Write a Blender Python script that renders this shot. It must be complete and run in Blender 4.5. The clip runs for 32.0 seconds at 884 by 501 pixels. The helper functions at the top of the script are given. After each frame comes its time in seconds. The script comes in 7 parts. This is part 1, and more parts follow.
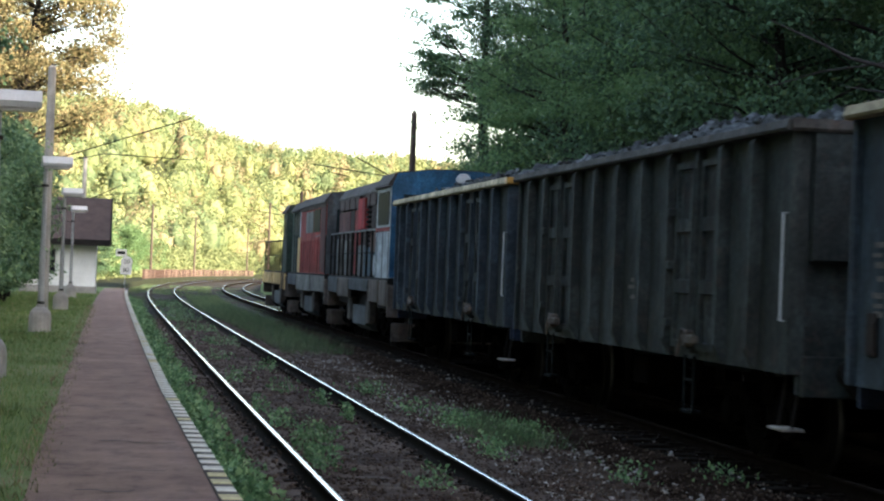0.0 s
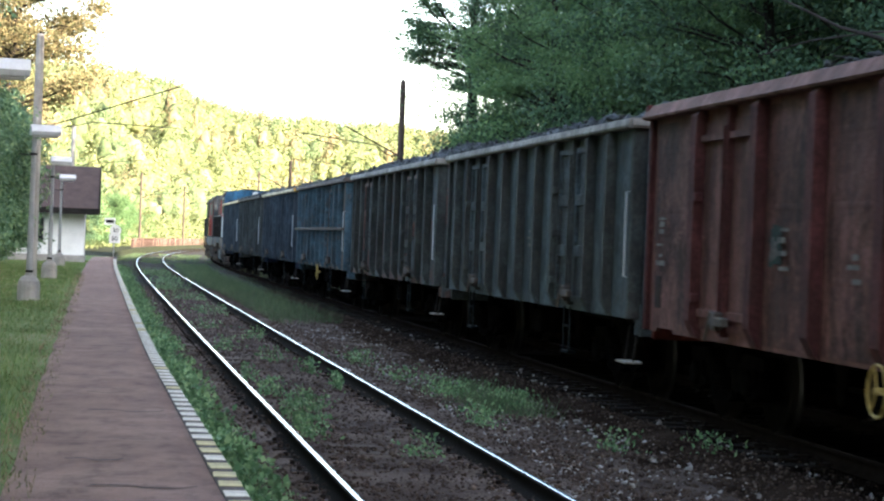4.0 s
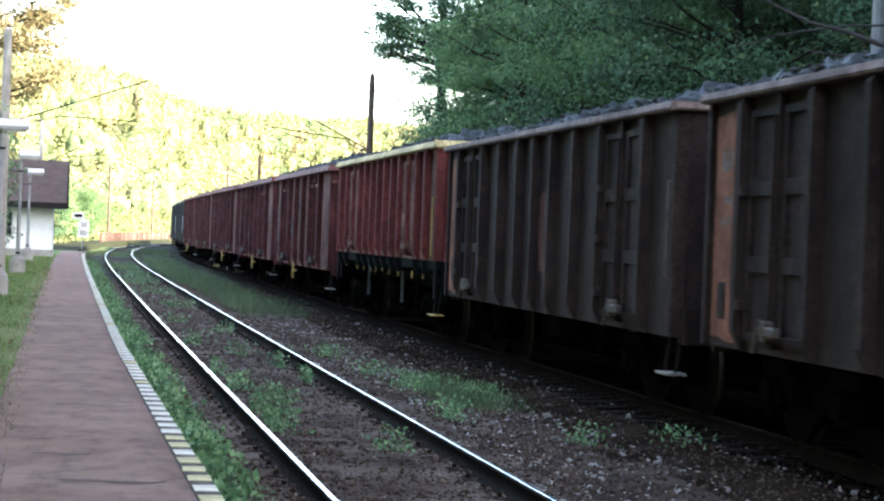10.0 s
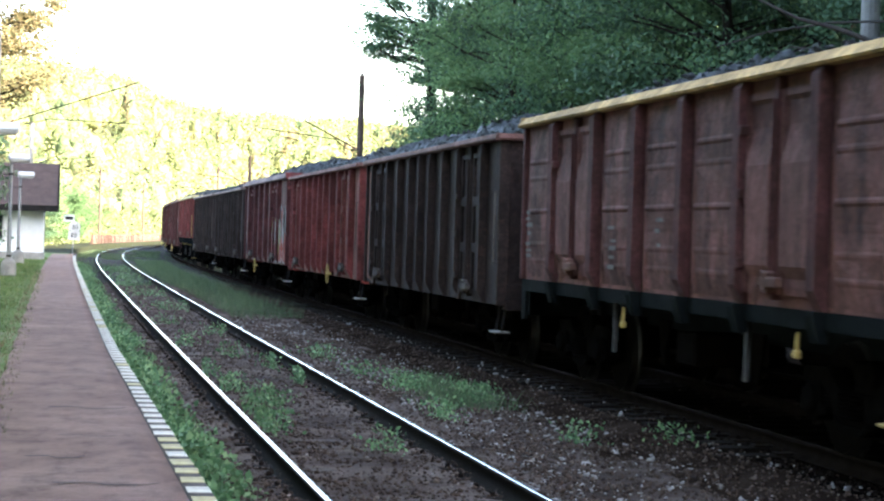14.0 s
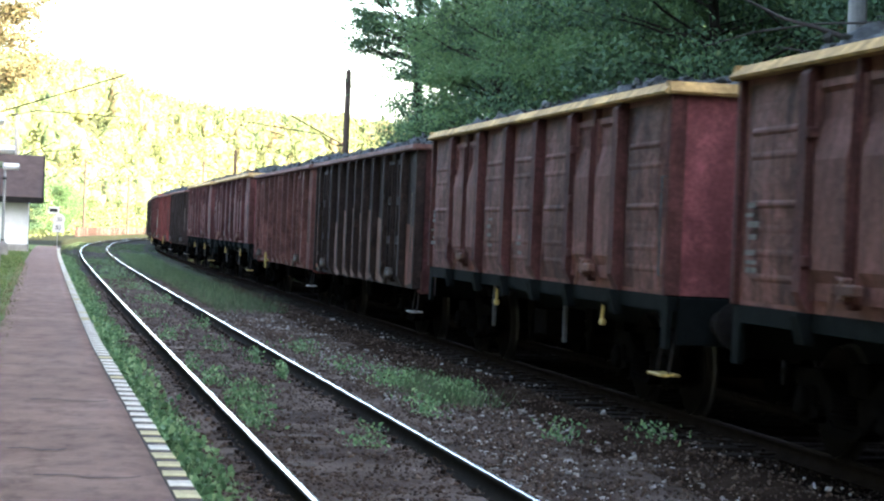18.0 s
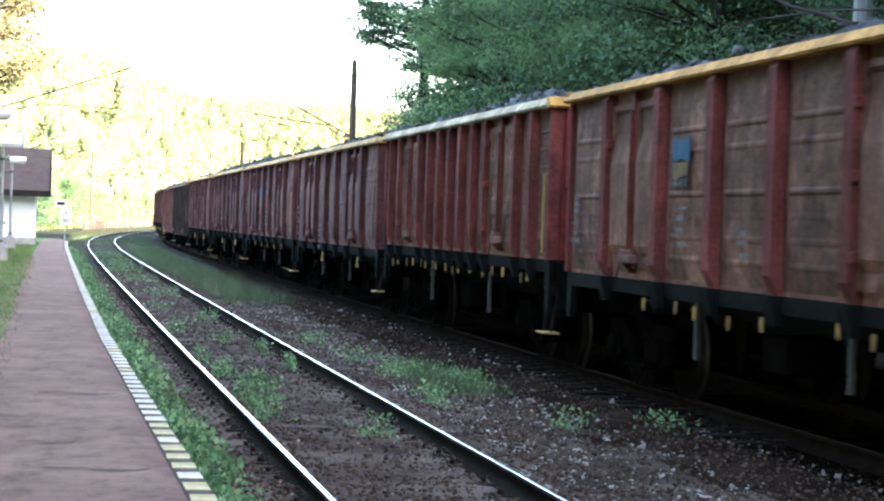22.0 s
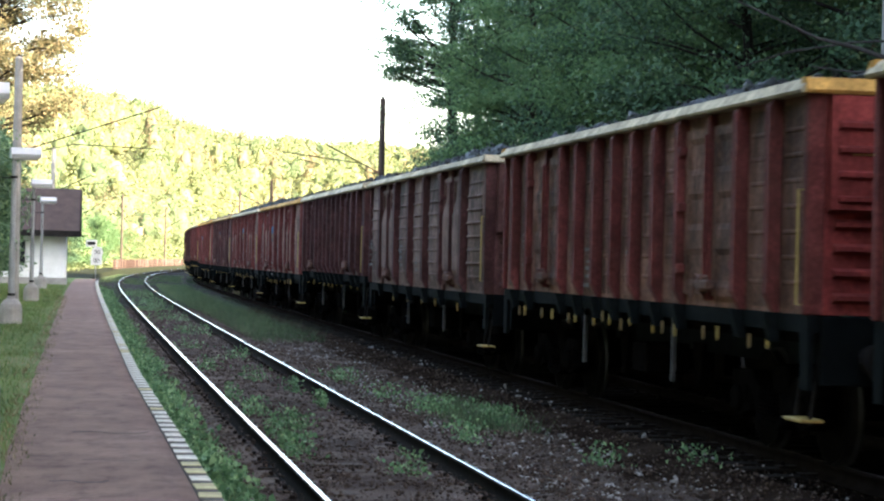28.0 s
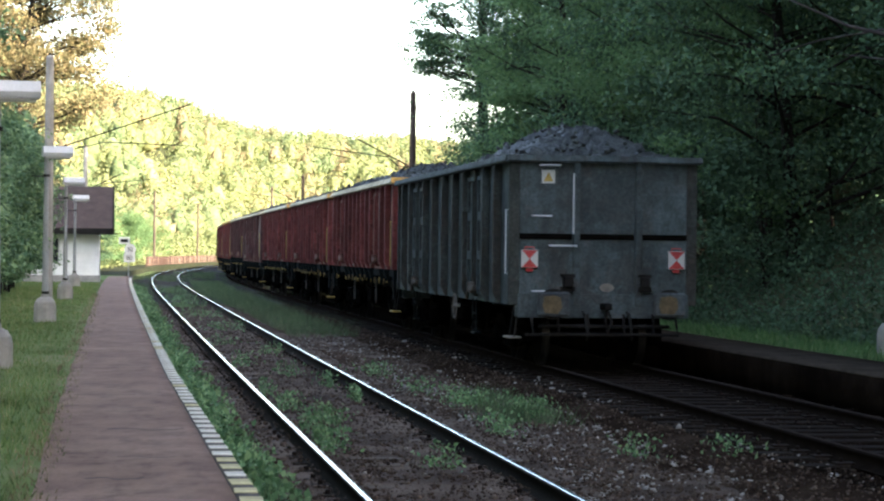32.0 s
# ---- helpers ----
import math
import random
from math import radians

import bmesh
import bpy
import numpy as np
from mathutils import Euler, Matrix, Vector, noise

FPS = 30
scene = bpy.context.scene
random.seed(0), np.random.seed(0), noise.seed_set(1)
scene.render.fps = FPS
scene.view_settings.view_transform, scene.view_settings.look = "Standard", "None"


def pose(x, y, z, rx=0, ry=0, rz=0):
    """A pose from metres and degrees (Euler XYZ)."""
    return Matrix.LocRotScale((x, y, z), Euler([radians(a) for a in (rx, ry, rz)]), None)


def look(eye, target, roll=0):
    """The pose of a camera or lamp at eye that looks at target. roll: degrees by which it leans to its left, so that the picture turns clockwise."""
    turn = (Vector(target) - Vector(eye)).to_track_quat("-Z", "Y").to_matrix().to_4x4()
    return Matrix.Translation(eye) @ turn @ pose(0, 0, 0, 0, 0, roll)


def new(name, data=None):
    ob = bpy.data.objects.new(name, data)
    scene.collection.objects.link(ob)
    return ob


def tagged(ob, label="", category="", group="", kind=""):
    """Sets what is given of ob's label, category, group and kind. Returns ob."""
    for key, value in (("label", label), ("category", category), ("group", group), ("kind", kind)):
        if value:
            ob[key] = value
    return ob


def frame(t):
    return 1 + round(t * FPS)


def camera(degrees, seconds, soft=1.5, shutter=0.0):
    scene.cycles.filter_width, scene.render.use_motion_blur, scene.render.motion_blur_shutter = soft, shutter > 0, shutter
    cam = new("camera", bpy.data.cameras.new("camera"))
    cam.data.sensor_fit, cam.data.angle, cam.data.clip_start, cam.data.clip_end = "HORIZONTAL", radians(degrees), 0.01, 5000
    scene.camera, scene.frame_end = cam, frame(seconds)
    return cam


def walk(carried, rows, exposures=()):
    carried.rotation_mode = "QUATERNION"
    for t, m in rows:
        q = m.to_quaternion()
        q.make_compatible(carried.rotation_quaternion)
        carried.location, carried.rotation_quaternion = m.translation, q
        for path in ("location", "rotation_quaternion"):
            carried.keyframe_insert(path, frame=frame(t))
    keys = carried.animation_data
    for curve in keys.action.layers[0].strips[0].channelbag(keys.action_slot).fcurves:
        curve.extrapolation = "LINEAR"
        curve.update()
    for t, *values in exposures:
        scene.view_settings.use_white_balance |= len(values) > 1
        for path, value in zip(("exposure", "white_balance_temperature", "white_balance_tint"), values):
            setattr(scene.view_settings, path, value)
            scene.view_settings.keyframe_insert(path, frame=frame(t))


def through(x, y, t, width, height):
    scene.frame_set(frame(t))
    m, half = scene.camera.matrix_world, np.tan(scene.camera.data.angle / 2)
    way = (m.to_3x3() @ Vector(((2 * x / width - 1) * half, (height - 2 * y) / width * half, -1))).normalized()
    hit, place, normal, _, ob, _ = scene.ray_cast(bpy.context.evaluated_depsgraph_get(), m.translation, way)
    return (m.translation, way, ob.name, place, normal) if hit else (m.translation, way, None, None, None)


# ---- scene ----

# ---------------------------------------------------------------- camera
cam = camera(22.924, 32.0, soft=2.2, shutter=0.2)
EYE = Vector((0.0, 0.0, 1.724))
PATH = [  # seconds, yaw, pitch, roll
    (0, -0.066, 0.595, 2.221), (0.5, 0.004, 0.491, 2.148), (1, 0.060, 0.047, 1.726), (1.5, -0.129, -0.124, 2.072),
    (2, -0.381, -0.139, 2.499), (2.5, -0.486, -0.046, 2.621), (4.5, -0.413, -0.241, 2.157), (5, -0.682, -0.085, 2.347),
    (5.5, -0.786, -0.076, 2.868), (6, -0.891, -0.103, 2.554), (6.5, -1.057, -0.175, 2.470), (7, -1.151, -0.253, 2.302),
    (7.5, -1.185, -0.348, 2.099), (8, -1.223, -0.418, 1.997), (8.5, -1.257, -0.419, 1.969), (9, -1.272, -0.320, 2.164),
    (9.5, -1.273, -0.319, 2.251), (10, -1.201, -0.337, 2.221), (10.5, -1.191, -0.329, 1.903), (11, -1.130, -0.378, 1.985),
    (11.5, -1.224, -0.418, 2.039), (12, -1.172, -0.339, 2.320), (12.5, -1.090, -0.301, 2.168), (13, -1.127, -0.288, 1.986),
    (13.5, -1.190, -0.311, 1.850), (14, -1.433, -0.341, 1.751), (14.5, -1.506, -0.377, 1.788), (16.5, -1.342, -0.167, 2.100),
    (17, -1.676, -0.111, 2.095), (17.5, -1.760, -0.118, 2.562), (18, -1.840, -0.420, 2.397), (18.5, -1.572, -0.429, 2.579),
    (19, -1.408, -0.419, 2.473), (19.5, -1.479, -0.618, 2.342), (20, -1.534, -0.737, 2.124), (20.5, -1.513, -0.748, 2.225),
    (21, -1.684, -0.805, 2.096), (21.5, -1.646, -0.842, 2.000), (22, -1.655, -0.687, 1.946), (22.5, -1.518, -0.424, 1.667),
    (23, -1.498, -0.360, 1.734), (23.5, -1.519, -0.318, 1.238), (24, -0.910, -0.237, 1.448), (24.5, -1.019, -0.031, 1.836),
    (25, -0.878, 0.067, 1.915), (25.5, -0.832, 0.040, 1.869), (27.5, -0.791, -0.095, 1.729), (28, -0.843, 0.238, 1.362),
    (28.5, -0.787, 0.381, 1.387), (29, -0.801, 0.417, 1.450), (29.5, -0.833, 0.385, 1.393), (30, -0.817, 0.296, 1.425),
    (30.5, -0.404, 0.219, 1.231), (31, -0.225, 0.239, 1.251), (31.5, -0.215, 0.184, 1.102), (32, -0.000, 0.046, 0.660),
]


def heading_pose(yaw, pitch, roll):
    a, b = radians(yaw), radians(pitch)
    return look(EYE, EYE + Vector((-math.sin(a) * math.cos(b), math.cos(a) * math.cos(b), math.sin(b))), roll)


walk(cam, [(t, heading_pose(y, p, r)) for t, y, p, r in PATH],
     exposures=[(0, 2.4, 7220, 12), (1, 2.5, 7170, 12), (2, 2.75, 7120, 12), (5, 3.05, 6920, 12), (7, 3.2, 6820, 12), (9, 3.35, 6720, 12), (14, 3.5, 6770, 12), (18, 3.55, 6870, 12), (22, 3.8, 6620, 12),
                (23.5, 3.68, 6770, 12), (24.2, 3.52, 6870, 12), (25, 3.34, 7020, 12), (26, 3.2, 7070, 12), (28, 3.05, 7070, 12), (30, 2.92, 7070, 12), (32, 2.8, 7120, 12)])

# ---------------------------------------------------------------- light
SUN_EL, SUN_TURN = 26.0, 52.0     # degrees up; degrees by which the light runs to the left of straight ahead
world = bpy.data.worlds.new("sky")
scene.world = world
world.use_nodes = True
wn = world.node_tree.nodes
sky = wn.new("ShaderNodeTexSky")
sky.sky_type = "NISHITA"
sky.sun_disc = False
sky.sun_elevation = radians(SUN_EL)
sky.sun_rotation = radians(180 - SUN_TURN)
sky.air_density, sky.dust_density, sky.ozone_density = 1.0, 2.0, 1.0
wn["Background"].inputs["Strength"].default_value = 0.15
world.node_tree.links.new(sky.outputs["Color"], wn["Background"].inputs["Color"])
sun = new("sun", bpy.data.lights.new("sun", "SUN"))
sun.data.energy, sun.data.angle, sun.data.color = 5.0, radians(0.53), (1.0, 0.92, 0.80)
_a, _e = radians(SUN_TURN), radians(SUN_EL)
SUN_WAY = Vector((-math.sin(_a) * math.cos(_e), math.cos(_a) * math.cos(_e), -math.sin(_e)))
sun.matrix_world = look((40, -60, 60), Vector((40, -60, 60)) + SUN_WAY)


# ---------------------------------------------------------------- materials
def nodes_of(name):
    m = bpy.data.materials.new(name)
    m.use_nodes = True
    nt = m.node_tree
    return m, nt, nt.nodes, nt.links, nt.nodes["Principled BSDF"]


def noise_node(nt, scale, detail=4, rough=0.6, vec=None, stretch=None):
    n = nt.nodes.new("ShaderNodeTexNoise")
    n.inputs["Scale"].default_value, n.inputs["Detail"].default_value, n.inputs["Roughness"].default_value = scale, detail, rough
    if vec is None:
        vec = nt.nodes.new("ShaderNodeTexCoord").outputs["Object"]
    if stretch:
        mp = nt.nodes.new("ShaderNodeMapping")
        mp.inputs["Scale"].default_value = stretch
        nt.links.new(vec, mp.inputs["Vector"])
        vec = mp.outputs["Vector"]
    nt.links.new(vec, n.inputs["Vector"])
    return n.outputs["Fac"]


def ramp(nt, fac, stops):
    r = nt.nodes.new("ShaderNodeValToRGB")
    el = r.color_ramp.elements
    while len(el) < len(stops):
        el.new(0.5)
    for e, (p, c) in zip(el, stops):
        e.position, e.color = p, (*c, 1) if len(c) == 3 else c
    nt.links.new(fac, r.inputs["Fac"])
    return r.outputs["Color"]


def mix(nt, fac, a, b, how="MIX"):
    m = nt.nodes.new("ShaderNodeMix")
    m.data_type, m.blend_type = "RGBA", how
    for sock, v in ((m.inputs[0], fac), (m.inputs[6], a), (m.inputs[7], b)):
        if isinstance(v, (int, float)):
            sock.default_value = v
        elif isinstance(v, tuple):
            sock.default_value = (*v, 1)
        else:
            nt.links.new(v, sock)
    return m.outputs[2]


def bump(nt, height, strength, distance, bsdf):
    b = nt.nodes.new("ShaderNodeBump")
    b.inputs["Strength"].default_value, b.inputs["Distance"].default_value = strength, distance
    nt.links.new(height, b.inputs["Height"])
    nt.links.new(b.outputs["Normal"], bsdf.inputs["Normal"])


def grey(v):
    return (v, v, v)


def shade(c, k):
    return tuple(min(1.0, v * k) for v in c)


def plain(name, col, rough=0.7, metal=0.0, vary=0.35, scale=3.0, bumped=0.0, stretch=None):
    """Paint, plaster or steel with stains at two scales."""
    m, nt, n, l, b = nodes_of(name)
    big = noise_node(nt, scale, 5, 0.65, stretch=stretch)
    fine = noise_node(nt, scale * 14, 3, 0.6)
    c = mix(nt, 1.0, ramp(nt, big, [(0.3, shade(col, 1 - vary)), (0.7, shade(col, 1 + vary * 0.6))]), ramp(nt, fine, [(0.3, grey(0.82)), (0.7, grey(1.0))]), "MULTIPLY")
    l.new(c, b.inputs["Base Color"])
    b.inputs["Roughness"].default_value, b.inputs["Metallic"].default_value = rough, metal
    b.inputs["Specular IOR Level"].default_value = 0.5 if rough < 0.5 else 0.12 if max(col) > 0.03 else 0.02
    if bumped:
        bump(nt, fine, bumped, 0.01, b)
    return m


def wagon_paint(name, col, dirt=0.5, rust=0.3, dirt_col=(0.032, 0.020, 0.016), patch=None, dust=1.0):
    """Old wagon paint: dust runs downwards, rust flowers, each wagon a little different."""
    m, nt, n, l, b = nodes_of(name)
    rnd = n.new("ShaderNodeObjectInfo").outputs["Random"]
    tc = n.new("ShaderNodeTexCoord").outputs["Object"]
    off = n.new("ShaderNodeVectorMath")
    off.operation = "MULTIPLY_ADD"
    cmb = n.new("ShaderNodeCombineXYZ")
    l.new(rnd, cmb.inputs[0]), l.new(rnd, cmb.inputs[1])
    l.new(cmb.outputs[0], off.inputs[0])
    off.inputs[1].default_value = (40, 70, 0)
    l.new(tc, off.inputs[2])
    v = off.outputs[0]
    streak = noise_node(nt, 1.6, 6, 0.65, v, (1, 2.6, 0.35))
    cloud = noise_node(nt, 0.9, 5, 0.6, v)
    fine = noise_node(nt, 22, 3, 0.6, v)
    c = ramp(nt, cloud, [(0.40, shade(col, 0.70)), (0.5, shade(col, 1.28)), (0.59, shade(col, 1.80))])
    c = mix(nt, ramp(nt, streak, [(0.49, grey(0)), (0.60, grey(min(0.9, dirt * 1.3)))]), c, dirt_col)
    c = mix(nt, ramp(nt, noise_node(nt, 5.5, 6, 0.7, v), [(0.53, grey(0)), (0.61, grey(rust))]), c, (0.105, 0.050, 0.034))
    c = mix(nt, ramp(nt, noise_node(nt, 2.2, 7, 0.75, v, (1, 0.8, 1.5)), [(0.52, grey(0)), (0.60, grey(0.6))]), c, shade(col, min(1.75, 0.6 / max(col))))
    c = mix(nt, ramp(nt, noise_node(nt, 1.3, 6, 0.7, v, (1, 1.2, 0.8)), [(0.48, grey(0)), (0.57, grey(0.6))]), c, (0.6 * col[0] + 0.018 * dust, 0.6 * col[1] + 0.010 * dust, 0.6 * col[2] + 0.006 * dust))
    if patch:
        c = mix(nt, ramp(nt, noise_node(nt, 0.75, 3, 0.5, v, (1, 1, 1.6)), [(0.49, grey(0)), (0.52, grey(0.85))]), c, patch)
    c = mix(nt, 1.0, c, ramp(nt, fine, [(0.38, grey(0.66)), (0.6, grey(1.08))]), "MULTIPLY")
    c = mix(nt, 1.0, c, ramp(nt, noise_node(nt, 4.5, 5, 0.7, v, (1, 1, 0.6)), [(0.40, grey(0.68)), (0.58, grey(1.15))]), "MULTIPLY")
    pt = n.new("ShaderNodeNewGeometry").outputs["Pointiness"]
    c = mix(nt, ramp(nt, pt, [(0.515, grey(0)), (0.59, grey(0.2))]), c, shade(col, min(2.1, 0.65 / max(col))))
    l.new(c, b.inputs["Base Color"])
    b.inputs["Roughness"].default_value = 0.8
    b.inputs["Specular IOR Level"].default_value = 0.10
    bump(nt, mix(nt, 0.5, noise_node(nt, 7, 3, 0.6, v), noise_node(nt, 1.7, 3, 0.5, v)), 0.55, 0.05, b)
    return m


def leaf_material(name, stops, gloss=0.5, through=0.25, patch=None):
    m, nt, n, l, b = nodes_of(name)
    isl = n.new("ShaderNodeNewGeometry").outputs["Random Per Island"]
    c = ramp(nt, isl, stops)
    big = noise_node(nt, 0.35, 3, 0.6)
    c = mix(nt, 1.0, c, ramp(nt, big, [(0.3, grey(0.62)), (0.7, grey(1.0))]), "MULTIPLY")
    if patch:
        c = mix(nt, ramp(nt, noise_node(nt, 0.11, 4, 0.65), [(0.42, grey(0)), (0.62, grey(0.75))]), c, patch[0])
        c = mix(nt, ramp(nt, noise_node(nt, 0.07, 3, 0.6, stretch=(1.3, 0.8, 1)), [(0.55, grey(0)), (0.68, grey(0.7))]), c, patch[1])
    l.new(c, b.inputs["Base Color"])
    b.inputs["Roughness"].default_value = gloss
    b.inputs["Specular IOR Level"].default_value = 0.12
    tr = n.new("ShaderNodeBsdfTranslucent")
    l.new(c, tr.inputs["Color"])
    ms = n.new("ShaderNodeMixShader")
    ms.inputs[0].default_value = through
    l.new(b.outputs[0], ms.inputs[1]), l.new(tr.outputs[0], ms.inputs[2])
    l.new(ms.outputs[0], n["Material Output"].inputs["Surface"])
    return m


def ground_material(name, stops, scale, fine_scale, bump_d, rough=0.95, streaks=None):
    m, nt, n, l, b = nodes_of(name)
    a = noise_node(nt, scale, 6, 0.65)
    f = noise_node(nt, fine_scale, 5, 0.7)
    c = mix(nt, 1.0, ramp(nt, a, stops), ramp(nt, f, [(0.25, grey(0.55)), (0.75, grey(1.0))]), "MULTIPLY")
    if streaks:
        c = mix(nt, 1.0, c, ramp(nt, noise_node(nt, 2.6, 6, 0.7, stretch=streaks), [(0.3, grey(0.86)), (0.5, grey(0.98)), (0.7, grey(1.06))]), "MULTIPLY")
        c = mix(nt, 1.0, c, ramp(nt, noise_node(nt, 3.5, 6, 0.75, stretch=(1, 0.5, 1)), [(0.36, grey(0.68)), (0.5, grey(1.0)), (0.68, grey(1.14))]), "MULTIPLY")
    l.new(c, b.inputs["Base Color"])
    b.inputs["Roughness"].default_value = rough
    b.inputs["Specular IOR Level"].default_value = 0.08
    bump(nt, f, 0.8, bump_d, b)
    return m


M = {}
# Rail rust, taken darker for the side turned from the light.
M["rail_side"] = plain("rail_rust", (0.016, 0.0115, 0.0095), 0.85, 0.0, 0.4, 4, 0.3)
M["rail_top"] = plain("rail_polished", (0.62, 0.64, 0.67), 0.2, 1.0, 0.08, 6)
# Far rails: side and top colours carry the shade around the train.
M["rail_shaded"] = plain("rail_shaded_steel", (0.013, 0.0096, 0.0082), 0.9, 0.0, 0.4, 4, 0.3)
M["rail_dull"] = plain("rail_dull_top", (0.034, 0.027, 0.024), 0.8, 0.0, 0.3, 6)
M["sleeper"] = plain("sleeper_wood", (0.075, 0.055, 0.042), 0.9, 0.0, 0.45, 3, 0.6, (1, 8, 1))
# Darker copy of the sleeper wood, for the far track.
M["sleeper_dark"] = plain("dark_sleeper_wood", (0.017, 0.0128, 0.0105), 0.9, 0.0, 0.45, 3, 0.6, (1, 8, 1))
M["steel"] = plain("dark_steel", (0.020, 0.018, 0.017), 0.8, 0.0, 0.4, 4, 0.3)
# Grime plus the shade under the wagons, both in this near-black.
M["bogie"] = plain("bogie_grime_shade", (0.0062, 0.0053, 0.0048), 0.95, 0.0, 0.5, 5, 0.4)
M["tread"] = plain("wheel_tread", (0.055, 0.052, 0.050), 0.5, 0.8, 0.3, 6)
# Frame tone lowered the same way, to stand for shade.
M["bogie_frame"] = plain("bogie_frame_shade", (0.0055, 0.0048, 0.0044), 0.9, 0.0, 0.75, 6, 0.5)
M["lever"] = plain("lever_steel", (0.060, 0.058, 0.055), 0.7, 0.0, 0.5, 9, 0.3)
M["concrete"] = plain("concrete", (0.30, 0.285, 0.265), 0.92, 0.0, 0.3, 2.5, 0.5)
M["kerb"] = plain("kerb_concrete", (0.095, 0.080, 0.072), 0.92, 0.0, 0.35, 2.5, 0.5)
M["asphalt"] = ground_material("red_asphalt", [(0.3, (0.235, 0.152, 0.122)), (0.55, (0.300, 0.198, 0.160)), (0.75, (0.362, 0.250, 0.208))], 0.8, 90, 0.02, 0.95, (0.5, 5.0, 1))
M["ballast"] = ground_material("ballast_soil", [(0.36, (0.048, 0.032, 0.025)), (0.5, (0.090, 0.063, 0.049)), (0.64, (0.145, 0.112, 0.092))], 0.9, 28, 0.04)
# Oil and soot, both colours lowered further for the shade along the train.
M["dark_soil"] = ground_material("shaded_oily_soil", [(0.36, (0.017, 0.0110, 0.0084)), (0.5, (0.030, 0.0198, 0.0150)), (0.66, (0.052, 0.036, 0.027))], 0.9, 28, 0.04)
M["sooty"] = ground_material("shaded_sooty_ballast", [(0.36, (0.007, 0.0048, 0.0038)), (0.5, (0.0125, 0.0086, 0.0068)), (0.66, (0.022, 0.0155, 0.012))], 0.9, 28, 0.04)
M["weedy"] = ground_material("weedy_ballast", [(0.36, (0.018, 0.020, 0.014)), (0.5, (0.030, 0.027, 0.021)), (0.64, (0.055, 0.042, 0.034))], 0.6, 20, 0.04)
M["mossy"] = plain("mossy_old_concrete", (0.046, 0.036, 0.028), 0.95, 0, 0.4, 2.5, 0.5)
M["soil"] = ground_material("forest_soil", [(0.3, (0.03, 0.034, 0.018)), (0.55, (0.05, 0.06, 0.026)), (0.75, (0.075, 0.07, 0.035))], 0.5, 9, 0.06)
M["lawn"] = ground_material("lawn_earth", [(0.3, (0.085, 0.13, 0.04)), (0.52, (0.13, 0.185, 0.065)), (0.74, (0.23, 0.20, 0.12))], 0.7, 18, 0.03)
M["tar"] = plain("crack_dirt", (0.085, 0.068, 0.058), 0.9, 0, 0.4, 9, 0.4)
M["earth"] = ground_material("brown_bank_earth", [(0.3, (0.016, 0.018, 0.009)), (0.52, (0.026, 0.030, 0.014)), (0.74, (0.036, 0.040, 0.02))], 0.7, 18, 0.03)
M["paint_white"] = plain("stripe_white", (0.56, 0.52, 0.43), 0.85, 0, 0.4, 5)
M["paint_yellow"] = plain("stripe_yellow", (0.46, 0.40, 0.22), 0.85, 0, 0.4, 5)
M["zinc"] = plain("grey_pole_paint", (0.30, 0.31, 0.31), 0.55, 0.3, 0.25, 4)
M["lamp_white"] = plain("lamp_shade_white", (0.50, 0.52, 0.53), 0.4, 0, 0.12, 4)
M["plaster"] = plain("white_plaster", (0.74, 0.74, 0.72), 0.9, 0, 0.14, 1.4, 0.3)
M["roof"] = plain("brown_roof", (0.068, 0.047, 0.040), 0.7, 0, 0.3, 2.5, 0.3)
M["wood"] = plain("weathered_wood", (0.20, 0.13, 0.09), 0.85, 0, 0.4, 3, 0.4, (6, 6, 1))
M["fence"] = plain("fence_brown", (0.075, 0.046, 0.036), 0.85, 0, 0.4, 3)
# Paler copy of the fence brown, for pickets in the sun.
M["fence_pale"] = plain("fence_sunlit", (0.21, 0.15, 0.12), 0.85, 0, 0.4, 3)
M["glass"] = plain("dark_window_glass", (0.02, 0.022, 0.025), 0.08, 0, 0.1, 2)
M["cab_glass"] = plain("dusty_cab_glass", (0.016, 0.022, 0.023), 0.35, 0, 0.2, 2)
M["cab_glass"].node_tree.nodes["Principled BSDF"].inputs["Specular IOR Level"].default_value = 0.004
M["board"] = plain("sign_board_white", (0.50, 0.50, 0.48), 0.5, 0, 0.06, 4)
M["sign_face"] = plain("weathered_sign_face", (0.60, 0.60, 0.58), 0.6, 0, 0.1, 4)
# Darker brown copy of the mast concrete, with shade put into its colour.
M["mast"] = plain("brown_mast_shade", (0.085, 0.062, 0.050), 0.9, 0, 0.35, 2.5, 0.4)
M["ink"] = plain("sign_ink_black", (0.02, 0.02, 0.02), 0.6, 0, 0.1, 4)
M["red_sign"] = plain("reflector_red", (0.42, 0.03, 0.032), 0.4, 0, 0.12, 6)
M["bark"] = plain("bark", (0.026, 0.022, 0.018), 0.95, 0, 0.45, 2.5, 0.8, (4, 4, 0.7))
M["bough"] = plain("bare_bough", (0.075, 0.062, 0.055), 0.9, 0, 0.4, 4)
M["yellow"] = plain("handrail_yellow", (0.42, 0.29, 0.09), 0.55, 0, 0.35, 6)
M["rubbed"] = plain("rubbed_steel", (0.135, 0.098, 0.055), 0.6, 0.0, 0.6, 9, 0.3)
M["coal"] = ground_material("coal", [(0.38, (0.009, 0.0103, 0.0108)), (0.5, (0.026, 0.029, 0.028)), (0.64, (0.092, 0.106, 0.088))], 17, 45, 0.02, 0.5)
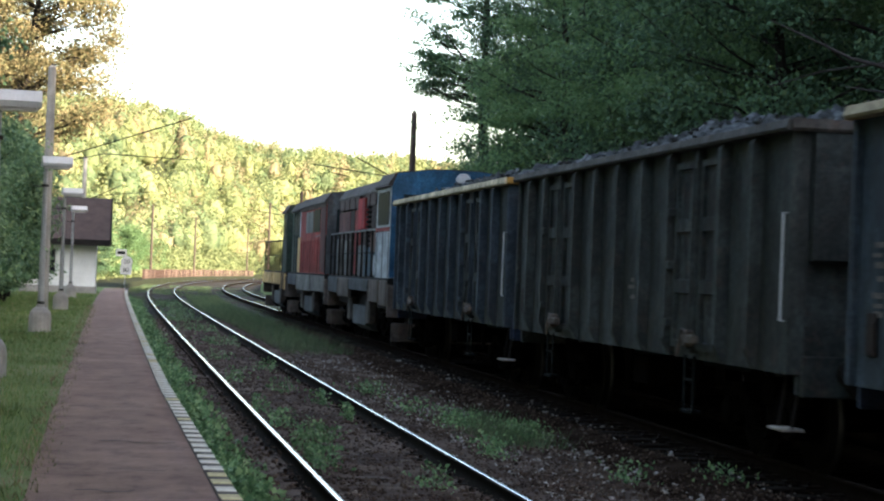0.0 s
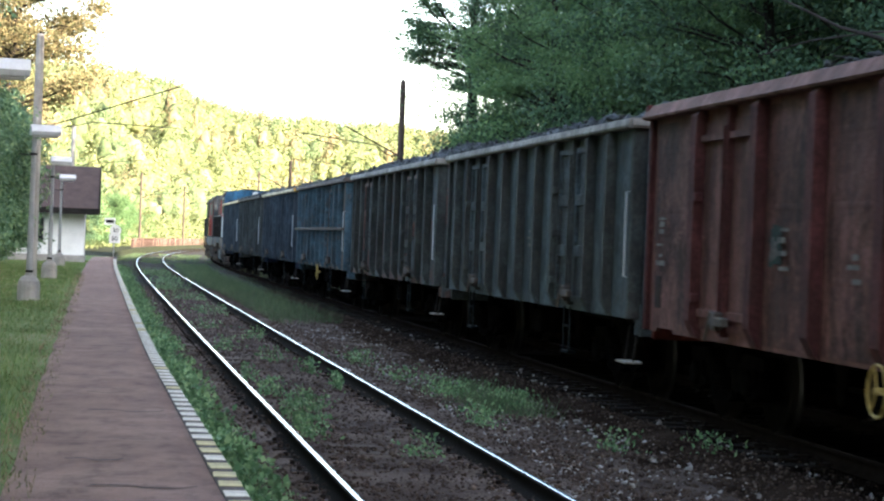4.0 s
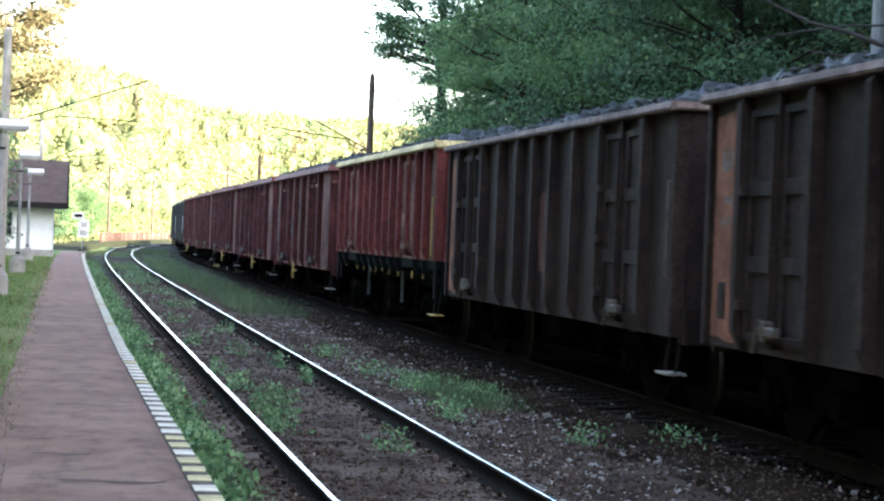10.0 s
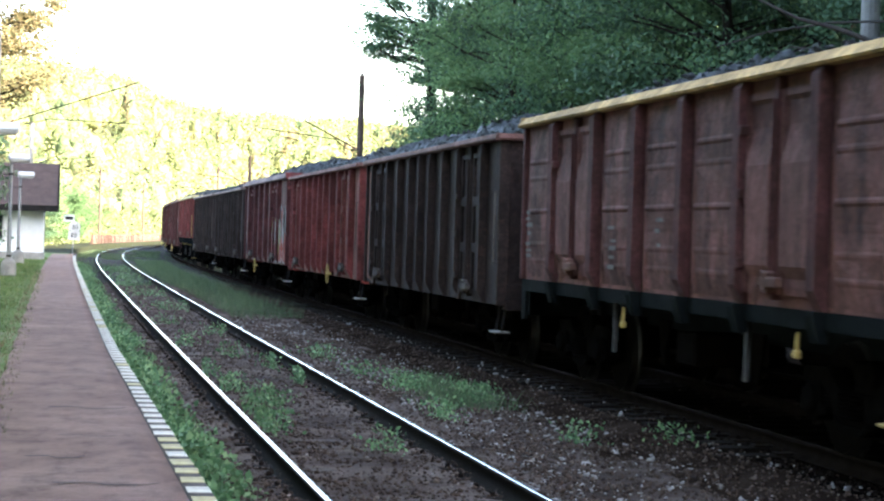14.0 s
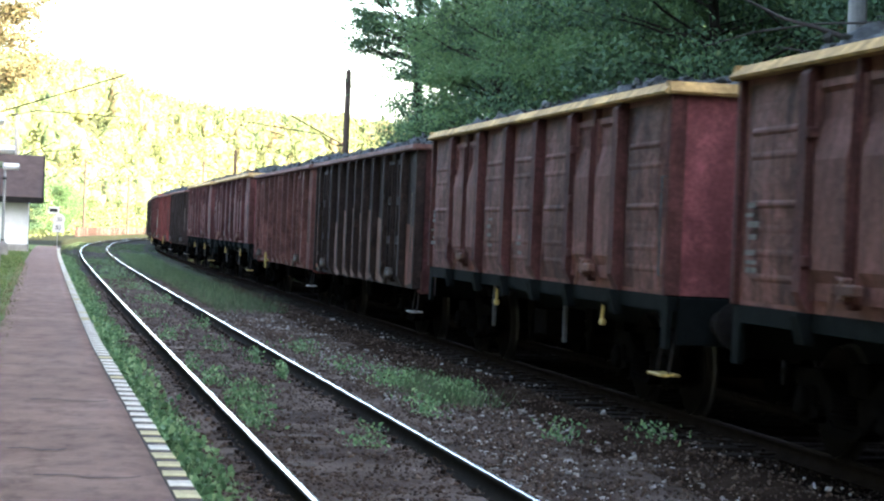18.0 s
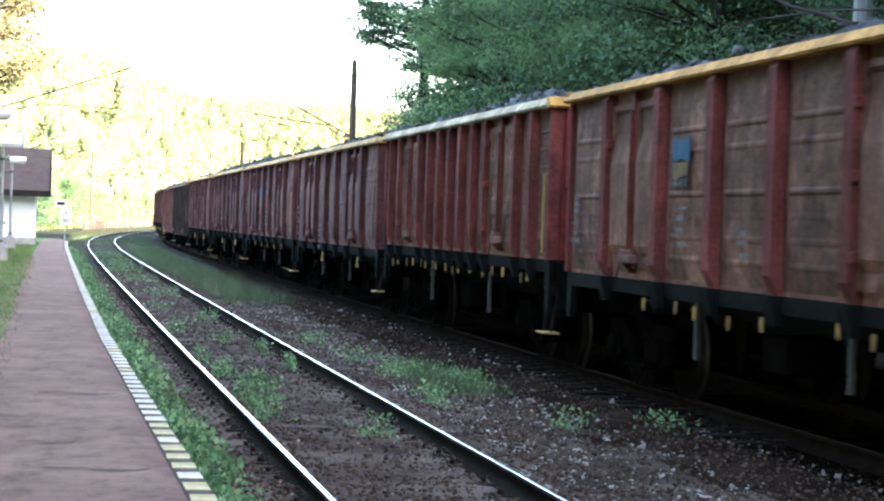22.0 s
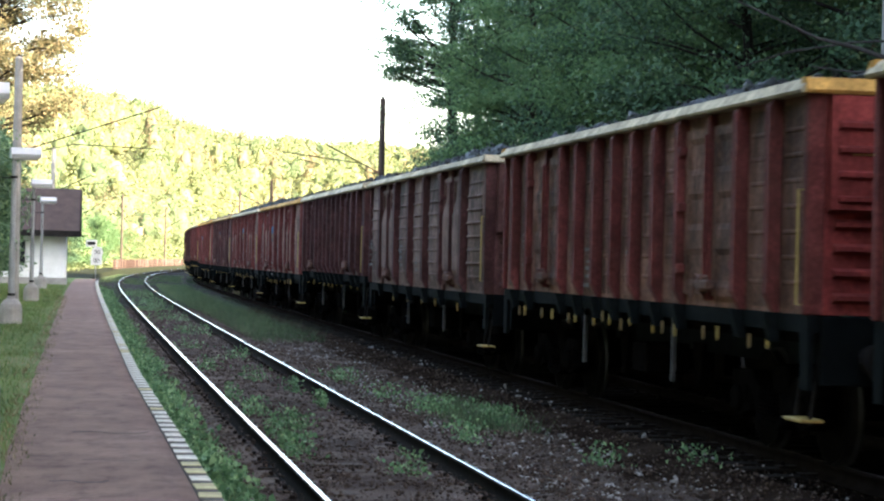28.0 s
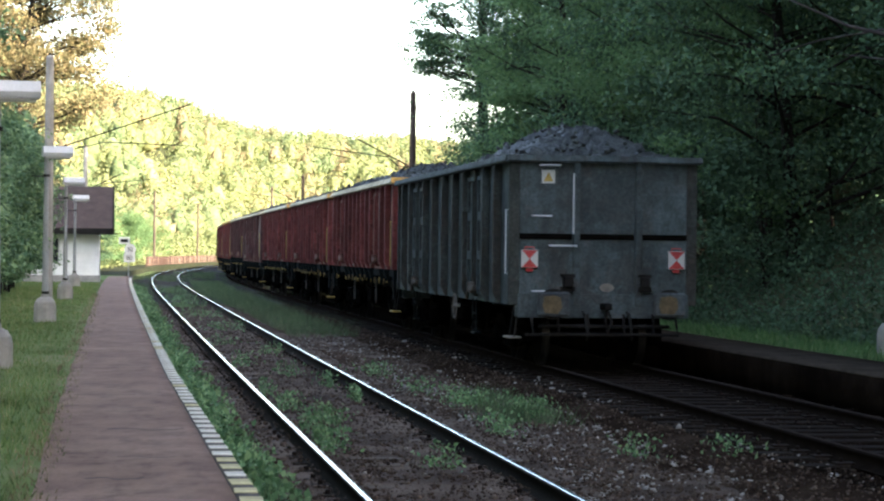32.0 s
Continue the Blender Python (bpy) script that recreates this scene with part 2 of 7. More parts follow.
for _n in M["coal"].node_tree.nodes:
    if _n.type == "BSDF_PRINCIPLED":
        _n.inputs["Specular IOR Level"].default_value = 0.25
        _n.inputs["Roughness"].default_value = 0.55
M["stone"] = None
M["leaf_dark"] = leaf_material("leaf_forest", [(0.0, (0.050, 0.098, 0.055)), (0.5, (0.070, 0.132, 0.067)), (0.9, (0.094, 0.164, 0.074)), (1.0, (0.14, 0.185, 0.078))], 0.7, 0.10)
M["leaf_ivy"] = leaf_material("leaf_ivy", [(0.0, (0.055, 0.105, 0.060)), (0.6, (0.072, 0.130, 0.070)), (1.0, (0.10, 0.165, 0.085))], 0.8, 0.10)
M["leaf_robinia"] = leaf_material("leaf_robinia", [(0.0, (0.095, 0.175, 0.075)), (0.6, (0.13, 0.225, 0.092)), (1.0, (0.175, 0.27, 0.105))], 0.6)
M["leaf_shrub"] = leaf_material("leaf_shrub", [(0.0, (0.080, 0.155, 0.085)), (0.6, (0.16, 0.265, 0.13)), (1.0, (0.25, 0.35, 0.16))])
M["leaf_hill"] = leaf_material("leaf_hillside", [(0.0, (0.19, 0.215, 0.085)), (0.6, (0.225, 0.245, 0.105)), (1.0, (0.27, 0.285, 0.13))], 0.8, 0.2)
M["leaf_hill_mid"] = leaf_material("leaf_hillside_mid", [(0.0, (0.145, 0.18, 0.075)), (0.6, (0.18, 0.215, 0.095)), (1.0, (0.22, 0.25, 0.115))], 0.8, 0.2)
M["leaf_hill_deep"] = leaf_material("leaf_hillside_deep", [(0.0, (0.098, 0.14, 0.066)), (0.6, (0.125, 0.172, 0.082)), (1.0, (0.16, 0.20, 0.10))], 0.8, 0.2)
M["leaf_hill_tan"] = leaf_material("leaf_hillside_tan", [(0.0, (0.21, 0.175, 0.095)), (0.6, (0.25, 0.21, 0.115)), (1.0, (0.29, 0.24, 0.135))], 0.8, 0.2)
M["leaf_pine"] = leaf_material("needles_pine", [(0.0, (0.10, 0.105, 0.050)), (0.5, (0.19, 0.165, 0.080)), (1.0, (0.30, 0.225, 0.115))], 0.8, 0.2)
M["leaf_weed"] = leaf_material("leaf_weed", [(0.0, (0.085, 0.18, 0.082)), (0.6, (0.17, 0.31, 0.14)), (1.0, (0.30, 0.44, 0.21))])
M["straw"] = leaf_material("dry_straw", [(0.0, (0.10, 0.12, 0.05)), (0.5, (0.22, 0.18, 0.10)), (1.0, (0.34, 0.27, 0.17))], 0.8, 0.1)
M["tuft"] = leaf_material("tall_grass_blade", [(0.0, (0.055, 0.095, 0.048)), (0.6, (0.10, 0.155, 0.075)), (1.0, (0.16, 0.20, 0.105))], 0.7, 0.2)
M["verge"] = leaf_material("verge_blade", [(0.0, (0.055, 0.125, 0.045)), (0.6, (0.095, 0.19, 0.068)), (1.0, (0.15, 0.25, 0.095))], 0.7, 0.2)
M["blade"] = leaf_material("grass_blade", [(0.0, (0.075, 0.14, 0.04)), (0.6, (0.15, 0.22, 0.072)), (0.9, (0.25, 0.25, 0.11)), (1.0, (0.32, 0.27, 0.15))], 0.7, 0.2)


def stone_material(name, k):
    m, nt, n, l, b = nodes_of(name)
    isl = n.new("ShaderNodeNewGeometry").outputs["Random Per Island"]
    c = ramp(nt, isl, [(p, shade(q, k)) for p, q in ((0.0, (0.038, 0.026, 0.021)), (0.72, (0.090, 0.061, 0.045)), (0.97, (0.135, 0.104, 0.084)), (1.0, (0.32, 0.28, 0.25)))])
    c = mix(nt, 1.0, c, ramp(nt, noise_node(nt, 18, 4), [(0.3, grey(0.65)), (0.7, grey(1.0))]), "MULTIPLY")
    l.new(c, b.inputs["Base Color"])
    b.inputs["Roughness"].default_value = 0.9
    b.inputs["Specular IOR Level"].default_value = 0.1
    return m


for _m, _v in (("bogie", 0.0), ("steel", 0.03), ("sooty", 0.0), ("dark_soil", 0.0), ("mossy", 0.0), ("bogie_frame", 0.0), ("rail_shaded", 0.0), ("rail_dull", 0.0), ("rail_side", 0.03), ("ink", 0.03)):
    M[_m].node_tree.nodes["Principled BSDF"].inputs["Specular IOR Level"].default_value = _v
M["stone"] = stone_material("ballast_stone", 1.0)
M["gravel"] = stone_material("grey_gravel", 1.25)
# Stone tone cut for soot and for the train's shade.
M["shaded_sooty_stone"] = stone_material("shaded_sooty_ballast_stone", 0.34)
M["shaded_sooty_stone"].node_tree.nodes["Principled BSDF"].inputs["Specular IOR Level"].default_value = 0.02


# ---------------------------------------------------------------- building helpers
def part(name, mesh, mat, parent, label="", at=(0, 0, 0), turn=0.0):
    """One mesh object under a thing or a part; mesh may be shared between alike pieces."""
    ob = new(name, mesh)
    if not mesh.materials:
        mesh.materials.append(mat)
    elif mesh.materials[0] != mat:
        ob.material_slots[0].link = "OBJECT"
        ob.material_slots[0].material = mat
    ob.parent = parent
    ob.location = at
    if turn:
        ob.rotation_euler[2] = turn
    if label:
        ob["label"] = label
    return ob


def thing(name, label, category, at=None, group="", kind=""):
    ob = new(name)
    ob.empty_display_size = 0.3
    if at is not None:
        ob.matrix_basis = at
    return tagged(ob, label, category, group, kind)


def solid(name, mesh, mat, label, category, group="", kind="", m=None):
    ob = new(name, mesh)
    if not mesh.materials:
        mesh.materials.append(mat)
    if m is not None:
        ob.matrix_basis = m
    return tagged(ob, label, category, group, kind)


CACHE = {}


def cached(key, build):
    if key not in CACHE:
        bm = bmesh.new()
        build(bm)
        me = bpy.data.meshes.new(key)
        bm.normal_update()
        bm.to_mesh(me)
        bm.free()
        CACHE[key] = me
    return CACHE[key]


def box(bm, x0, x1, y0, y1, z0, z1, bevel=0.0):
    vs = [bm.verts.new(p) for p in ((x0, y0, z0), (x1, y0, z0), (x1, y1, z0), (x0, y1, z0), (x0, y0, z1), (x1, y0, z1), (x1, y1, z1), (x0, y1, z1))]
    fs = [bm.faces.new([vs[i] for i in q]) for q in ((3, 2, 1, 0), (4, 5, 6, 7), (0, 1, 5, 4), (1, 2, 6, 5), (2, 3, 7, 6), (3, 0, 4, 7))]
    if bevel:
        es = {e for f in fs for e in f.edges}
        bmesh.ops.bevel(bm, geom=list(es), offset=bevel, segments=1, affect="EDGES")
    return vs


def prism(bm, outline, axis, a, b):
    """A closed outline (u, v) drawn out along axis from a to b; x: (y, z), y: (x, z), z: (x, y)."""
    put = {"x": lambda u, v, w: (w, u, v), "y": lambda u, v, w: (u, w, v), "z": lambda u, v, w: (u, v, w)}[axis]
    A = [bm.verts.new(put(u, v, a)) for u, v in outline]
    B = [bm.verts.new(put(u, v, b)) for u, v in outline]
    n = len(A)
    fs = [bm.faces.new(A), bm.faces.new(B)] + [bm.faces.new((A[i], A[(i + 1) % n], B[(i + 1) % n], B[i])) for i in range(n)]
    bmesh.ops.recalc_face_normals(bm, faces=fs)


def tube(bm, pts, r, n=8, r1=None):
    """A round bar through the points."""
    pts = [Vector(p) for p in pts]
    rings = []
    for i, p in enumerate(pts):
        d = (pts[min(i + 1, len(pts) - 1)] - pts[max(i - 1, 0)]).normalized()
        u = d.orthogonal().normalized()
        w = d.cross(u)
        rr = r if r1 is None else r + (r1 - r) * i / max(1, len(pts) - 1)
        rings.append([bm.verts.new(p + (u * math.cos(k * math.tau / n) + w * math.sin(k * math.tau / n)) * rr) for k in range(n)])
    # keep neighbouring rings aligned
    for a, b in zip(rings, rings[1:]):
        k0 = min(range(n), key=lambda k: sum((a[i].co - b[(i + k) % n].co).length for i in range(n)))
        b[:] = b[k0:] + b[:k0]
        for i in range(n):
            bm.faces.new((a[i], a[(i + 1) % n], b[(i + 1) % n], b[i]))
    bm.faces.new(rings[0][::-1])
    bm.faces.new(rings[-1])


def lathe(bm, prof, n=16, axis="z", at=(0, 0, 0)):
    """(radius, height) outline turned about an axis."""
    rings = []
    for r, h in prof:
        ring = []
        for k in range(n):
            c, s = r * math.cos(k * math.tau / n), r * math.sin(k * math.tau / n)
            p = {"z": (c, s, h), "x": (h, c, s), "y": (s, h, c)}[axis]
            ring.append(bm.verts.new(Vector(p) + Vector(at)))
        rings.append(ring)
    for a, b in zip(rings, rings[1:]):
        for k in range(n):
            bm.faces.new((a[k], a[(k + 1) % n], b[(k + 1) % n], b[k]))
    bm.faces.new(rings[0][::-1])
    bm.faces.new(rings[-1])


def mesh_np(name, verts, quads):
    me = bpy.data.meshes.new(name)
    nv, nf, k = len(verts), len(quads), quads.shape[1]
    me.vertices.add(nv)
    me.vertices.foreach_set("co", np.asarray(verts, np.float32).ravel())
    me.loops.add(nf * k)
    me.loops.foreach_set("vertex_index", np.asarray(quads, np.int32).ravel())
    me.polygons.add(nf)
    me.polygons.foreach_set("loop_start", np.arange(0, nf * k, k, dtype=np.int32))
    me.update(calc_edges=True)
    return me


# ---------------------------------------------------------------- the line of the tracks
STEP = 0.5
_S = np.arange(-560.0, 900.0, STEP)
_K = np.interp(_S, [73.0, 150.0], [6.8e-5, 9.87e-4])
_H = np.concatenate([[0], np.cumsum(_K[:-1] * STEP)])
_H += -0.15307 - np.interp(0, _S, _H)
_X = np.concatenate([[0], np.cumsum(np.sin(_H[:-1] + _K[:-1] * STEP / 2) * STEP)])
_Y = np.concatenate([[0], np.cumsum(np.cos(_H[:-1] + _K[:-1] * STEP / 2) * STEP)])
_X += 2.607 - np.interp(0, _S, _X)
_Y -= np.interp(0, _S, _Y)
TRACK_2, DROP_2 = 4.764, 0.025       # the far track: metres to the side, and higher by


def on_line(s, o, z=0.0):
    """World places at station s (arrays or numbers), o metres right of the near track, at height z over its rails."""
    h = np.interp(s, _S, _H)
    return np.stack(np.broadcast_arrays(np.interp(s, _S, _X) + o * np.cos(h), np.interp(s, _S, _Y) - o * np.sin(h), z), -1)


def line_pose(s, o, z=0.0, extra=0.0):
    x, y, zz = on_line(s, o, z)
    return pose(x, y, zz, 0, 0, math.degrees(-np.interp(s, _S, _H)) + extra)


def sweep(name, outline, stations, closed=True, shift=None):
    """An outline of (offset, height) carried along the line."""
    s = np.asarray(stations, float)
    n = len(outline)
    v = np.stack([on_line(s, o + (shift(s) if shift is not None and o > -2.05 else 0), z) for o, z in outline], 1).reshape(-1, 3)
    q = []
    rng = range(n) if closed else range(n - 1)
    for i in range(len(s) - 1):
        for k in rng:
            q.append((i * n + k, i * n + (k + 1) % n, (i + 1) * n + (k + 1) % n, (i + 1) * n + k))
    return mesh_np(name, v, np.array(q))


def fbm(x, y, seed=0.0, octaves=4):
    """Cheap smooth noise on arrays, about -1..1."""
    out, amp, f = 0.0, 0.5, 1.0
    for i in range(octaves):
        out = out + amp * (np.sin(x * f * 1.3 + 1.7 * np.sin(y * f * 0.9 + seed + i) + i * 2.1 + seed) * np.cos(y * f * 1.1 + 1.3 * np.sin(x * f * 0.8 - seed) - i))
        amp, f = amp * 0.5, f * 2.1
    return out


RNG = np.random.default_rng(7)


def smooth(a, b, x):
    t = np.clip((x - a) / (b - a), 0, 1)
    return t * t * (3 - 2 * t)


RANGE = 400.0       # depth of the hillside
HILL_A = [-0.5, -0.155, -0.130, -0.110, -0.095, -0.066, -0.043, -0.025, 0.03, 0.5]
HILL_T = [0.068, 0.0720, 0.0690, 0.0625, 0.0565, 0.0545, 0.0520, 0.0535, 0.048, 0.04]


def ground_height(s, o):
    """Height of the ground sheet."""
    p = on_line(s, o)
    x, y = p[..., 0], p[..., 1]
    z = np.full(np.shape(x), -0.24)
    # platform side, left
    z = np.where(o < -2.2, 0.27 + 0.03 * fbm(x * 0.8, y * 0.8, 3), z)
    # right: verge, then the wooded slope
    z = np.where(o > 6.9, 0.27 + 0.04 * fbm(x * 0.7, y * 0.7, 5), z)
    far = 1 - 0.85 * smooth(88.0, 125.0, s)
    rise = np.clip(o - 9.6, 0, 48)
    z = z + far * (0.60 * rise + 0.5 * fbm(x * 0.25, y * 0.25, 1) * smooth(10, 16, o))
    z = z + 0.12 * np.clip(o - 57, 0, 200) * far
    # left: the land lies flat, then climbs behind
    # hill ahead
    r = np.hypot(x, y)
    a = np.where(y > 20, x / np.maximum(y, 20), -0.5)
    r0 = np.interp(a, [-0.5, -0.2, -0.13, 0.0, 0.5], [120, 135, 155, 420, 500])
    top = np.interp(a, HILL_A, HILL_T) * (r0 + RANGE) - 10 + 1.72
    clear = smooth(14, 45, np.abs(o - 2))
    hill = top * smooth(0, RANGE, r - r0) * clear * (y > 20) * smooth(60, 140, s)
    hill = hill + 2.0 * fbm(x * 0.03, y * 0.03, 2) * smooth(20, 120, r - r0) * clear * (s > 60)
    return z + np.where(o < 9, hill, hill * (far < 0.5))


# ---------------------------------------------------------------- the ground
def build_ground():
    ss = np.concatenate([np.arange(-560, -60, 20), np.arange(-60, 10, 5), np.arange(10, 120, 1.0), np.arange(120, 900, 9.0)])
    oo = np.concatenate([np.arange(-520, -64, 24), np.arange(-64, -8, 4), np.arange(-8, -2.3, 0.4), [-2.21, -2.19], np.arange(-1.9, 6.8, 0.2), [6.88, 6.92],
                         np.arange(7.2, 14, 0.4), np.arange(14, 60, 2.0), np.arange(60, 560, 25)])
    s, o = np.meshgrid(ss, oo, indexing="ij")
    p = on_line(s, o, ground_height(s, o))
    bed = (o > -1.9) & (o < 6.8)
    p[..., 2] += np.where(bed, 0.035 * fbm(p[..., 0] * 2.1, p[..., 1] * 2.1, 4), 0)
    p[..., 2] += np.where(bed, 0.085 * smooth(2.7, 3.3, o), 0)
    p[..., 2] += np.where(bed & (np.abs(o - 2.4) < 0.9), 0.06, 0) + np.where(np.abs(o) < 1.45, 0.088, 0)
    n, k = s.shape
    idx = np.arange(n * k).reshape(n, k)
    q = np.stack([idx[:-1, :-1], idx[1:, :-1], idx[1:, 1:], idx[:-1, 1:]], -1).reshape(-1, 4)[:, ::-1]
    me = mesh_np("ground", p.reshape(-1, 3), q)
    mid = np.broadcast_to((oo[:-1] + oo[1:]) / 2, (n - 1, k - 1)).ravel()
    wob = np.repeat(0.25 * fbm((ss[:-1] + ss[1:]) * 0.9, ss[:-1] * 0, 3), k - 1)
    # Bed colour darkens towards the train: soot and its shade in one.
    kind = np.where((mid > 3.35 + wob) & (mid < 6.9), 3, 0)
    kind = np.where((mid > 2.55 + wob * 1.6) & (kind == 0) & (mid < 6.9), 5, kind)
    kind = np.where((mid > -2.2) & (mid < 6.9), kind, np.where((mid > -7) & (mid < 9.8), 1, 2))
    kind = np.where((np.repeat(ss[:-1], k - 1) > 118) & (mid <= -2.2) & (mid > -9), 4, kind)
    kind = np.where((np.repeat(ss[:-1], k - 1) + 14 * wob > 74) & (mid > -2.2) & (mid < 6.9), 6, kind)
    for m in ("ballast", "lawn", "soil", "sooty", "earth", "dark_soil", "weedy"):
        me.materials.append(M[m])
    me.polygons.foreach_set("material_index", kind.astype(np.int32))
    me.polygons.foreach_set("use_smooth", np.ones(len(q), bool))
    tagged(new("ground", me), "ballast, mown grass and wooded slopes beside the railway", "ground", kind="structure")


build_ground()

RAIL = [(-0.075, -0.16), (0.075, -0.16), (0.075, -0.148), (0.012, -0.125), (0.010, -0.045), (0.034, -0.034), (0.035, -0.008), (0.023, -0.0018), (0.018, 0.0), (0.006, 0.0020),
        (-0.006, 0.0020), (-0.018, 0.0), (-0.023, -0.0018), (-0.035, -0.008), (-0.034, -0.034), (-0.010, -0.045), (-0.012, -0.125), (-0.075, -0.148)]
LINE_S = np.concatenate([np.arange(-540, 0, 12), np.arange(0, 200, 1.5), np.arange(200, 640, 8)])


def build_rail(o, dz, top, label):
    me = sweep("rail", [(o + a, dz + b) for a, b in RAIL], LINE_S)
    me.materials.append(M["rail_side"] if top == "rail_top" else M["rail_shaded"])
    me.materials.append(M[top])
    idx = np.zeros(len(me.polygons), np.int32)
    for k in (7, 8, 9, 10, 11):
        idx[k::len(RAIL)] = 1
    if top == "rail_dull":               # painted light: bright tops where the far rails shine
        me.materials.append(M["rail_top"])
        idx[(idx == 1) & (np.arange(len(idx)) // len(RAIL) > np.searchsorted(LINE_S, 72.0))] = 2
    me.polygons.foreach_set("material_index", idx)
    tagged(new("rail", me), label, "rail", "rails of the two tracks", "structure")


for o, dz, top, label in ((-0.7525, 0, "rail_top", "shiny worn steel rail of the near track"), (0.7525, 0, "rail_top", "shiny worn steel rail of the near track"),
                          (TRACK_2 - 0.7525, DROP_2, "rail_dull", "dull brown steel rail under the train"), (TRACK_2 + 0.7525, DROP_2, "rail_dull", "dull brown steel rail under the train")):
    build_rail(o, dz, top, label)


def build_sleepers():
    bed = thing("track_bed", "weathered timber sleepers half sunk in dirty ballast", "sleepers", kind="structure")

    def sl(bm):
        box(bm, -1.3, 1.3, -0.13, 0.13, -0.2, 0, 0.012)
    me = cached("sleeper", sl)

    def clip_pair(bm):
        for x in (-0.7525, 0.7525):
            box(bm, x - 0.19, x + 0.19, -0.08, 0.08, 0, 0.022, 0.004)
            for sx in (-0.12, 0.12):
                lathe(bm, [(0.022, 0.02), (0.022, 0.05), (0.012, 0.058)], 6, "z", (x + sx, 0.03, 0))
    cme = cached("chair_plate", clip_pair)
    for o, dz, s0, n in ((0, 0, 11.0, 145), (TRACK_2, DROP_2, 19.0, 125)):
        for i in range(n):
            s = s0 + i * 0.61
            m = line_pose(s, o, dz - (0.165 if o == 0 else 0.14) + RNG.uniform(-0.012, 0.008), RNG.uniform(-0.6, 0.6))
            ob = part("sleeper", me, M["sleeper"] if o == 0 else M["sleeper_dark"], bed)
            ob.matrix_basis = m
            if i < 70:
                part("base_plate", cme, M["rail_side"], ob)


# ---------------------------------------------------------------- platforms
def kerb_drift(s):
    """The platform edge does not run quite parallel to the track."""
    return np.interp(s, [9, 16, 26, 40, 110], [0.04, -0.01, -0.08, -0.085, -0.08])


def build_platform():
    me = sweep("platform", [(-1.834, -0.3), (-1.834, 0.296), (-2.0, 0.302), (-2.97, 0.290), (-3.05, 0.24), (-3.05, -0.3)], np.arange(-40, 116, 2.0), shift=kerb_drift)
    tagged(new("platform", me), "narrow platform of worn reddish asphalt with cross cracks", "platform", kind="structure")
    me.materials.append(M["asphalt"])
    edge = thing("platform_edge", "concrete platform kerb with white and yellow stripes", "kerb", kind="structure")
    kme = sweep("kerb", [(-1.69, -0.26), (-1.69, 0.298), (-1.70, 0.308), (-1.83, 0.308), (-1.83, -0.26)], np.arange(-40, 116, 1.0), shift=kerb_drift)
    kme.materials.append(M["kerb"])
    new("kerb", kme).parent = edge

    def stripe(bm):
        box(bm, -0.066, 0.066, -0.145, 0.145, 0, 0.004, 0.002)
    sme = cached("stripe", stripe)
    for i in range(210):
        s = 9.0 + i * 0.472
        if s > 106:
            break
        ob = part("stripe", sme, M["paint_yellow"] if RNG.random() < (0.55 if s < 16 else 0.12) else M["paint_white"], edge)
        ob.matrix_basis = line_pose(s, -1.762 + float(kerb_drift(s)), 0.3085, RNG.uniform(-2.5, 2.5)) @ Matrix.Diagonal((RNG.uniform(0.92, 1.06), RNG.uniform(0.85, 1.1), 1, 1))
    # cross cracks with grass and tar

    def tar(bm):
        w = 0.04
        pts = [(-0.55 + 1.1 * k / 8, 0.10 * math.sin(k * 0.9) + 0.05 * math.cos(k * 2.3)) for k in range(9)]
        for (x0, y0), (x1, y1) in zip(pts, pts[1:]):
            vs = [bm.verts.new(p) for p in ((x0, y0 - w, 0.003), (x1, y1 - w, 0.003), (x1, y1 + w, 0.003), (x0, y0 + w, 0.003))]
            bm.faces.new(vs)
    tme = cached("tar_seam", tar)
    for s in (12.6, 14.0, 15.4, 17.7, 19.6, 20.1, 21.8, 23.4, 25.5, 27.2, 29.4, 31.0, 33.6, 36.2, 39.0, 42.0, 45.5, 47.0, 51.0, 56.0, 63.0, 71.0, 84.0):
        ob = part("tar_seam", tme, M["tar"], edge)
        k = RNG.uniform(0.2, 0.7)
        ob.matrix_basis = line_pose(s, -2.38 + (1 - k) * RNG.uniform(-0.5, 0.5), 0.302, RNG.uniform(-6, 6)) @ Matrix.Diagonal((k, RNG.uniform(0.4, 1.0), 1, 1))
    me = sweep("platform_far", [(6.45, -0.3), (6.45, 0.30), (6.47, 0.33), (6.9, 0.335), (7.75, 0.32), (7.75, -0.3)], np.arange(-40, 96, 1.5))
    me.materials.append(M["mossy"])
    # The face's shadow is put into this near-black second material.
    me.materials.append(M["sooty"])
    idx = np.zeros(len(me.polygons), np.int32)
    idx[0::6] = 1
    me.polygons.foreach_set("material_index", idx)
    tagged(new("platform_far", me), "low concrete platform edge with grass behind", "platform", kind="structure")


build_platform()


# ---------------------------------------------------------------- loose ground cover
def rot_frames(n):
    d = RNG.normal(size=(n, 3))
    d /= np.linalg.norm(d, axis=1)[:, None]
    u = np.cross(d, RNG.normal(size=(n, 3)))
    u /= np.linalg.norm(u, axis=1)[:, None]
    return d, u, np.cross(d, u)


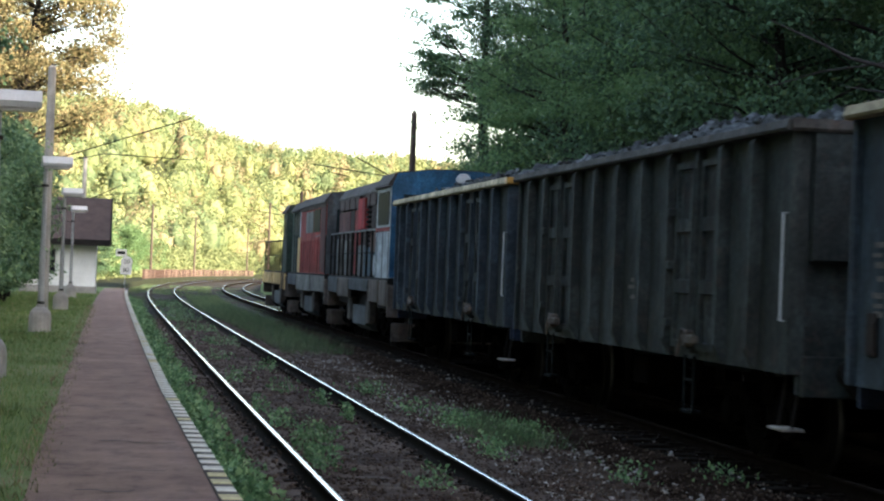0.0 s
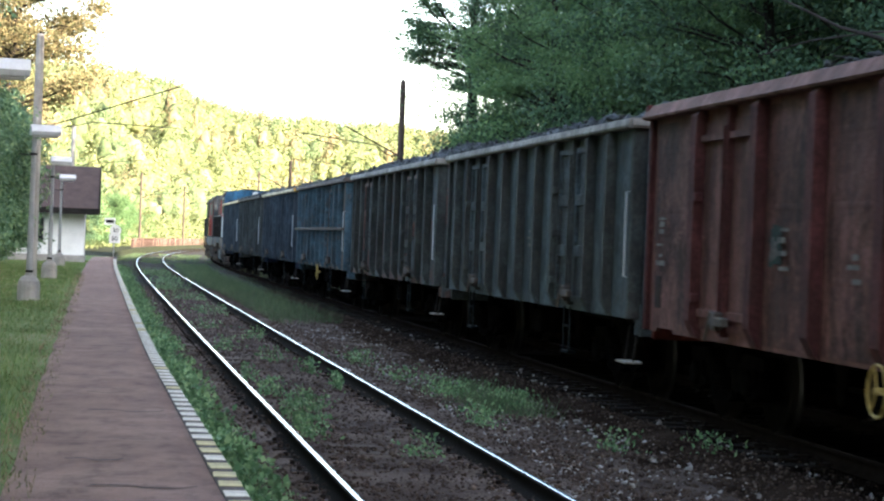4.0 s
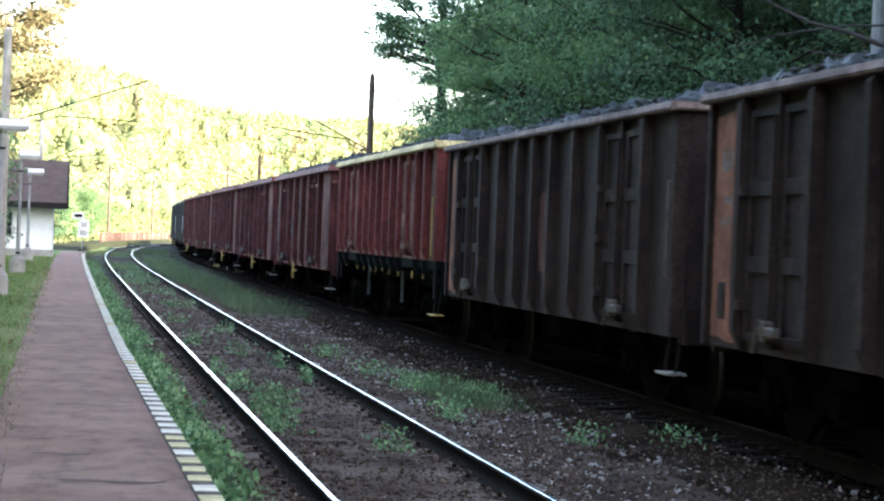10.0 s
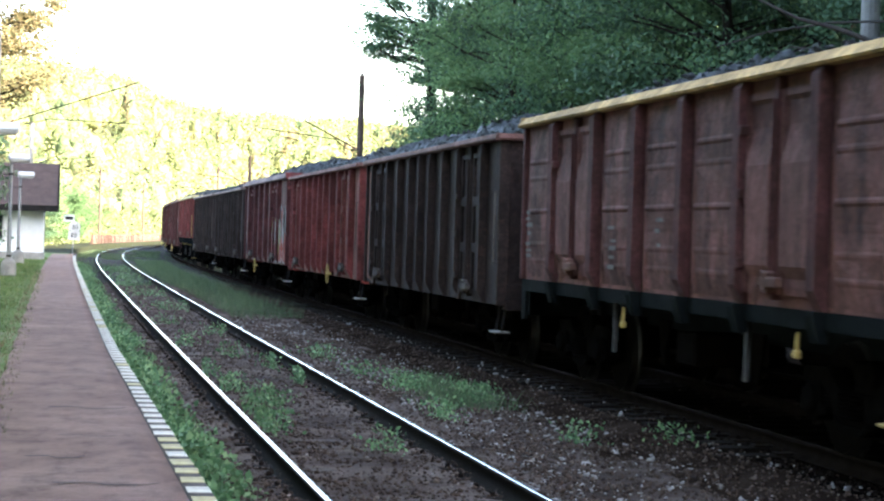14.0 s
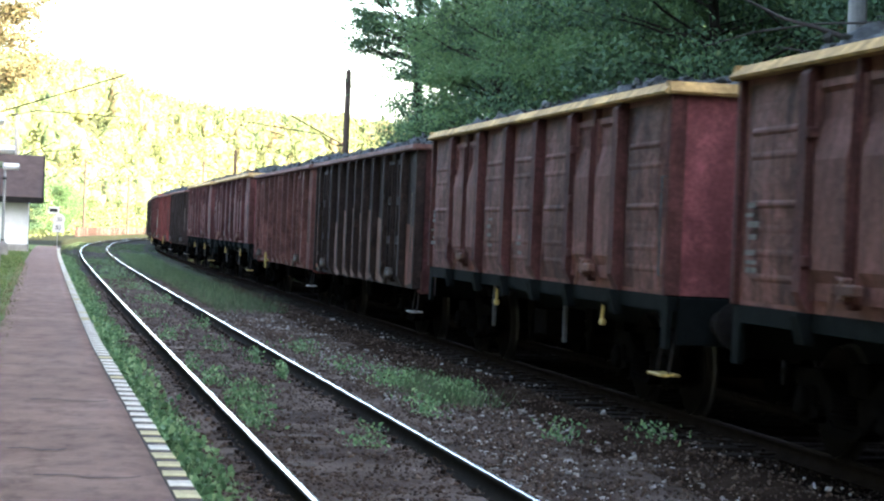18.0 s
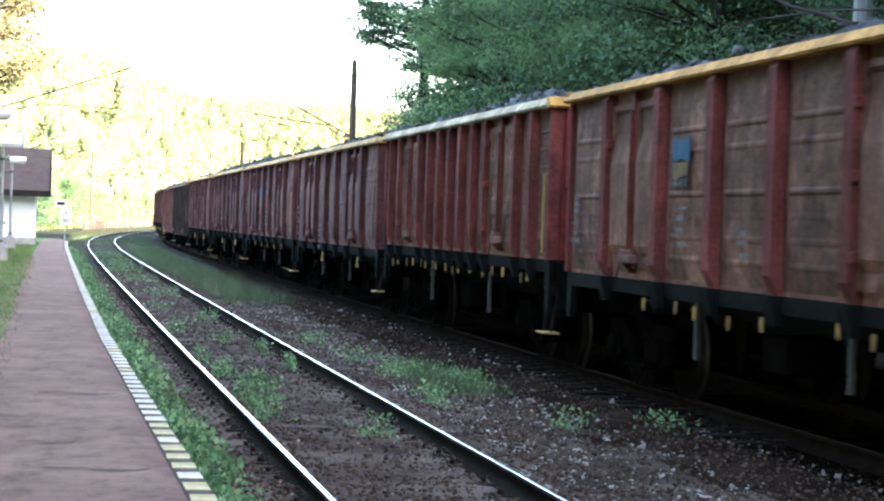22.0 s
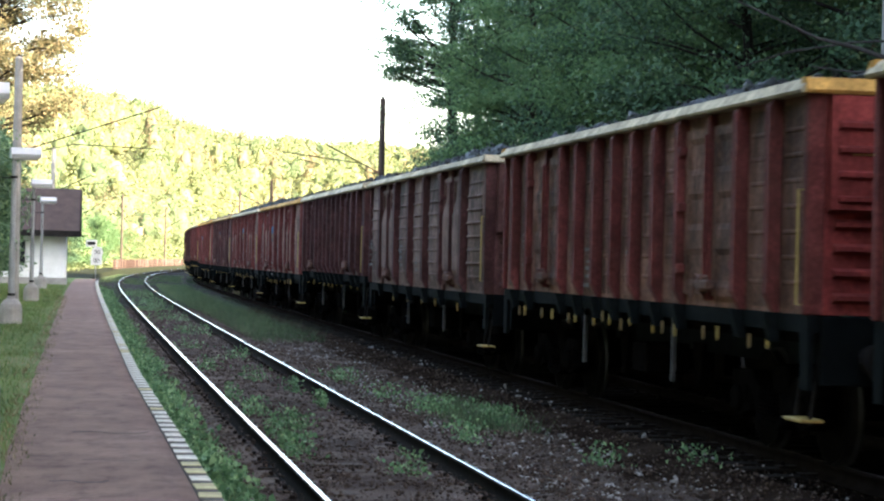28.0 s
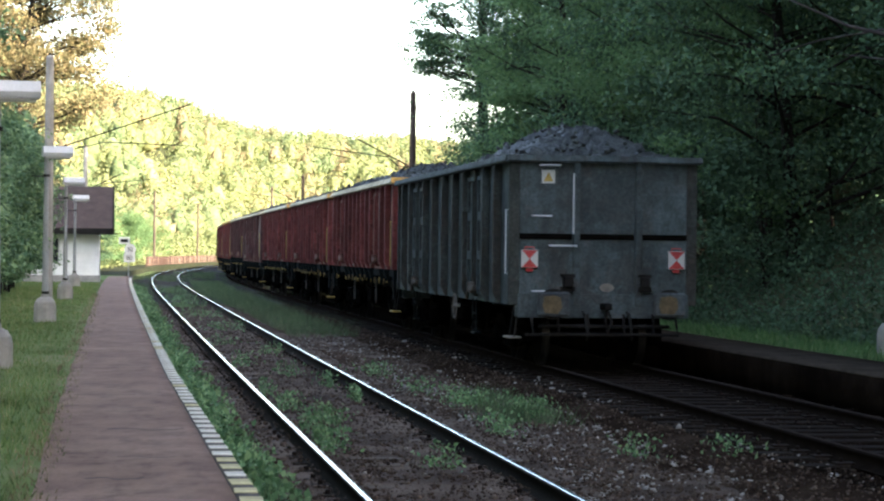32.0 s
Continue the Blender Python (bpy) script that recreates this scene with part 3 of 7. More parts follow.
def stones_mesh(name, pts, size):
    n = len(pts)
    d, u, w = rot_frames(n)
    base = np.array([(1, 0, 0), (-1, 0, 0), (0, 1, 0), (0, -1, 0), (0, 0, 1), (0, 0, -1)], float)
    tri = np.array([(0, 2, 4), (2, 1, 4), (1, 3, 4), (3, 0, 4), (2, 0, 5), (1, 2, 5), (3, 1, 5), (0, 3, 5)])
    jit = base[None] * RNG.uniform(0.55, 1.1, (n, 6, 1)) + RNG.uniform(-0.25, 0.25, (n, 6, 3))
    v = (jit[..., :1] * d[:, None] + jit[..., 1:2] * u[:, None] + jit[..., 2:] * w[:, None]) * np.asarray(size)[:, None, None]
    v[..., 2] *= 0.75
    v += pts[:, None]
    f = (tri[None] + np.arange(n)[:, None, None] * 6).reshape(-1, 3)
    return mesh_np(name, v.reshape(-1, 3), f)


def leaves_mesh(name, pts, size, up=0.0, aspect=0.6, fold=0.15, face=None):
    """Small pointed leaves at the points; up turns their tips upwards."""
    n = len(pts)
    d, u, w = rot_frames(n)
    d[:, 2] += up
    d /= np.linalg.norm(d, axis=1)[:, None]
    if face is not None:
        w = face + RNG.normal(size=(n, 3)) * 0.55
        w /= np.linalg.norm(w, axis=1)[:, None] + 1e-9
        d = d - w * (d * w).sum(1)[:, None]
        d /= np.linalg.norm(d, axis=1)[:, None] + 1e-9
    u = np.cross(d, w)
    u /= np.linalg.norm(u, axis=1)[:, None] + 1e-9
    w = np.cross(d, u)
    L = np.asarray(size)[:, None]
    v = np.stack([pts, pts + d * L * 0.45 + u * L * aspect * 0.5 + w * L * fold, pts + d * L, pts + d * L * 0.45 - u * L * aspect * 0.5 + w * L * fold], 1)
    q = np.arange(n * 4).reshape(n, 4)
    return mesh_np(name, v.reshape(-1, 3), q)


def blades_mesh(name, pts, h, width):
    n = len(pts)
    a = RNG.uniform(0, math.tau, n)
    side = np.stack([np.cos(a), np.sin(a), np.zeros(n)], 1) * np.asarray(width)[:, None]
    lean = RNG.normal(size=(n, 3)) * 0.45
    lean[:, 2] = 1
    tip = pts + lean * np.asarray(h)[:, None]
    v = np.stack([pts - side, pts + side, tip], 1)
    return mesh_np(name, v.reshape(-1, 3), np.arange(n * 3).reshape(n, 3))


def scatter(s0, s1, o0, o1, n, near=1.6):
    """Stations and offsets, denser towards the start of the stretch."""
    s = s0 + (s1 - s0) * RNG.random(n) ** near
    return s, RNG.uniform(o0, o1, n)


def build_cover():
    # ballast stones
    s, o = scatter(11, 75, -1.5, 6.4, 62000, 2.0)
    z = -0.225 + 0.035 * fbm(*[on_line(s, o)[:, i] * 2.1 for i in (0, 1)], 4) + np.where(np.abs(o - 2.4) < 0.9, 0.06, 0) + np.where(np.abs(o) < 1.45, 0.088, 0)
    z = z + 0.085 * smooth(2.7, 3.3, o)
    size = RNG.gamma(4.0, 0.0030, len(s)) + 0.006
    # Stones past this offset get the tone that includes train shade.
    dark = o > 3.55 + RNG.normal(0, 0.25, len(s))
    solid("sooty_stones", stones_mesh("sooty_stones", on_line(s, o, z)[dark], size[dark]), M["shaded_sooty_stone"], "soot-blackened ballast stones around the far track", "stones", kind="stuff")
    thin = dark | ((o > 2.55 + RNG.normal(0, 0.2, len(s))) & (RNG.random(len(s)) < 0.08))
    s, o, z, size = s[~thin], o[~thin], z[~thin], size[~thin]
    solid("ballast_stones", stones_mesh("ballast_stones", on_line(s, o, z), size), M["stone"], "loose brown and grey ballast stones between the tracks", "stones", kind="stuff")
    # pale larger stones between the tracks
    s, o = scatter(13, 48, 0.0, 1.0, 2600, 1.3)
    o = 1.08 + 2.7 * o ** 3.0
    solid("pale_stones", stones_mesh("pale_stones", on_line(s, o, -0.172 + 0.05 * smooth(2.9, 3.4, o)), RNG.gamma(2.5, 0.006, len(s)) + 0.010), M["concrete"], "pale broken stones scattered on the ballast", "stones", kind="stuff")
    s, o = scatter(26, 50, 4.2, 6.2, 60, 1.0)
    solid("pale_chips", stones_mesh("pale_chips", on_line(s, o, -0.135), RNG.uniform(0.015, 0.035, len(s))), M["concrete"], "few pale stone chips between the sooty rails", "stones", kind="stuff")
    s, o = scatter(13, 44, 1.05, 2.5, 7000, 1.5)
    keep = fbm(s * 0.35, o * 1.2, 2) + RNG.normal(0, 0.12, len(s)) > -0.12
    s, o = s[keep], o[keep]
    z = -0.165 + 0.035 * fbm(*[on_line(s, o)[:, i] * 2.1 for i in (0, 1)], 4)
    solid("grey_gravel", stones_mesh("grey_gravel", on_line(s, o, z), RNG.uniform(0.011, 0.030, len(s))), M["gravel"], "strip of pale grey gravel beside the near track", "gravel", kind="stuff")
    # strip of broad-leaved weeds under the platform kerb
    s, o = scatter(11, 105, -1.68, -1.0, 64000, 1.6)
    keep = (fbm(s * 0.9, o * 2.0, 6) > -0.42) & (RNG.random(len(s)) < 1.1 - (o + 1.66) / 0.6)
    s, o = s[keep], o[keep]
    z = -0.2 + RNG.random(len(s)) ** 1.3 * (0.06 + 0.22 * np.clip(fbm(s * 1.3, o, 9) + 0.55, 0, 1)) * (1.1 - (o + 1.66) / 0.74)
    solid("weed_strip", leaves_mesh("weed_strip", on_line(s, o, z), RNG.uniform(0.035, 0.085, len(s)), 0.5, 0.8), M["leaf_weed"], "dense green broad-leaved weeds along the platform kerb", "weeds", kind="stuff")
    # weeds between the rails
    pts = []
    for s0, o0, r, n in ((19.3, 0.35, 0.22, 60), (22.6, -0.42, 0.3, 130), (24.4, -0.2, 0.35, 150), (26.2, -0.45, 0.25, 90), (27.5, 0.62, 0.25, 70), (30.5, 0.5, 0.25, 70), (33.2, 0.1, 0.3, 70), (21.0, -0.5, 0.3, 120),
                         (36.0, -0.4, 0.3, 60), (40.0, 0.4, 0.4, 70), (44, -0.3, 0.4, 60), (29.0, -0.55, 0.22, 60), (52, 0.2, 0.8, 140), (62, 0, 0.9, 160), (72, -0.2, 0.9, 200), (82, 0, 0.9, 200), (95, 0, 0.9, 200),
                         (25.2, 2.3, 0.3, 190), (27.2, 1.9, 0.4, 170), (29.5, 1.6, 0.4, 70), (20.3, 2.35, 0.2, 50), (20.0, 3.2, 0.25, 60), (33.5, 1.5, 0.35, 100), (22.8, 1.5, 0.25, 90)):
        n = int(n * 2.3)
        a, b = RNG.normal(size=n) * r * 1.2, RNG.normal(size=n) * r * 0.4
        pts.append(on_line(s0 + a, np.clip(o0 + b, -0.56 if abs(o0) < 0.7 else 0.98, 0.5 if abs(o0) < 0.7 else 4.0), -0.16 + RNG.random(n) ** 1.5 * 0.2))
    pts = np.concatenate(pts)
    solid("track_weeds", leaves_mesh("track_weeds", pts, RNG.uniform(0.025, 0.065, len(pts)), 0.6, 0.6), M["leaf_weed"], "scattered green weeds growing in the ballast", "weeds", kind="stuff")
    # tall grass between the tracks
    s, o = scatter(48, 120, 1.35, 2.9, 9000, 1.0)
    s2, o2 = RNG.choice([24.6, 25.8, 27.6], 1500) + RNG.normal(0, 0.4, 1500), RNG.normal(2.15, 0.22, 1500)
    s, o = np.concatenate([s, s2]), np.concatenate([o, np.clip(o2, 1.1, 3.4)])
    h = RNG.uniform(0.12, 0.42, len(s)) * np.where(s < 38, 0.65, 1)
    solid("tall_grass", blades_mesh("tall_grass", on_line(s, o, -0.2), h, np.full(len(s), 0.006)), M["tuft"], "tufts of tall green grass between the tracks", "grass", kind="stuff")
    # weedy trackbed out in the curve
    s, o = RNG.uniform(72, 175, 26000), RNG.uniform(-2.3, 6.6, 26000)
    keep = (fbm(s * 0.12, o * 0.5, 12) + RNG.normal(0, 0.15, len(s)) > 0.0) & (np.abs(np.abs(o) - 0.75) > 0.14) & (np.abs(np.abs(o - TRACK_2) - 0.75) > 0.14)
    s, o = s[keep], o[keep]
    solid("trackbed_grass", blades_mesh("trackbed_grass", on_line(s, o, -0.2), RNG.uniform(0.08, 0.26, len(s)) * np.where(np.abs(o - TRACK_2) < 1.6, 0.6, 1), np.full(len(s), 0.016)), M["tuft"], "green grass growing through the trackbed in the curve", "grass", kind="stuff")
    # lawn beside the platform
    s, o = scatter(11, 100, -6.4, -3.0, 66000, 1.9)
    edge = RNG.random(len(s)) < np.clip((-2.92 - o) / 0.45, 0.12, 1)
    s, o = s[edge], o[edge]
    solid("lawn_grass", blades_mesh("lawn_grass", on_line(s, o, 0.26), RNG.uniform(0.03, 0.10, len(s)), 0.004 + s * 0.00012), M["blade"], "short mown grass beside the platform, straw-coloured in places", "grass", kind="stuff")
    # ragged grass creeping over the edge of the asphalt
    s, o = scatter(11, 70, -3.14, -2.84, 3000, 1.8)
    keep = RNG.random(len(s)) < np.clip((-2.78 - o) / 0.35 + 0.5 * fbm(s * 1.1, o, 5), 0.0, 1)
    s, o = s[keep], o[keep]
    solid("edge_grass", blades_mesh("edge_grass", on_line(s, o, 0.288), RNG.uniform(0.015, 0.06, len(s)), 0.004 + s * 0.00012), M["straw"], "dry grass creeping over the asphalt edge", "grass", kind="stuff")
    # verge on the far side
    s, o = scatter(22, 75, 7.7, 10.4, 16000, 1.2)
    solid("verge_grass", blades_mesh("verge_grass", on_line(s, o, 0.27), RNG.uniform(0.05, 0.2, len(s)), np.full(len(s), 0.009)), M["verge"], "green grass verge at the foot of the slope", "grass", kind="stuff")


build_cover()


# ---------------------------------------------------------------- trees
def trunk_bm(bm, height, r, limbs, seed, lean=0.04, low=0.22, spread=1.0):
    rnd = random.Random(seed)
    pts = [Vector((0, 0, -0.6))]
    d = Vector((rnd.uniform(-lean, lean), rnd.uniform(-lean, lean), 1))
    for k in range(7):
        pts.append(pts[-1] + d * (height + 0.6) / 7)
        d = (d + Vector((rnd.uniform(-0.06, 0.06), rnd.uniform(-0.06, 0.06), 0))).normalized()
    tube(bm, pts, r, 9, r * 0.25)
    tips = []
    for i in range(limbs):
        f = rnd.uniform(low, 0.98)
        j = f * 7
        p = pts[int(j)].lerp(pts[min(7, int(j) + 1)], j - int(j))
        a = rnd.uniform(0, math.tau)
        L = height * rnd.uniform(0.16, 0.30) * (1.25 - f * 0.6) * spread
        q = p + Vector((math.cos(a) * L * 0.55, math.sin(a) * L * 0.55, L * 0.18))
        e = p + Vector((math.cos(a) * L, math.sin(a) * L, L * rnd.uniform(0.1, 0.55)))
        tube(bm, [p, q, e], r * 0.34 * (1.15 - f), 6, r * 0.06)
        tips += [q.lerp(e, 0.5), e]
        tips.append(e + Vector((rnd.uniform(-0.5, 0.5), rnd.uniform(-0.5, 0.5), rnd.uniform(-0.3, 0.5))))
    return tips


def tree_meshes(key, height, r, limbs, n_leaves, leaf, clump, seed, up=0.0, flat=0.7, low=0.22, spread=1.0):
    tips = []
    me = cached(key + "_trunk", lambda bm: tips.extend(trunk_bm(bm, height, r, limbs, seed, 0.04, low, spread)))
    t = np.array([tuple(v) for v in tips])
    rng = np.random.default_rng(seed)
    pick = rng.integers(0, len(t), n_leaves)
    off = rng.normal(size=(n_leaves, 3))
    off *= (clump * rng.random(n_leaves) ** 0.5 / (np.linalg.norm(off, axis=1) + 1e-6))[:, None]
    off[:, 2] *= flat
    sc = 0.6 + 0.8 * rng.random(len(t))
    pts = t[pick] + off * sc[pick][:, None]
    ok = pts[:, 2] > 0.25
    pts, out = pts[ok], (off / clump)[ok]
    out[:, 2] += 0.35
    crown = leaves_mesh(key + "_crown", pts, rng.uniform(0.6, 1.25, len(pts)) * leaf, up, 0.55, 0.12, out)
    return me, crown


def put_tree(meshes, s, o, turn, mat, name, label, group, z=None, scale=None):
    zz = float(ground_height(np.array(s), np.array(o))) if z is None else z
    ob = thing(name, label, "tree", line_pose(s, o, zz, turn), group)
    part("trunk", meshes[0], M["bark"], ob)
    part("crown", meshes[1], mat, ob)
    return ob


def build_forest():
    kinds = [tree_meshes("tree_a", 15.0, 0.20, 46, 26000, 0.125, 1.2, 11, 0.0, 0.5, 0.10), tree_meshes("tree_b", 13.0, 0.16, 44, 24000, 0.12, 1.1, 23, 0.0, 0.5, 0.10),
             tree_meshes("tree_d", 9.0, 0.12, 38, 20000, 0.11, 0.95, 41, 0.0, 0.5, 0.08)]
    thin = [tree_meshes("tree_e", 15.0, 0.20, 20, 1000, 0.84, 1.5, 13), tree_meshes("tree_f", 17.0, 0.24, 20, 1050, 0.90, 1.6, 39)]
    rob = [tree_meshes("robinia_a", 11.0, 0.14, 38, 21000, 0.105, 0.95, 53, -0.15, 0.32), tree_meshes("robinia_b", 8.0, 0.11, 34, 18000, 0.095, 0.85, 59, -0.15, 0.32)]
    mid = [tree_meshes("tree_g", 15.0, 0.20, 36, 6500, 0.30, 1.5, 15, 0.0, 0.6), tree_meshes("tree_h", 17.0, 0.24, 38, 7000, 0.32, 1.6, 43, 0.0, 0.6)]
    rnd = random.Random(3)
    spots = []
    for row, (o0, step, jit) in enumerate(((11.4, 4.3, 0.9), (14.6, 4.6, 1.3), (18.6, 5.2, 1.6), (23.0, 5.0, 1.6), (28.0, 5.0, 2.0), (34.0, 6.0, 2.0))):
        s = 27.0 + row * 1.3 - row * 4
        while s < 76.5 - row * 0.5:
            spots.append((s + rnd.uniform(-1, 1), o0 + rnd.uniform(-jit, jit) + (4.0 if row < 2 and s < 42 else 0.0), row))
            s += step * rnd.uniform(0.8, 1.25)
    for s, o, row in spots:
        if row < 2 and rnd.random() < 0.25:
            put_tree(rnd.choice(rob), s, o, rnd.uniform(0, 360), M["leaf_robinia"], "tree", "green feathery-leaved robinia at the foot of the wooded slope", "trees on the wooded slope")
        else:
            k = rnd.choice([0, 1, 2, 2] if row < 2 else [0, 1, 2, 3])
            put_tree(kinds[k] if row < 2 else mid[k % 2], s, o, rnd.uniform(0, 360), M["leaf_dark"], "tree", "dark green deciduous tree on the shaded slope", "trees on the wooded slope")
    # hidden trees inside the curve, added to shade the far trackbed
    for i in range(48):
        s = 78 + i * 1.9
        put_tree(mid[i % 2], s, 0.215 * s + (1.5, 7.0, 13.0)[i % 3] + rnd.uniform(-1, 1), rnd.uniform(0, 360), M["leaf_dark"], "tree", "dark green deciduous tree on the shaded slope", "trees on the wooded slope")
    # unseen trees behind the camera and up the slope, added to block the sun
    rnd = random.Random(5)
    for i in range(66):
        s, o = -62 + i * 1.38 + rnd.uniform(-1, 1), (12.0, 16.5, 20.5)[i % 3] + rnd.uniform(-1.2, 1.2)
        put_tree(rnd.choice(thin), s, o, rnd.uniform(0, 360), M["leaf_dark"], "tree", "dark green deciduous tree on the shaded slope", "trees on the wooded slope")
    # further unseen rows against sun leaking under the train
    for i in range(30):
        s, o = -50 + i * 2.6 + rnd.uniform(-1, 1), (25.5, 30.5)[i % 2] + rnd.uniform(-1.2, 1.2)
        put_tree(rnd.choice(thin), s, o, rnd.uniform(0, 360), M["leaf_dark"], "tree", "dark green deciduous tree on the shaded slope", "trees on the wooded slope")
    # unseen trees that stop sun flecks on the verge
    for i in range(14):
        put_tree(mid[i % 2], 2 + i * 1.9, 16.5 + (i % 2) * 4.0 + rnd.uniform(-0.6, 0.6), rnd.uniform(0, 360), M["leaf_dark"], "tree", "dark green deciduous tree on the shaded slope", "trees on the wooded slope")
    # unseen trees on the platform side, added to cut skylight on the wagons
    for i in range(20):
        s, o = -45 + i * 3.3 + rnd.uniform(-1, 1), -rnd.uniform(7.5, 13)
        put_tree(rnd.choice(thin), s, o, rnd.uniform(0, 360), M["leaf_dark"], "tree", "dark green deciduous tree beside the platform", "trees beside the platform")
    # taller unseen rows past the shrubs, darkening the train's left side
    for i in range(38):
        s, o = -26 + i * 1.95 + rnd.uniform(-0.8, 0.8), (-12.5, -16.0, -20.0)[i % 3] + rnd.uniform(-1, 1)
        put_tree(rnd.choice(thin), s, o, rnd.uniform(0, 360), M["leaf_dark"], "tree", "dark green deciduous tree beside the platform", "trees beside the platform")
    wispy = tree_meshes("robinia_c", 14.5, 0.26, 64, 34000, 0.12, 0.80, 97, -0.1, 0.26, 0.40, 0.84)
    put_tree(wispy, 80.0, 11.3, 40, M["leaf_dark"], "tree", "tall dark tree with an ivy trunk and layered feathery boughs", "trees on the wooded slope")
    put_tree(rob[0], 80.5, 13.4, 75, M["leaf_dark"], "tree", "green feathery-leaved robinia at the foot of the wooded slope", "trees on the wooded slope")
    put_tree(kinds[2], 83.0, 12.6, 20, M["leaf_dark"], "tree", "dark green deciduous tree on the shaded slope", "trees on the wooded slope")
    put_tree(kinds[0], 85.0, 15.5, 110, M["leaf_dark"], "tree", "dark green deciduous tree on the shaded slope", "trees on the wooded slope")
    for s, o, k in ((55.0, 10.3, 1), (50.5, 11.0, 1), (62.0, 10.8, 0), (45.0, 11.2, 1)):
        put_tree(rob[k], s, o, 70 + s * 13, M["leaf_robinia"], "tree", "green feathery-leaved robinia at the foot of the wooded slope", "trees on the wooded slope")
    # a tree by the far platform with bare boughs
    tr = put_tree(kinds[2], 26.0, 11.6, 20, M["leaf_dark"], "tree", "dark green tree with bare grey boughs over the far platform", "trees on the wooded slope")
    back = tr.matrix_basis.inverted()
    for i, (way, r) in enumerate((([(10.1, 27.5, 3.4), (8.0, 29.0, 4.25), (6.9, 29.6, 4.45), (6.1, 30.0, 4.78), (5.6, 30.2, 4.92), (5.1, 30.5, 5.2), (4.6, 31.0, 5.5)], 0.06), ([(6.9, 29.6, 4.45), (6.2, 30.6, 4.5), (5.7, 31.2, 4.62)], 0.025), ([(7.6, 30.0, 4.95), (6.3, 31.4, 5.0), (5.5, 32.0, 4.9), (4.8, 32.4, 4.68)], 0.022))):
        part("bough", cached(f"bough_{i}", lambda bm: tube(bm, [back @ Vector(w) for w in way], r, 7, 0.008)), M["bough"], tr, "bare grey bough")
    # shrub layer at the foot of the wood
    low = [tree_meshes("shrub_e", 5.2, 0.05, 30, 6000, 0.13, 1.0, 101, -0.1, 0.5, 0.08), tree_meshes("shrub_f", 3.8, 0.05, 28, 5600, 0.125, 0.95, 103, -0.1, 0.5, 0.08)]
    for i in range(8, 34):
        put_tree(low[i % 2], 27.5 + i * 1.75 + rnd.uniform(-0.6, 0.6), 10.9 + (i % 3) * 1.6 + rnd.uniform(-0.4, 0.4), rnd.uniform(0, 360), M["leaf_ivy"], "shrub", "dark leafy shrub at the foot of the wooded slope", "shrubs under the wooded slope")
    # unseen shrubs, added to stop sun skimming along the slope
    for i in range(24):
        put_tree(low[i % 2], 8 + (i % 12) * 1.9 + rnd.uniform(-0.5, 0.5), (13.2, 17.0)[i // 12] + rnd.uniform(-0.7, 0.7), rnd.uniform(0, 360), M["leaf_ivy"], "shrub", "dark leafy shrub at the foot of the wooded slope", "shrubs under the wooded slope")
    # undergrowth
    s, o = RNG.uniform(22, 88, 110000), 9.4 + 15 * RNG.random(110000) ** 1.5
    z = ground_height(s, o) + RNG.random(len(s)) ** 1.6 * (0.25 + 1.5 * np.clip(fbm(s * 0.55, o * 0.55, 8) + 0.25, 0, 1) * smooth(9.6, 11.5, o))
    solid("undergrowth", leaves_mesh("undergrowth", on_line(s, o, z), RNG.uniform(0.05, 0.115, len(s)), 0.2, 0.7), M["leaf_ivy"], "dark ivy and shrubs covering the slope", "shrubs", kind="stuff")
    # shrubs behind the lamp posts on the platform side
    sh = [tree_meshes("shrub_a", 4.4, 0.07, 30, 7000, 0.14, 0.75, 71, -0.1, 0.36), tree_meshes("shrub_b", 3.4, 0.06, 28, 6500, 0.13, 0.7, 73, -0.1, 0.36), tree_meshes("shrub_c", 6.0, 0.09, 32, 7500, 0.15, 0.85, 79, -0.1, 0.36), tree_meshes("shrub_d", 4.8, 0.10, 36, 8500, 0.18, 0.95, 83, -0.25, 0.36)]
    rnd = random.Random(8)
    for s, o, k in ((30, -6.6, 0), (33.5, -7.6, 2), (37, -6.2, 1), (40, -7.2, 0), (43.5, -6.2, 0), (47, -6.6, 2), (50.5, -6.0, 0), (54, -6.0, 1), (58, -6.3, 2), (62, -5.9, 0), (64, -6.4, 3), (70, -6.5, 3), (76, -6.3, 3), (81, -6.6, 3), (86, -7.4, 3), (73, -6.0, 1), (79, -6.0, 1), (68, -5.9, 1), (71, -5.8, 1), (77, -6.0, 1),
                    (45, -9.5, 2), (55, -9.5, 2), (65, -9.0, 2), (74, -9.5, 2)):
        put_tree(sh[k], s, o, rnd.uniform(0, 360), M["leaf_shrub"], "shrub", "dense green leafy shrub behind the platform lamps", "shrubs behind the platform lamps")
    # tall pine
    rnd = random.Random(12)
    pine = tree_meshes("pine", 18.5, 0.34, 84, 46000, 0.20, 1.45, 91, 0.3, 0.6, 0.40)
    put_tree(pine, 120, -8.3, 40, M["leaf_pine"], "pine_tree", "tall sunlit pine with orange-brown needles", "pines")
    put_tree(pine, 127, -11.5, 150, M["leaf_pine"], "pine_tree", "tall sunlit pine with orange-brown needles", "pines")
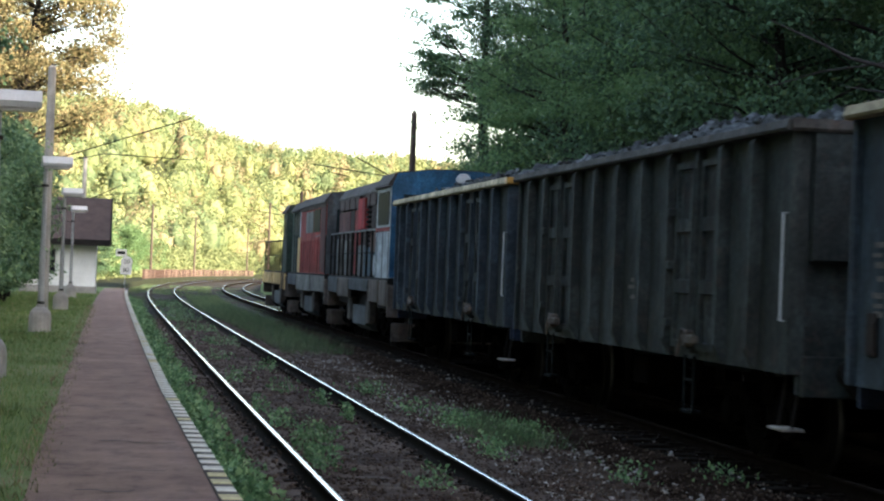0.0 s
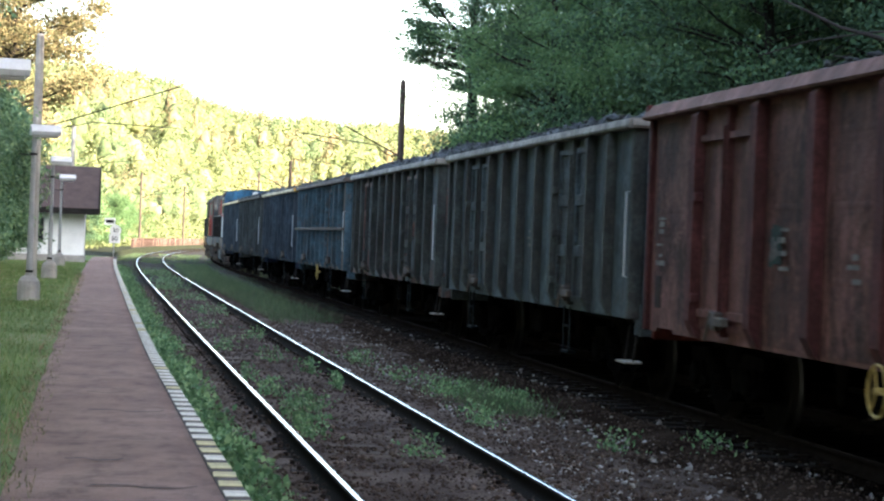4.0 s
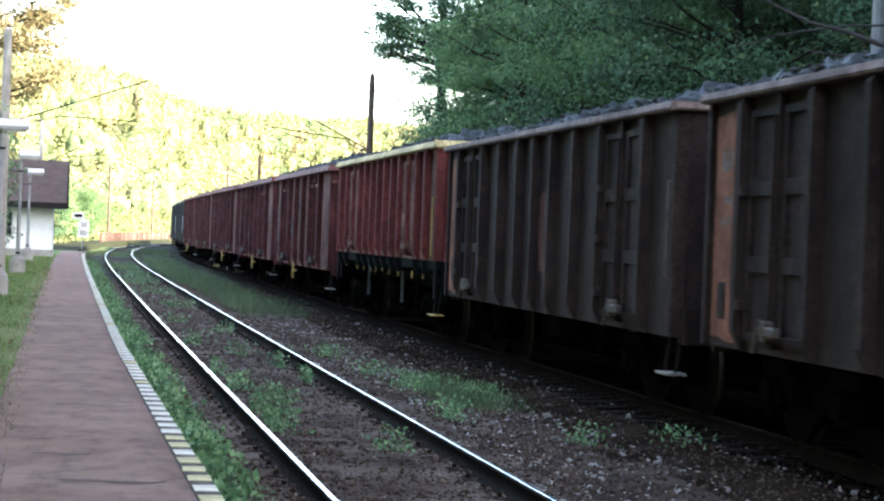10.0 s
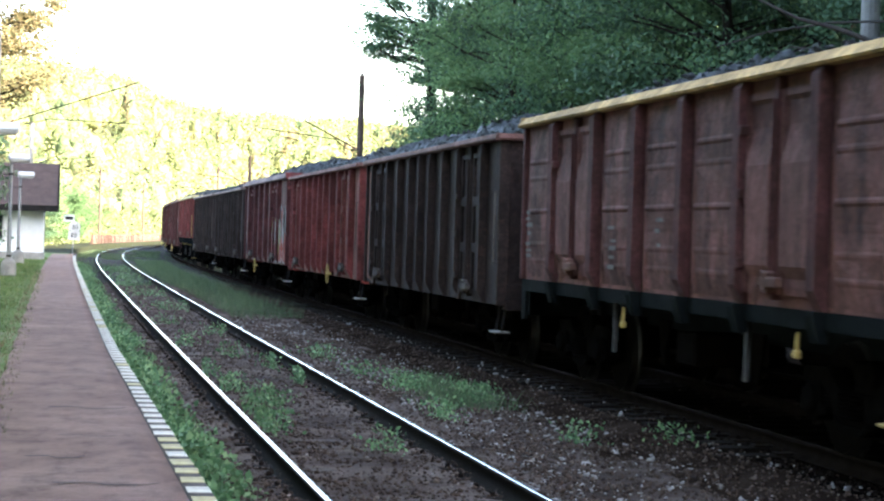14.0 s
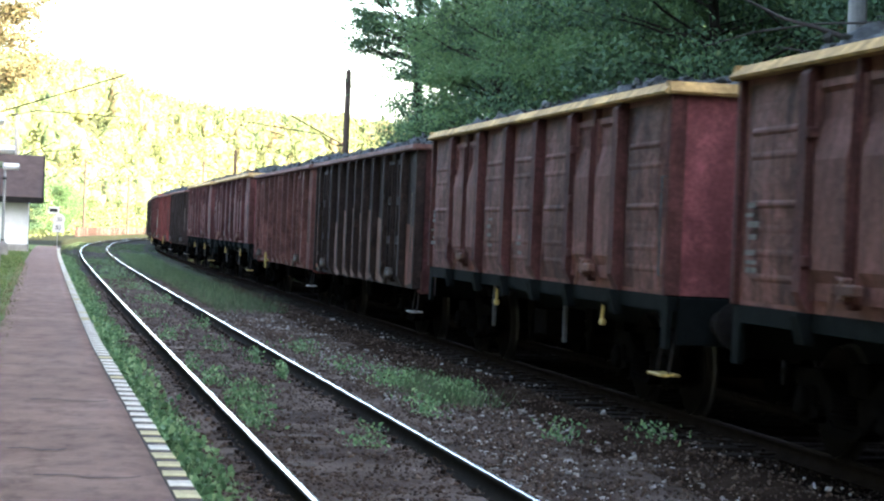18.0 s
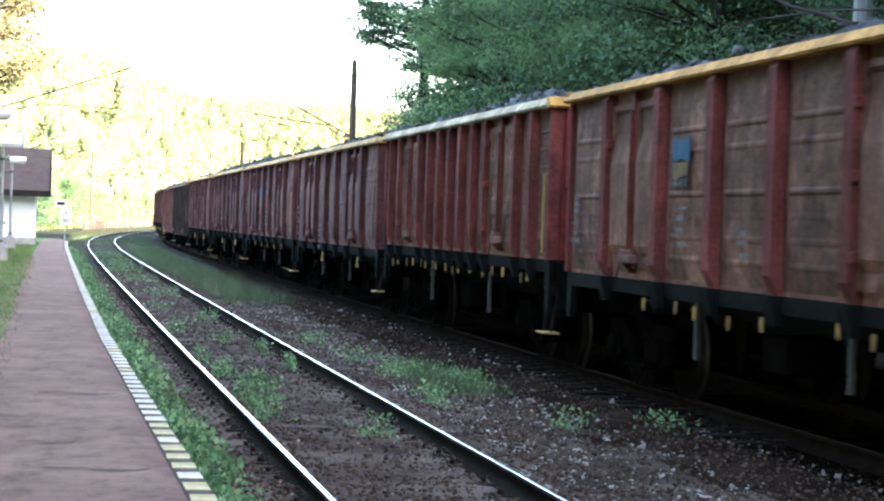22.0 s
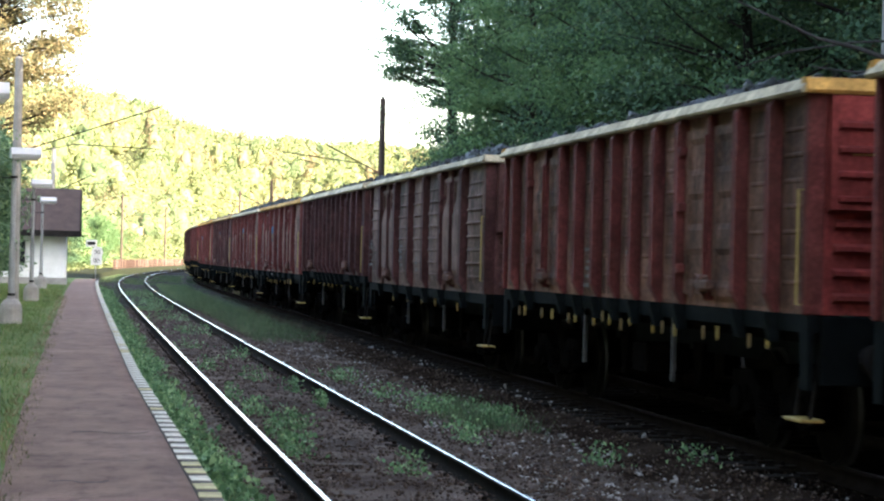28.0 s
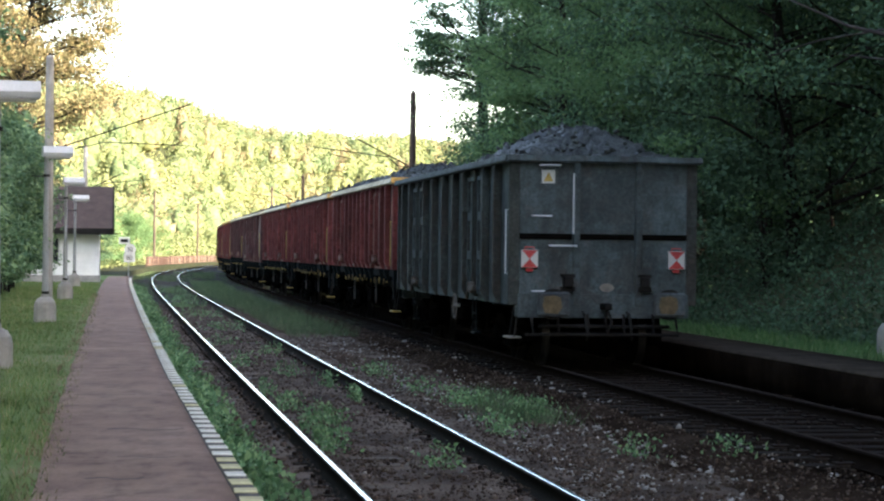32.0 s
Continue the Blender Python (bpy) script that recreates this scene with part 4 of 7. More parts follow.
    # small conifer and bushes by the end of the platform
    for s, o, k in ((128, -5.5, 1), (133, -7.5, 0), (126, -9.0, 0), (138, -5.2, 0), (150, -6.0, 1), (118, -6.3, 1), (146, -4.6, 1), (154, -4.9, 1), (162, -5.6, 0), (170, -5.0, 1), (178, -5.4, 1), (187, -5.0, 0), (196, -5.6, 1), (206, -5.2, 1), (217, -5.8, 0), (229, -5.4, 1)):
        put_tree(sh[k], s, o, rnd.uniform(0, 360), M["leaf_dark"] if 130 < s < 160 else M["leaf_robinia"], "shrub", "green bush at the end of the platform", "bushes at the platform end")


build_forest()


def build_bank_bushes():
    """Low sunlit thicket between the fence and the hillside wood."""
    rng = np.random.default_rng(33)
    for o0, o1, s0, s1, n, mat, label in ((-4.4, -26, 138, 330, 60000, "leaf_hill_mid", "light green thicket behind the picket fence"), (-4.6, -30, 146, 330, 34000, "leaf_hill", "sunlit yellow-green bushes at the foot of the hill"),
                                          (11, 24, 118, 300, 24000, "leaf_hill_mid", "light green thicket on the inside of the curve")):
        s, o = rng.uniform(s0, s1, n), o0 + (o1 - o0) * rng.random(n) ** 1.4
        tall = 1.0 + 3.6 * np.clip(fbm(s * 0.16, o * 0.16, 21) + 0.35, 0.05, 1)
        z = ground_height(s, o) + tall * rng.random(n) ** 0.7
        solid("thicket", leaves_mesh("thicket", on_line(s, o, z), rng.uniform(0.16, 0.36, n), 0.1, 0.75), M[mat], label, "bushes", kind="stuff")


build_bank_bushes()


def build_hill_woods():
    """Crowns of the sunlit wood on the far hillside."""
    rng = np.random.default_rng(19)
    n = 2700
    a = rng.uniform(-0.24, 0.045, n)
    r0 = np.interp(a, [-0.5, -0.2, -0.13, 0.0, 0.5], [120, 135, 155, 420, 500])
    r = r0 + 2 + (RANGE + 20) * rng.random(n) ** 0.8
    x, y = a * r / np.sqrt(1 + a * a), r / np.sqrt(1 + a * a)
    # station and offset of every tree
    S = _S[_S > 40][::4]
    lx, ly, lh = np.interp(S, _S, _X), np.interp(S, _S, _Y), np.interp(S, _S, _H)
    j = np.argmin((x[:, None] - lx) ** 2 + (y[:, None] - ly) ** 2, 1)
    o = (x - lx[j]) * np.cos(lh[j]) - (y - ly[j]) * np.sin(lh[j])
    s = S[j]
    ok = (np.abs(o - 2) > 12)
    x, y, s, o, r = x[ok], y[ok], s[ok], o[ok], r[ok]
    z = ground_height(s, o)
    k = 130
    n = len(x)
    H = rng.uniform(6.0, 11.5, n) * np.interp(r, [130, 330], [0.55, 1.0])
    R = rng.uniform(1.8, 3.7, n) * np.interp(r, [130, 330], [0.45, 1.0])
    d = rng.normal(size=(n, k, 3))
    d[..., 2] = np.abs(d[..., 2]) * 1.1 - 0.35
    d /= np.linalg.norm(d, axis=2)[..., None]
    ph = rng.uniform(0, 6, (n, 2, 1))

    def lump(v):
        return 0.84 + 0.24 * np.sin(v[..., 0] * 5 + ph[:, 0]) * np.cos(v[..., 1] * 5 + v[..., 2] * 4 + ph[:, 1])
    axes, at = np.stack([R, R, H * 0.48], 1)[:, None], np.stack([x, y, z + H * 0.50], 1)[:, None]
    p = d * (rng.uniform(0.72, 1.12, (n, k)) * lump(d))[..., None] * axes + at
    size = (0.08 + r * 0.00095)[:, None] * rng.uniform(0.7, 1.3, (n, k))
    ball = bmesh.new()
    bmesh.ops.create_icosphere(ball, subdivisions=2, radius=1.0)
    cv = np.array([tuple(v.co) for v in ball.verts])
    cf = np.array([[v.index for v in f.verts] for f in ball.faces])
    ball.free()
    core = cv[None] * (lump(np.broadcast_to(cv, (n,) + cv.shape)) * rng.uniform(0.48, 0.64, (n, len(cv))) * np.interp(r, [200, 320], [0.3, 1.0])[:, None])[..., None] * axes + at
    tone = rng.random(n)
    for lo, hi, mat, label in ((0, 0.30, "leaf_hill", "sunlit yellow-green wood covering the far hillside"), (0.30, 0.56, "leaf_hill_mid", "sunlit green wood covering the far hillside"),
                               (0.56, 0.82, "leaf_hill_deep", "deep green trees among the far hillside wood"), (0.82, 1.0, "leaf_hill_tan", "dry tan-coloured trees among the far hillside wood")):
        q = (tone >= lo) & (tone < hi)
        solid("hillside_wood", leaves_mesh("hillside_wood", p[q].reshape(-1, 3), size[q].ravel(), 0.1, 0.8, 0.1, (d[q] * 1.0 + np.array((0, 0, 0.15))).reshape(-1, 3)), M[mat], label, "woods", kind="stuff")
        m = int(q.sum())
        solid("hillside_crowns", mesh_np("hillside_crowns", core[q].reshape(-1, 3), (cf[None] + np.arange(m)[:, None, None] * len(cv)).reshape(-1, 3)), M[mat], "dense inner crowns of the far hillside wood", "woods", kind="stuff")


build_hill_woods()


# ---------------------------------------------------------------- platform lamps
def build_lamp(s, o, turn, label, group):
    ob = thing("platform_lamp", label, "street lamp", line_pose(s, o, 0.26, turn), group)

    def foot(bm):
        lathe(bm, [(0.22, -0.2), (0.22, 0.30), (0.20, 0.40), (0.15, 0.47), (0.09, 0.50), (0.075, 0.56)], 16)
    part("foundation", cached("lamp_foot", foot), M["concrete"], ob, "round cast concrete foot")

    def pole(bm):
        lathe(bm, [(0.062, 0.5), (0.060, 1.6), (0.048, 1.65), (0.045, 3.30)], 12)
    part("pole", cached("lamp_pole", pole), M["zinc"], ob)

    def band(bm):
        lathe(bm, [(0.07, 0), (0.07, 0.05)], 12)
    part("collar", cached("lamp_collar", band), M["steel"], ob, at=(0, 0, 0.56))
    part("collar", cached("lamp_collar", band), M["steel"], ob, at=(0, 0, 2.85))

    def head(bm):
        prism(bm, [(-0.13, 0.0), (0.13, 0.0), (0.16, 0.07), (0.10, 0.2), (-0.10, 0.2), (-0.16, 0.07)], "x", -0.08, 0.50)
    part("lamp_head", cached("lamp_head", head), M["lamp_white"], ob, "long white lamp housing", at=(0, 0, 3.25))

    def diff(bm):
        box(bm, -0.04, 0.46, -0.1, 0.1, -0.045, -0.002, 0.015)
    part("diffuser", cached("lamp_diffuser", diff), M["board"], ob, at=(0, 0, 3.25))

    def arm(bm):
        tube(bm, [(0, 0, 0), (-0.28, 0, 0.02)], 0.012, 6)
    part("cable_arm", cached("lamp_arm", arm), M["ink"], ob, at=(0, 0, 2.85))
    return ob


for s, o in ((26.9, -3.90), (43.7, -3.8), (62.7, -3.83), (83.2, -3.96), (99.0, -3.9)):
    build_lamp(s, o, 8, "grey platform lamp on a round concrete foot in the grass", "lamps along the platform")
build_lamp(31.5, 8.98, 0, "grey platform lamp on a round concrete foot on the far verge", "lamps along the far platform")


# ---------------------------------------------------------------- catenary masts
def build_mast(s, o, h, label, arm=0.0, r=0.15, tone="concrete"):
    ob = thing("catenary_mast", label, "mast", line_pose(s, o, -0.1), "masts of the overhead line")

    def body(bm):
        lathe(bm, [(r * 1.15, -0.6), (r * 1.1, 0.2), (r * 0.8, h), (r * 0.5, h + 0.05)], 12)
    part("post", cached(f"mast_{h}_{r}", body), M[tone], ob)

    def foot(bm):
        lathe(bm, [(0.36, -0.5), (0.36, 0.25), (0.3, 0.34)], 12)
    part("foundation", cached("mast_foot", foot), M["concrete"], ob)
    if arm:
        sg = 1 if arm > 0 else -1
        L = abs(arm)

        def top(bm):
            tube(bm, [(0, 0, 4.75), (sg * L, 0, 5.72)], 0.023, 8)
        part("strut", cached(f"mast_strut_{arm}", top), M["steel"], ob)

        def bot(bm):
            tube(bm, [(0, 0, 4.75), (sg * L * 0.25, 0, 4.8), (sg * L * 0.45, 0, 5.12), (sg * L * 1.78, 0, 5.42)], 0.018, 8)
        part("registration_arm", cached(f"mast_reg_{arm}", bot), M["steel"], ob)

        def ins(bm):
            for k in range(5):
                lathe(bm, [(0.03, k * 0.06), (0.07, k * 0.06 + 0.02), (0.03, k * 0.06 + 0.045)], 10, "x", (sg * 0.25, 0, 4.82))
        part("insulator", cached(f"mast_ins_{arm}", ins), M["wood"], ob)

        def drops(bm):
            for f, d in ((1.45, 0.16), (1.5, 0.16), (1.1, 0.1)):
                tube(bm, [(sg * L * f, 0, 5.12 + (f - 0.45) * 0.225), (sg * L * f, 0, 5.12 + (f - 0.45) * 0.225 - d)], 0.012, 6)
            tube(bm, [(sg * L * 1.5, 0, 5.2), (sg * L * 1.1, 0, 5.02)], 0.014, 6)
        part("steady_arm", cached(f"mast_drop_{arm}", drops), M["steel"], ob)

    def spike(bm):
        tube(bm, [(-0.3, 0, h - 0.28), (0, 0, h - 0.3)], 0.012, 6)
    part("side_spike", cached(f"mast_spike_{h}", spike), M["steel"], ob)

    def pin(bm):
        lathe(bm, [(0.03, h), (0.05, h + 0.06), (0.02, h + 0.12)], 8)
    part("top_pin", cached(f"mast_pin_{h}", pin), M["steel"], ob)
    return ob


build_mast(75.6, 7.75, 7.35, "brown-grey concrete catenary mast with a cantilever arm", -1.95, 0.125, "mast")
build_mast(140, 8.6, 6.6, "brown-grey concrete catenary mast with a cantilever arm", -1.95, 0.12, "mast")
build_mast(33.0, 9.98, 7.6, "concrete catenary mast at the foot of the slope", 0, r=0.17)
near_mast = build_mast(60.5, -4.25, 7.0, "pale concrete catenary mast with a long cantilever over the near track", 0, r=0.13)
part("strut", cached("near_strut", lambda bm: tube(bm, [(0, 0, 4.45), (3.8, 0, 5.8)], 0.018, 8)), M["steel"], near_mast)
part("registration_arm", cached("near_reg", lambda bm: tube(bm, [(0, 0, 4.45), (0.6, 0, 4.5), (1.5, 0, 4.72), (3.8, 0, 4.66)], 0.014, 8)), M["steel"], near_mast)
part("steady_arm", cached("near_steady", lambda bm: tube(bm, [(3.5, 0, 5.68), (3.4, 0, 5.2), (3.1, 0, 4.67)], 0.008, 6)), M["steel"], near_mast)
build_mast(113.0, -4.2, 7.0, "pale concrete catenary mast near the station shelter", 1.95, r=0.13)
for _s, _o, _arm in ((200.0, -3.4, 1.95), (250.0, -3.4, 1.95), (306.0, -3.4, 1.95), (180.0, 7.4, -1.95)):
    build_mast(_s, _o, 7.0, "brown-grey concrete catenary mast with a cantilever arm", _arm, r=0.11, tone="mast")


def build_wires():
    s = np.arange(-60, 330, 3.0)
    for o, z, name, label in ((0.0, 5.35, "contact_wire", "thin overhead contact wire of the near track"), (TRACK_2, 5.3, "contact_wire", "thin overhead contact wire of the far track"),
                              (0.0, 6.3, "messenger_wire", "thin sagging messenger wire of the near track"), (TRACK_2, 6.25, "messenger_wire", "thin sagging messenger wire of the far track")):
        sag = 0.0 if name == "contact_wire" else -0.55 * (1 - ((s % 60) / 30 - 1) ** 2)
        r = 0.004
        rows = [on_line(s, o + r * a, z + sag + r * b) for a, b in ((-1, 0), (0, 1), (1, 0), (0, -1))]
        v = np.stack(rows, 1).reshape(-1, 3)
        q = [(i * 4 + k, i * 4 + (k + 1) % 4, (i + 1) * 4 + (k + 1) % 4, (i + 1) * 4 + k) for i in range(len(s) - 1) for k in range(4)]
        solid(name, mesh_np(name, v, np.array(q)), M["steel"], label, "wire", "overhead wires", "structure")


build_wires()


# ---------------------------------------------------------------- shelter, signs, fence
def build_house():
    ob = thing("station_shelter", "small white plastered station shelter with a brown roof", "building", line_pose(93.5, -4.72, 0.36), "")

    def walls(bm):
        # wall ring with a window opening in the front and open side
        box(bm, -1.55, 1.55, 0.0, 4.2, -0.3, 2.25)
    me = cached("shelter_wall", walls)
    part("wall", me, M["plaster"], ob)

    def plinth(bm):
        box(bm, -1.58, 1.58, -0.03, 4.23, -0.3, 0.22, 0.01)
    part("plinth", cached("shelter_plinth", plinth), M["concrete"], ob)

    def roof(bm):
        prism(bm, [(-0.75, 2.05), (-0.70, 1.98), (2.1, 3.86), (4.95, 2.1), (4.95, 2.2), (2.1, 4.02), (-0.75, 2.16)], "x", -2.1, 2.1)
    part("roof", cached("shelter_roof", roof), M["roof"], ob)

    def board(bm):
        prism(bm, [(-0.78, 1.94), (-0.74, 1.94), (-0.74, 2.2), (-0.78, 2.2)], "x", -2.12, 2.12)
    part("fascia", cached("shelter_fascia", board), M["steel"], ob)

    def gable(bm):
        prism(bm, [(-0.75, 1.96), (2.1, 3.84), (4.95, 2.02), (4.95, 2.22), (2.1, 4.05), (-0.75, 2.2)], "x", 2.1, 2.16)
    part("bargeboard", cached("shelter_gable", gable), M["steel"], ob)
    for x, w in ((-1.0, 0.42), (-0.35, 0.42)):
        def win(bm, w=w):
            box(bm, -w / 2, w / 2, -0.012, 0.03, 0, 1.0)
        wd = part("window", cached(f"shelter_win_{w}", win), M["glass"], ob, at=(x, 0, 0.75))

        def frm(bm, w=w):
            for a, b, c, d in ((-w / 2 - 0.05, w / 2 + 0.05, -0.05, 0.0), (-w / 2 - 0.05, w / 2 + 0.05, 1.0, 1.05), (-w / 2 - 0.05, -w / 2, 0.0, 1.0), (w / 2, w / 2 + 0.05, 0.0, 1.0)):
                box(bm, a, b, -0.03, 0.02, c, d)
        part("window_frame", cached(f"shelter_frm_{w}", frm), M["board"], wd)
    return ob


build_house()


def text_mesh(key, body, size, depth=0.004):
    cu = bpy.data.curves.new(key, "FONT")
    cu.body, cu.size, cu.extrude, cu.align_x, cu.align_y = body, size, depth, "CENTER", "CENTER"
    tmp = bpy.data.objects.new(key, cu)
    scene.collection.objects.link(tmp)
    dg = bpy.context.evaluated_depsgraph_get()
    me = bpy.data.meshes.new_from_object(tmp.evaluated_get(dg))
    bpy.data.objects.remove(tmp)
    me.materials.clear()
    me.transform(Matrix.Rotation(math.pi / 2, 4, "X"))
    return me


def build_signs():
    ob = thing("speed_sign", "white speed sign post with a round and a square board", "railway sign", line_pose(127.0, -2.12, 0.25))

    def post(bm):
        lathe(bm, [(0.03, -0.2), (0.03, 1.95)], 8)
    part("post", cached("sign_post", post), M["zinc"], ob)

    def disc(bm):
        lathe(bm, [(0.02, -0.012), (0.33, -0.012), (0.33, 0.012), (0.02, 0.012)], 24, "y")
    d = part("round_board", cached("sign_disc", disc), M["sign_face"], ob, "round white board with a number", at=(0.07, -0.06, 1.42))
    part("number", text_mesh("sign_30", "30", 0.36), M["ink"], d, at=(0, -0.02, 0))

    def sq(bm):
        box(bm, -0.32, 0.32, -0.012, 0.012, -0.25, 0.25, 0.008)
    d = part("square_board", cached("sign_square", sq), M["sign_face"], ob, "square white board with a number", at=(0.04, -0.06, 0.94))
    part("number", text_mesh("sign_80", "80", 0.36), M["ink"], d, at=(0, -0.02, 0))

    def plate(bm):
        box(bm, -0.31, 0.31, -0.012, 0.012, -0.2, 0.2, 0.008)
    d = part("name_plate", cached("sign_plate", plate), M["sign_face"], ob, "small white plate with a dark bar", at=(-0.26, -0.06, 1.93))

    def bar(bm):
        box(bm, -0.22, 0.22, -0.02, -0.014, -0.09, 0.09)
    part("bar", cached("sign_bar", bar), M["ink"], d)

    # boundary stone
    def rock(bm):
        lathe(bm, [(0.24, -0.1), (0.24, 0.26), (0.18, 0.40), (0.06, 0.46)], 12)
    solid("marker_stone", cached("marker_stone", rock), M["plaster"], "white painted marker stone beside the shelter", "stone", m=line_pose(122.0, -4.1, 0.26))


build_signs()


def build_fence():
    ob = thing("picket_fence", "brown wooden picket fence along the outside of the curve", "fence")

    def picket(bm):
        prism(bm, [(-0.05, 0), (0.05, 0), (0.05, 1.0), (0, 1.08), (-0.05, 1.0)], "y", -0.012, 0.012)
    me = cached("picket", picket)
    for i in range(355):
        s = 182 + i * 0.36
        o = -2.9
        # More pale pickets past 215 paint the sunlit stretch.
        p = part("picket", me, M["fence_pale"] if RNG.random() < (0.10 if s < 215 else 0.45) else M["fence"], ob)
        p.matrix_basis = line_pose(s, o, -0.02 + RNG.uniform(-0.05, 0.05), 90 + RNG.uniform(-4, 4))
    for z in (0.55, 0.95):
        st = np.arange(182, 311, 3.0)
        oo = -2.9 + 0 * st
        gz = 0.08 + 0 * st
        v = np.stack([on_line(st, oo - 0.03 + a, gz - 0.1 + z + b) for a, b in ((-0.02, -0.04), (0.02, -0.04), (0.02, 0.04), (-0.02, 0.04))], 1).reshape(-1, 3)
        q = [(i * 4 + k, i * 4 + (k + 1) % 4, (i + 1) * 4 + (k + 1) % 4, (i + 1) * 4 + k) for i in range(len(st) - 1) for k in range(4)]
        part("fence_rail", mesh_np("fence_rail", v, np.array(q)), M["fence"], ob)


build_fence()


# ---------------------------------------------------------------- the coal train
P = {}
P["grey"] = wagon_paint("paint_grey_green", (0.047, 0.061, 0.063), 0.45, 0.2)
P["tan_brown"] = wagon_paint("paint_tan_brown", (0.150, 0.074, 0.052), 0.45, 0.35)
P["rust_brown"] = wagon_paint("paint_rust_brown", (0.118, 0.049, 0.036), 0.5, 0.35)
P["rust_orange"] = wagon_paint("paint_rust_orange", (0.170, 0.066, 0.040), 0.45, 0.3)
P["rust_pale"] = wagon_paint("paint_rust_pale", (0.130, 0.076, 0.060), 0.4, 0.3)
P["end_pink"] = wagon_paint("paint_end_pink", (0.145, 0.046, 0.048), 0.3, 0.15)
P["grey_dark"] = wagon_paint("paint_grey_dark", (0.045, 0.054, 0.058), 0.6, 0.3)
P["grey_brown"] = wagon_paint("paint_grey_brown", (0.068, 0.058, 0.050), 0.5, 0.5)
P["grey_rust"] = wagon_paint("paint_grey_rusty", (0.055, 0.064, 0.064), 0.5, 0.6, patch=(0.135, 0.058, 0.044))
P["blue"] = wagon_paint("paint_blue", (0.040, 0.074, 0.090), 0.5, 0.5)
P["navy"] = wagon_paint("paint_navy_ribs", (0.030, 0.042, 0.052), 0.4, 0.15, (0.024, 0.028, 0.030), dust=0.7)
P["slate"] = wagon_paint("paint_slate_blue", (0.033, 0.040, 0.039), 0.7, 0.25, (0.020, 0.021, 0.020), dust=0.7)
P["blue_dark"] = wagon_paint("paint_blue_dark", (0.022, 0.034, 0.062), 0.5, 0.3)
P["red"] = wagon_paint("paint_red", (0.112, 0.028, 0.025), 0.45, 0.3)
P["red_bright"] = wagon_paint("paint_red_bright", (0.195, 0.034, 0.030), 0.25, 0.2)
P["red_brown"] = wagon_paint("paint_red_brown", (0.100, 0.044, 0.037), 0.6, 0.35)
P["brown"] = wagon_paint("paint_brown", (0.118, 0.050, 0.041), 0.5, 0.3)
P["brown_pink"] = wagon_paint("paint_brown_pink", (0.126, 0.055, 0.047), 0.5, 0.35)
P["plum"] = wagon_paint("paint_plum", (0.060, 0.023, 0.022), 0.5, 0.3)
P["dust"] = wagon_paint("paint_dusty_brown", (0.140, 0.080, 0.062), 0.5, 0.4)
P["dust_brown"] = wagon_paint("paint_dull_brown", (0.116, 0.060, 0.048), 0.5, 0.4)
P["black"] = wagon_paint("paint_sooty", (0.0235, 0.0160, 0.0138), 0.5, 0.2, (0.016, 0.0118, 0.0105), dust=0.3)
# Darker copy of the wagon grey; paints the shade on the rib sides.
P["grey_rib_shaded"] = wagon_paint("paint_grey_rib_shaded", (0.036, 0.041, 0.038), 0.5, 0.2)
P["rib_brown"] = wagon_paint("paint_rib_brown", (0.058, 0.019, 0.018), 0.45, 0.15, dust=0.5)
# Dark frame paint, taken lower still for the shade beneath the bodies.
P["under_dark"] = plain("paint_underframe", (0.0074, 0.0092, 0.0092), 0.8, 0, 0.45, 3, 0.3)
P["rim_white"] = wagon_paint("rim_white", (0.42, 0.34, 0.22), 0.25, 0.15)
P["rim_yellow"] = wagon_paint("rim_yellow", (0.40, 0.255, 0.105), 0.25, 0.15)
P["rim_orange"] = wagon_paint("rim_orange", (0.37, 0.195, 0.052), 0.2, 0.2)
P["rim_cream"] = wagon_paint("rim_cream", (0.45, 0.345, 0.165), 0.25, 0.15)
P["rim_pink"] = wagon_paint("rim_pink", (0.130, 0.066, 0.054), 0.3, 0.3)
# Pink-brown rim, its colour paled for the skylight it catches.
P["rim_skylit"] = wagon_paint("rim_skylit_pink", (0.155, 0.110, 0.096), 0.35, 0.25)
P["rim_dark"] = wagon_paint("rim_dark_brown", (0.085, 0.070, 0.060), 0.4, 0.3)
P["rim_soot"] = wagon_paint("rim_soot", (0.050, 0.047, 0.043), 0.4, 0.3)
P["rim_grey"] = wagon_paint("rim_grey", (0.21, 0.19, 0.165), 0.4, 0.3)
P["chalk"] = plain("marking_white", (0.17, 0.15, 0.135), 0.8, 0, 0.5, 9)
P["teal"] = plain("marking_teal", (0.030, 0.056, 0.050), 0.8, 0, 0.4, 9)
P["sky_blue"] = plain("marking_blue", (0.035, 0.12, 0.19), 0.8, 0, 0.3, 9)
P["dull_yellow"] = plain("marking_ochre", (0.19, 0.13, 0.06), 0.8, 0, 0.4, 9)
P["spray_lime"] = plain("spray_lime", (0.27, 0.26, 0.065), 0.8, 0, 0.4, 9)
P["spray_red"] = plain("spray_red", (0.27, 0.040, 0.020), 0.8, 0, 0.4, 9)
P["ochre_smear"] = wagon_paint("ochre_smear", (0.105, 0.070, 0.030), 0.6, 0.3)
P["spray_white"] = plain("spray_white", (0.40, 0.39, 0.37), 0.8, 0, 0.45, 9)

P["loco_red"] = wagon_paint("loco_red", (0.17, 0.028, 0.024), 0.4, 0.1)
P["loco_white"] = wagon_paint("loco_white", (0.30, 0.32, 0.32), 0.25, 0.12)
P["loco_blue"] = wagon_paint("loco_blue", (0.018, 0.070, 0.125), 0.3, 0.1)
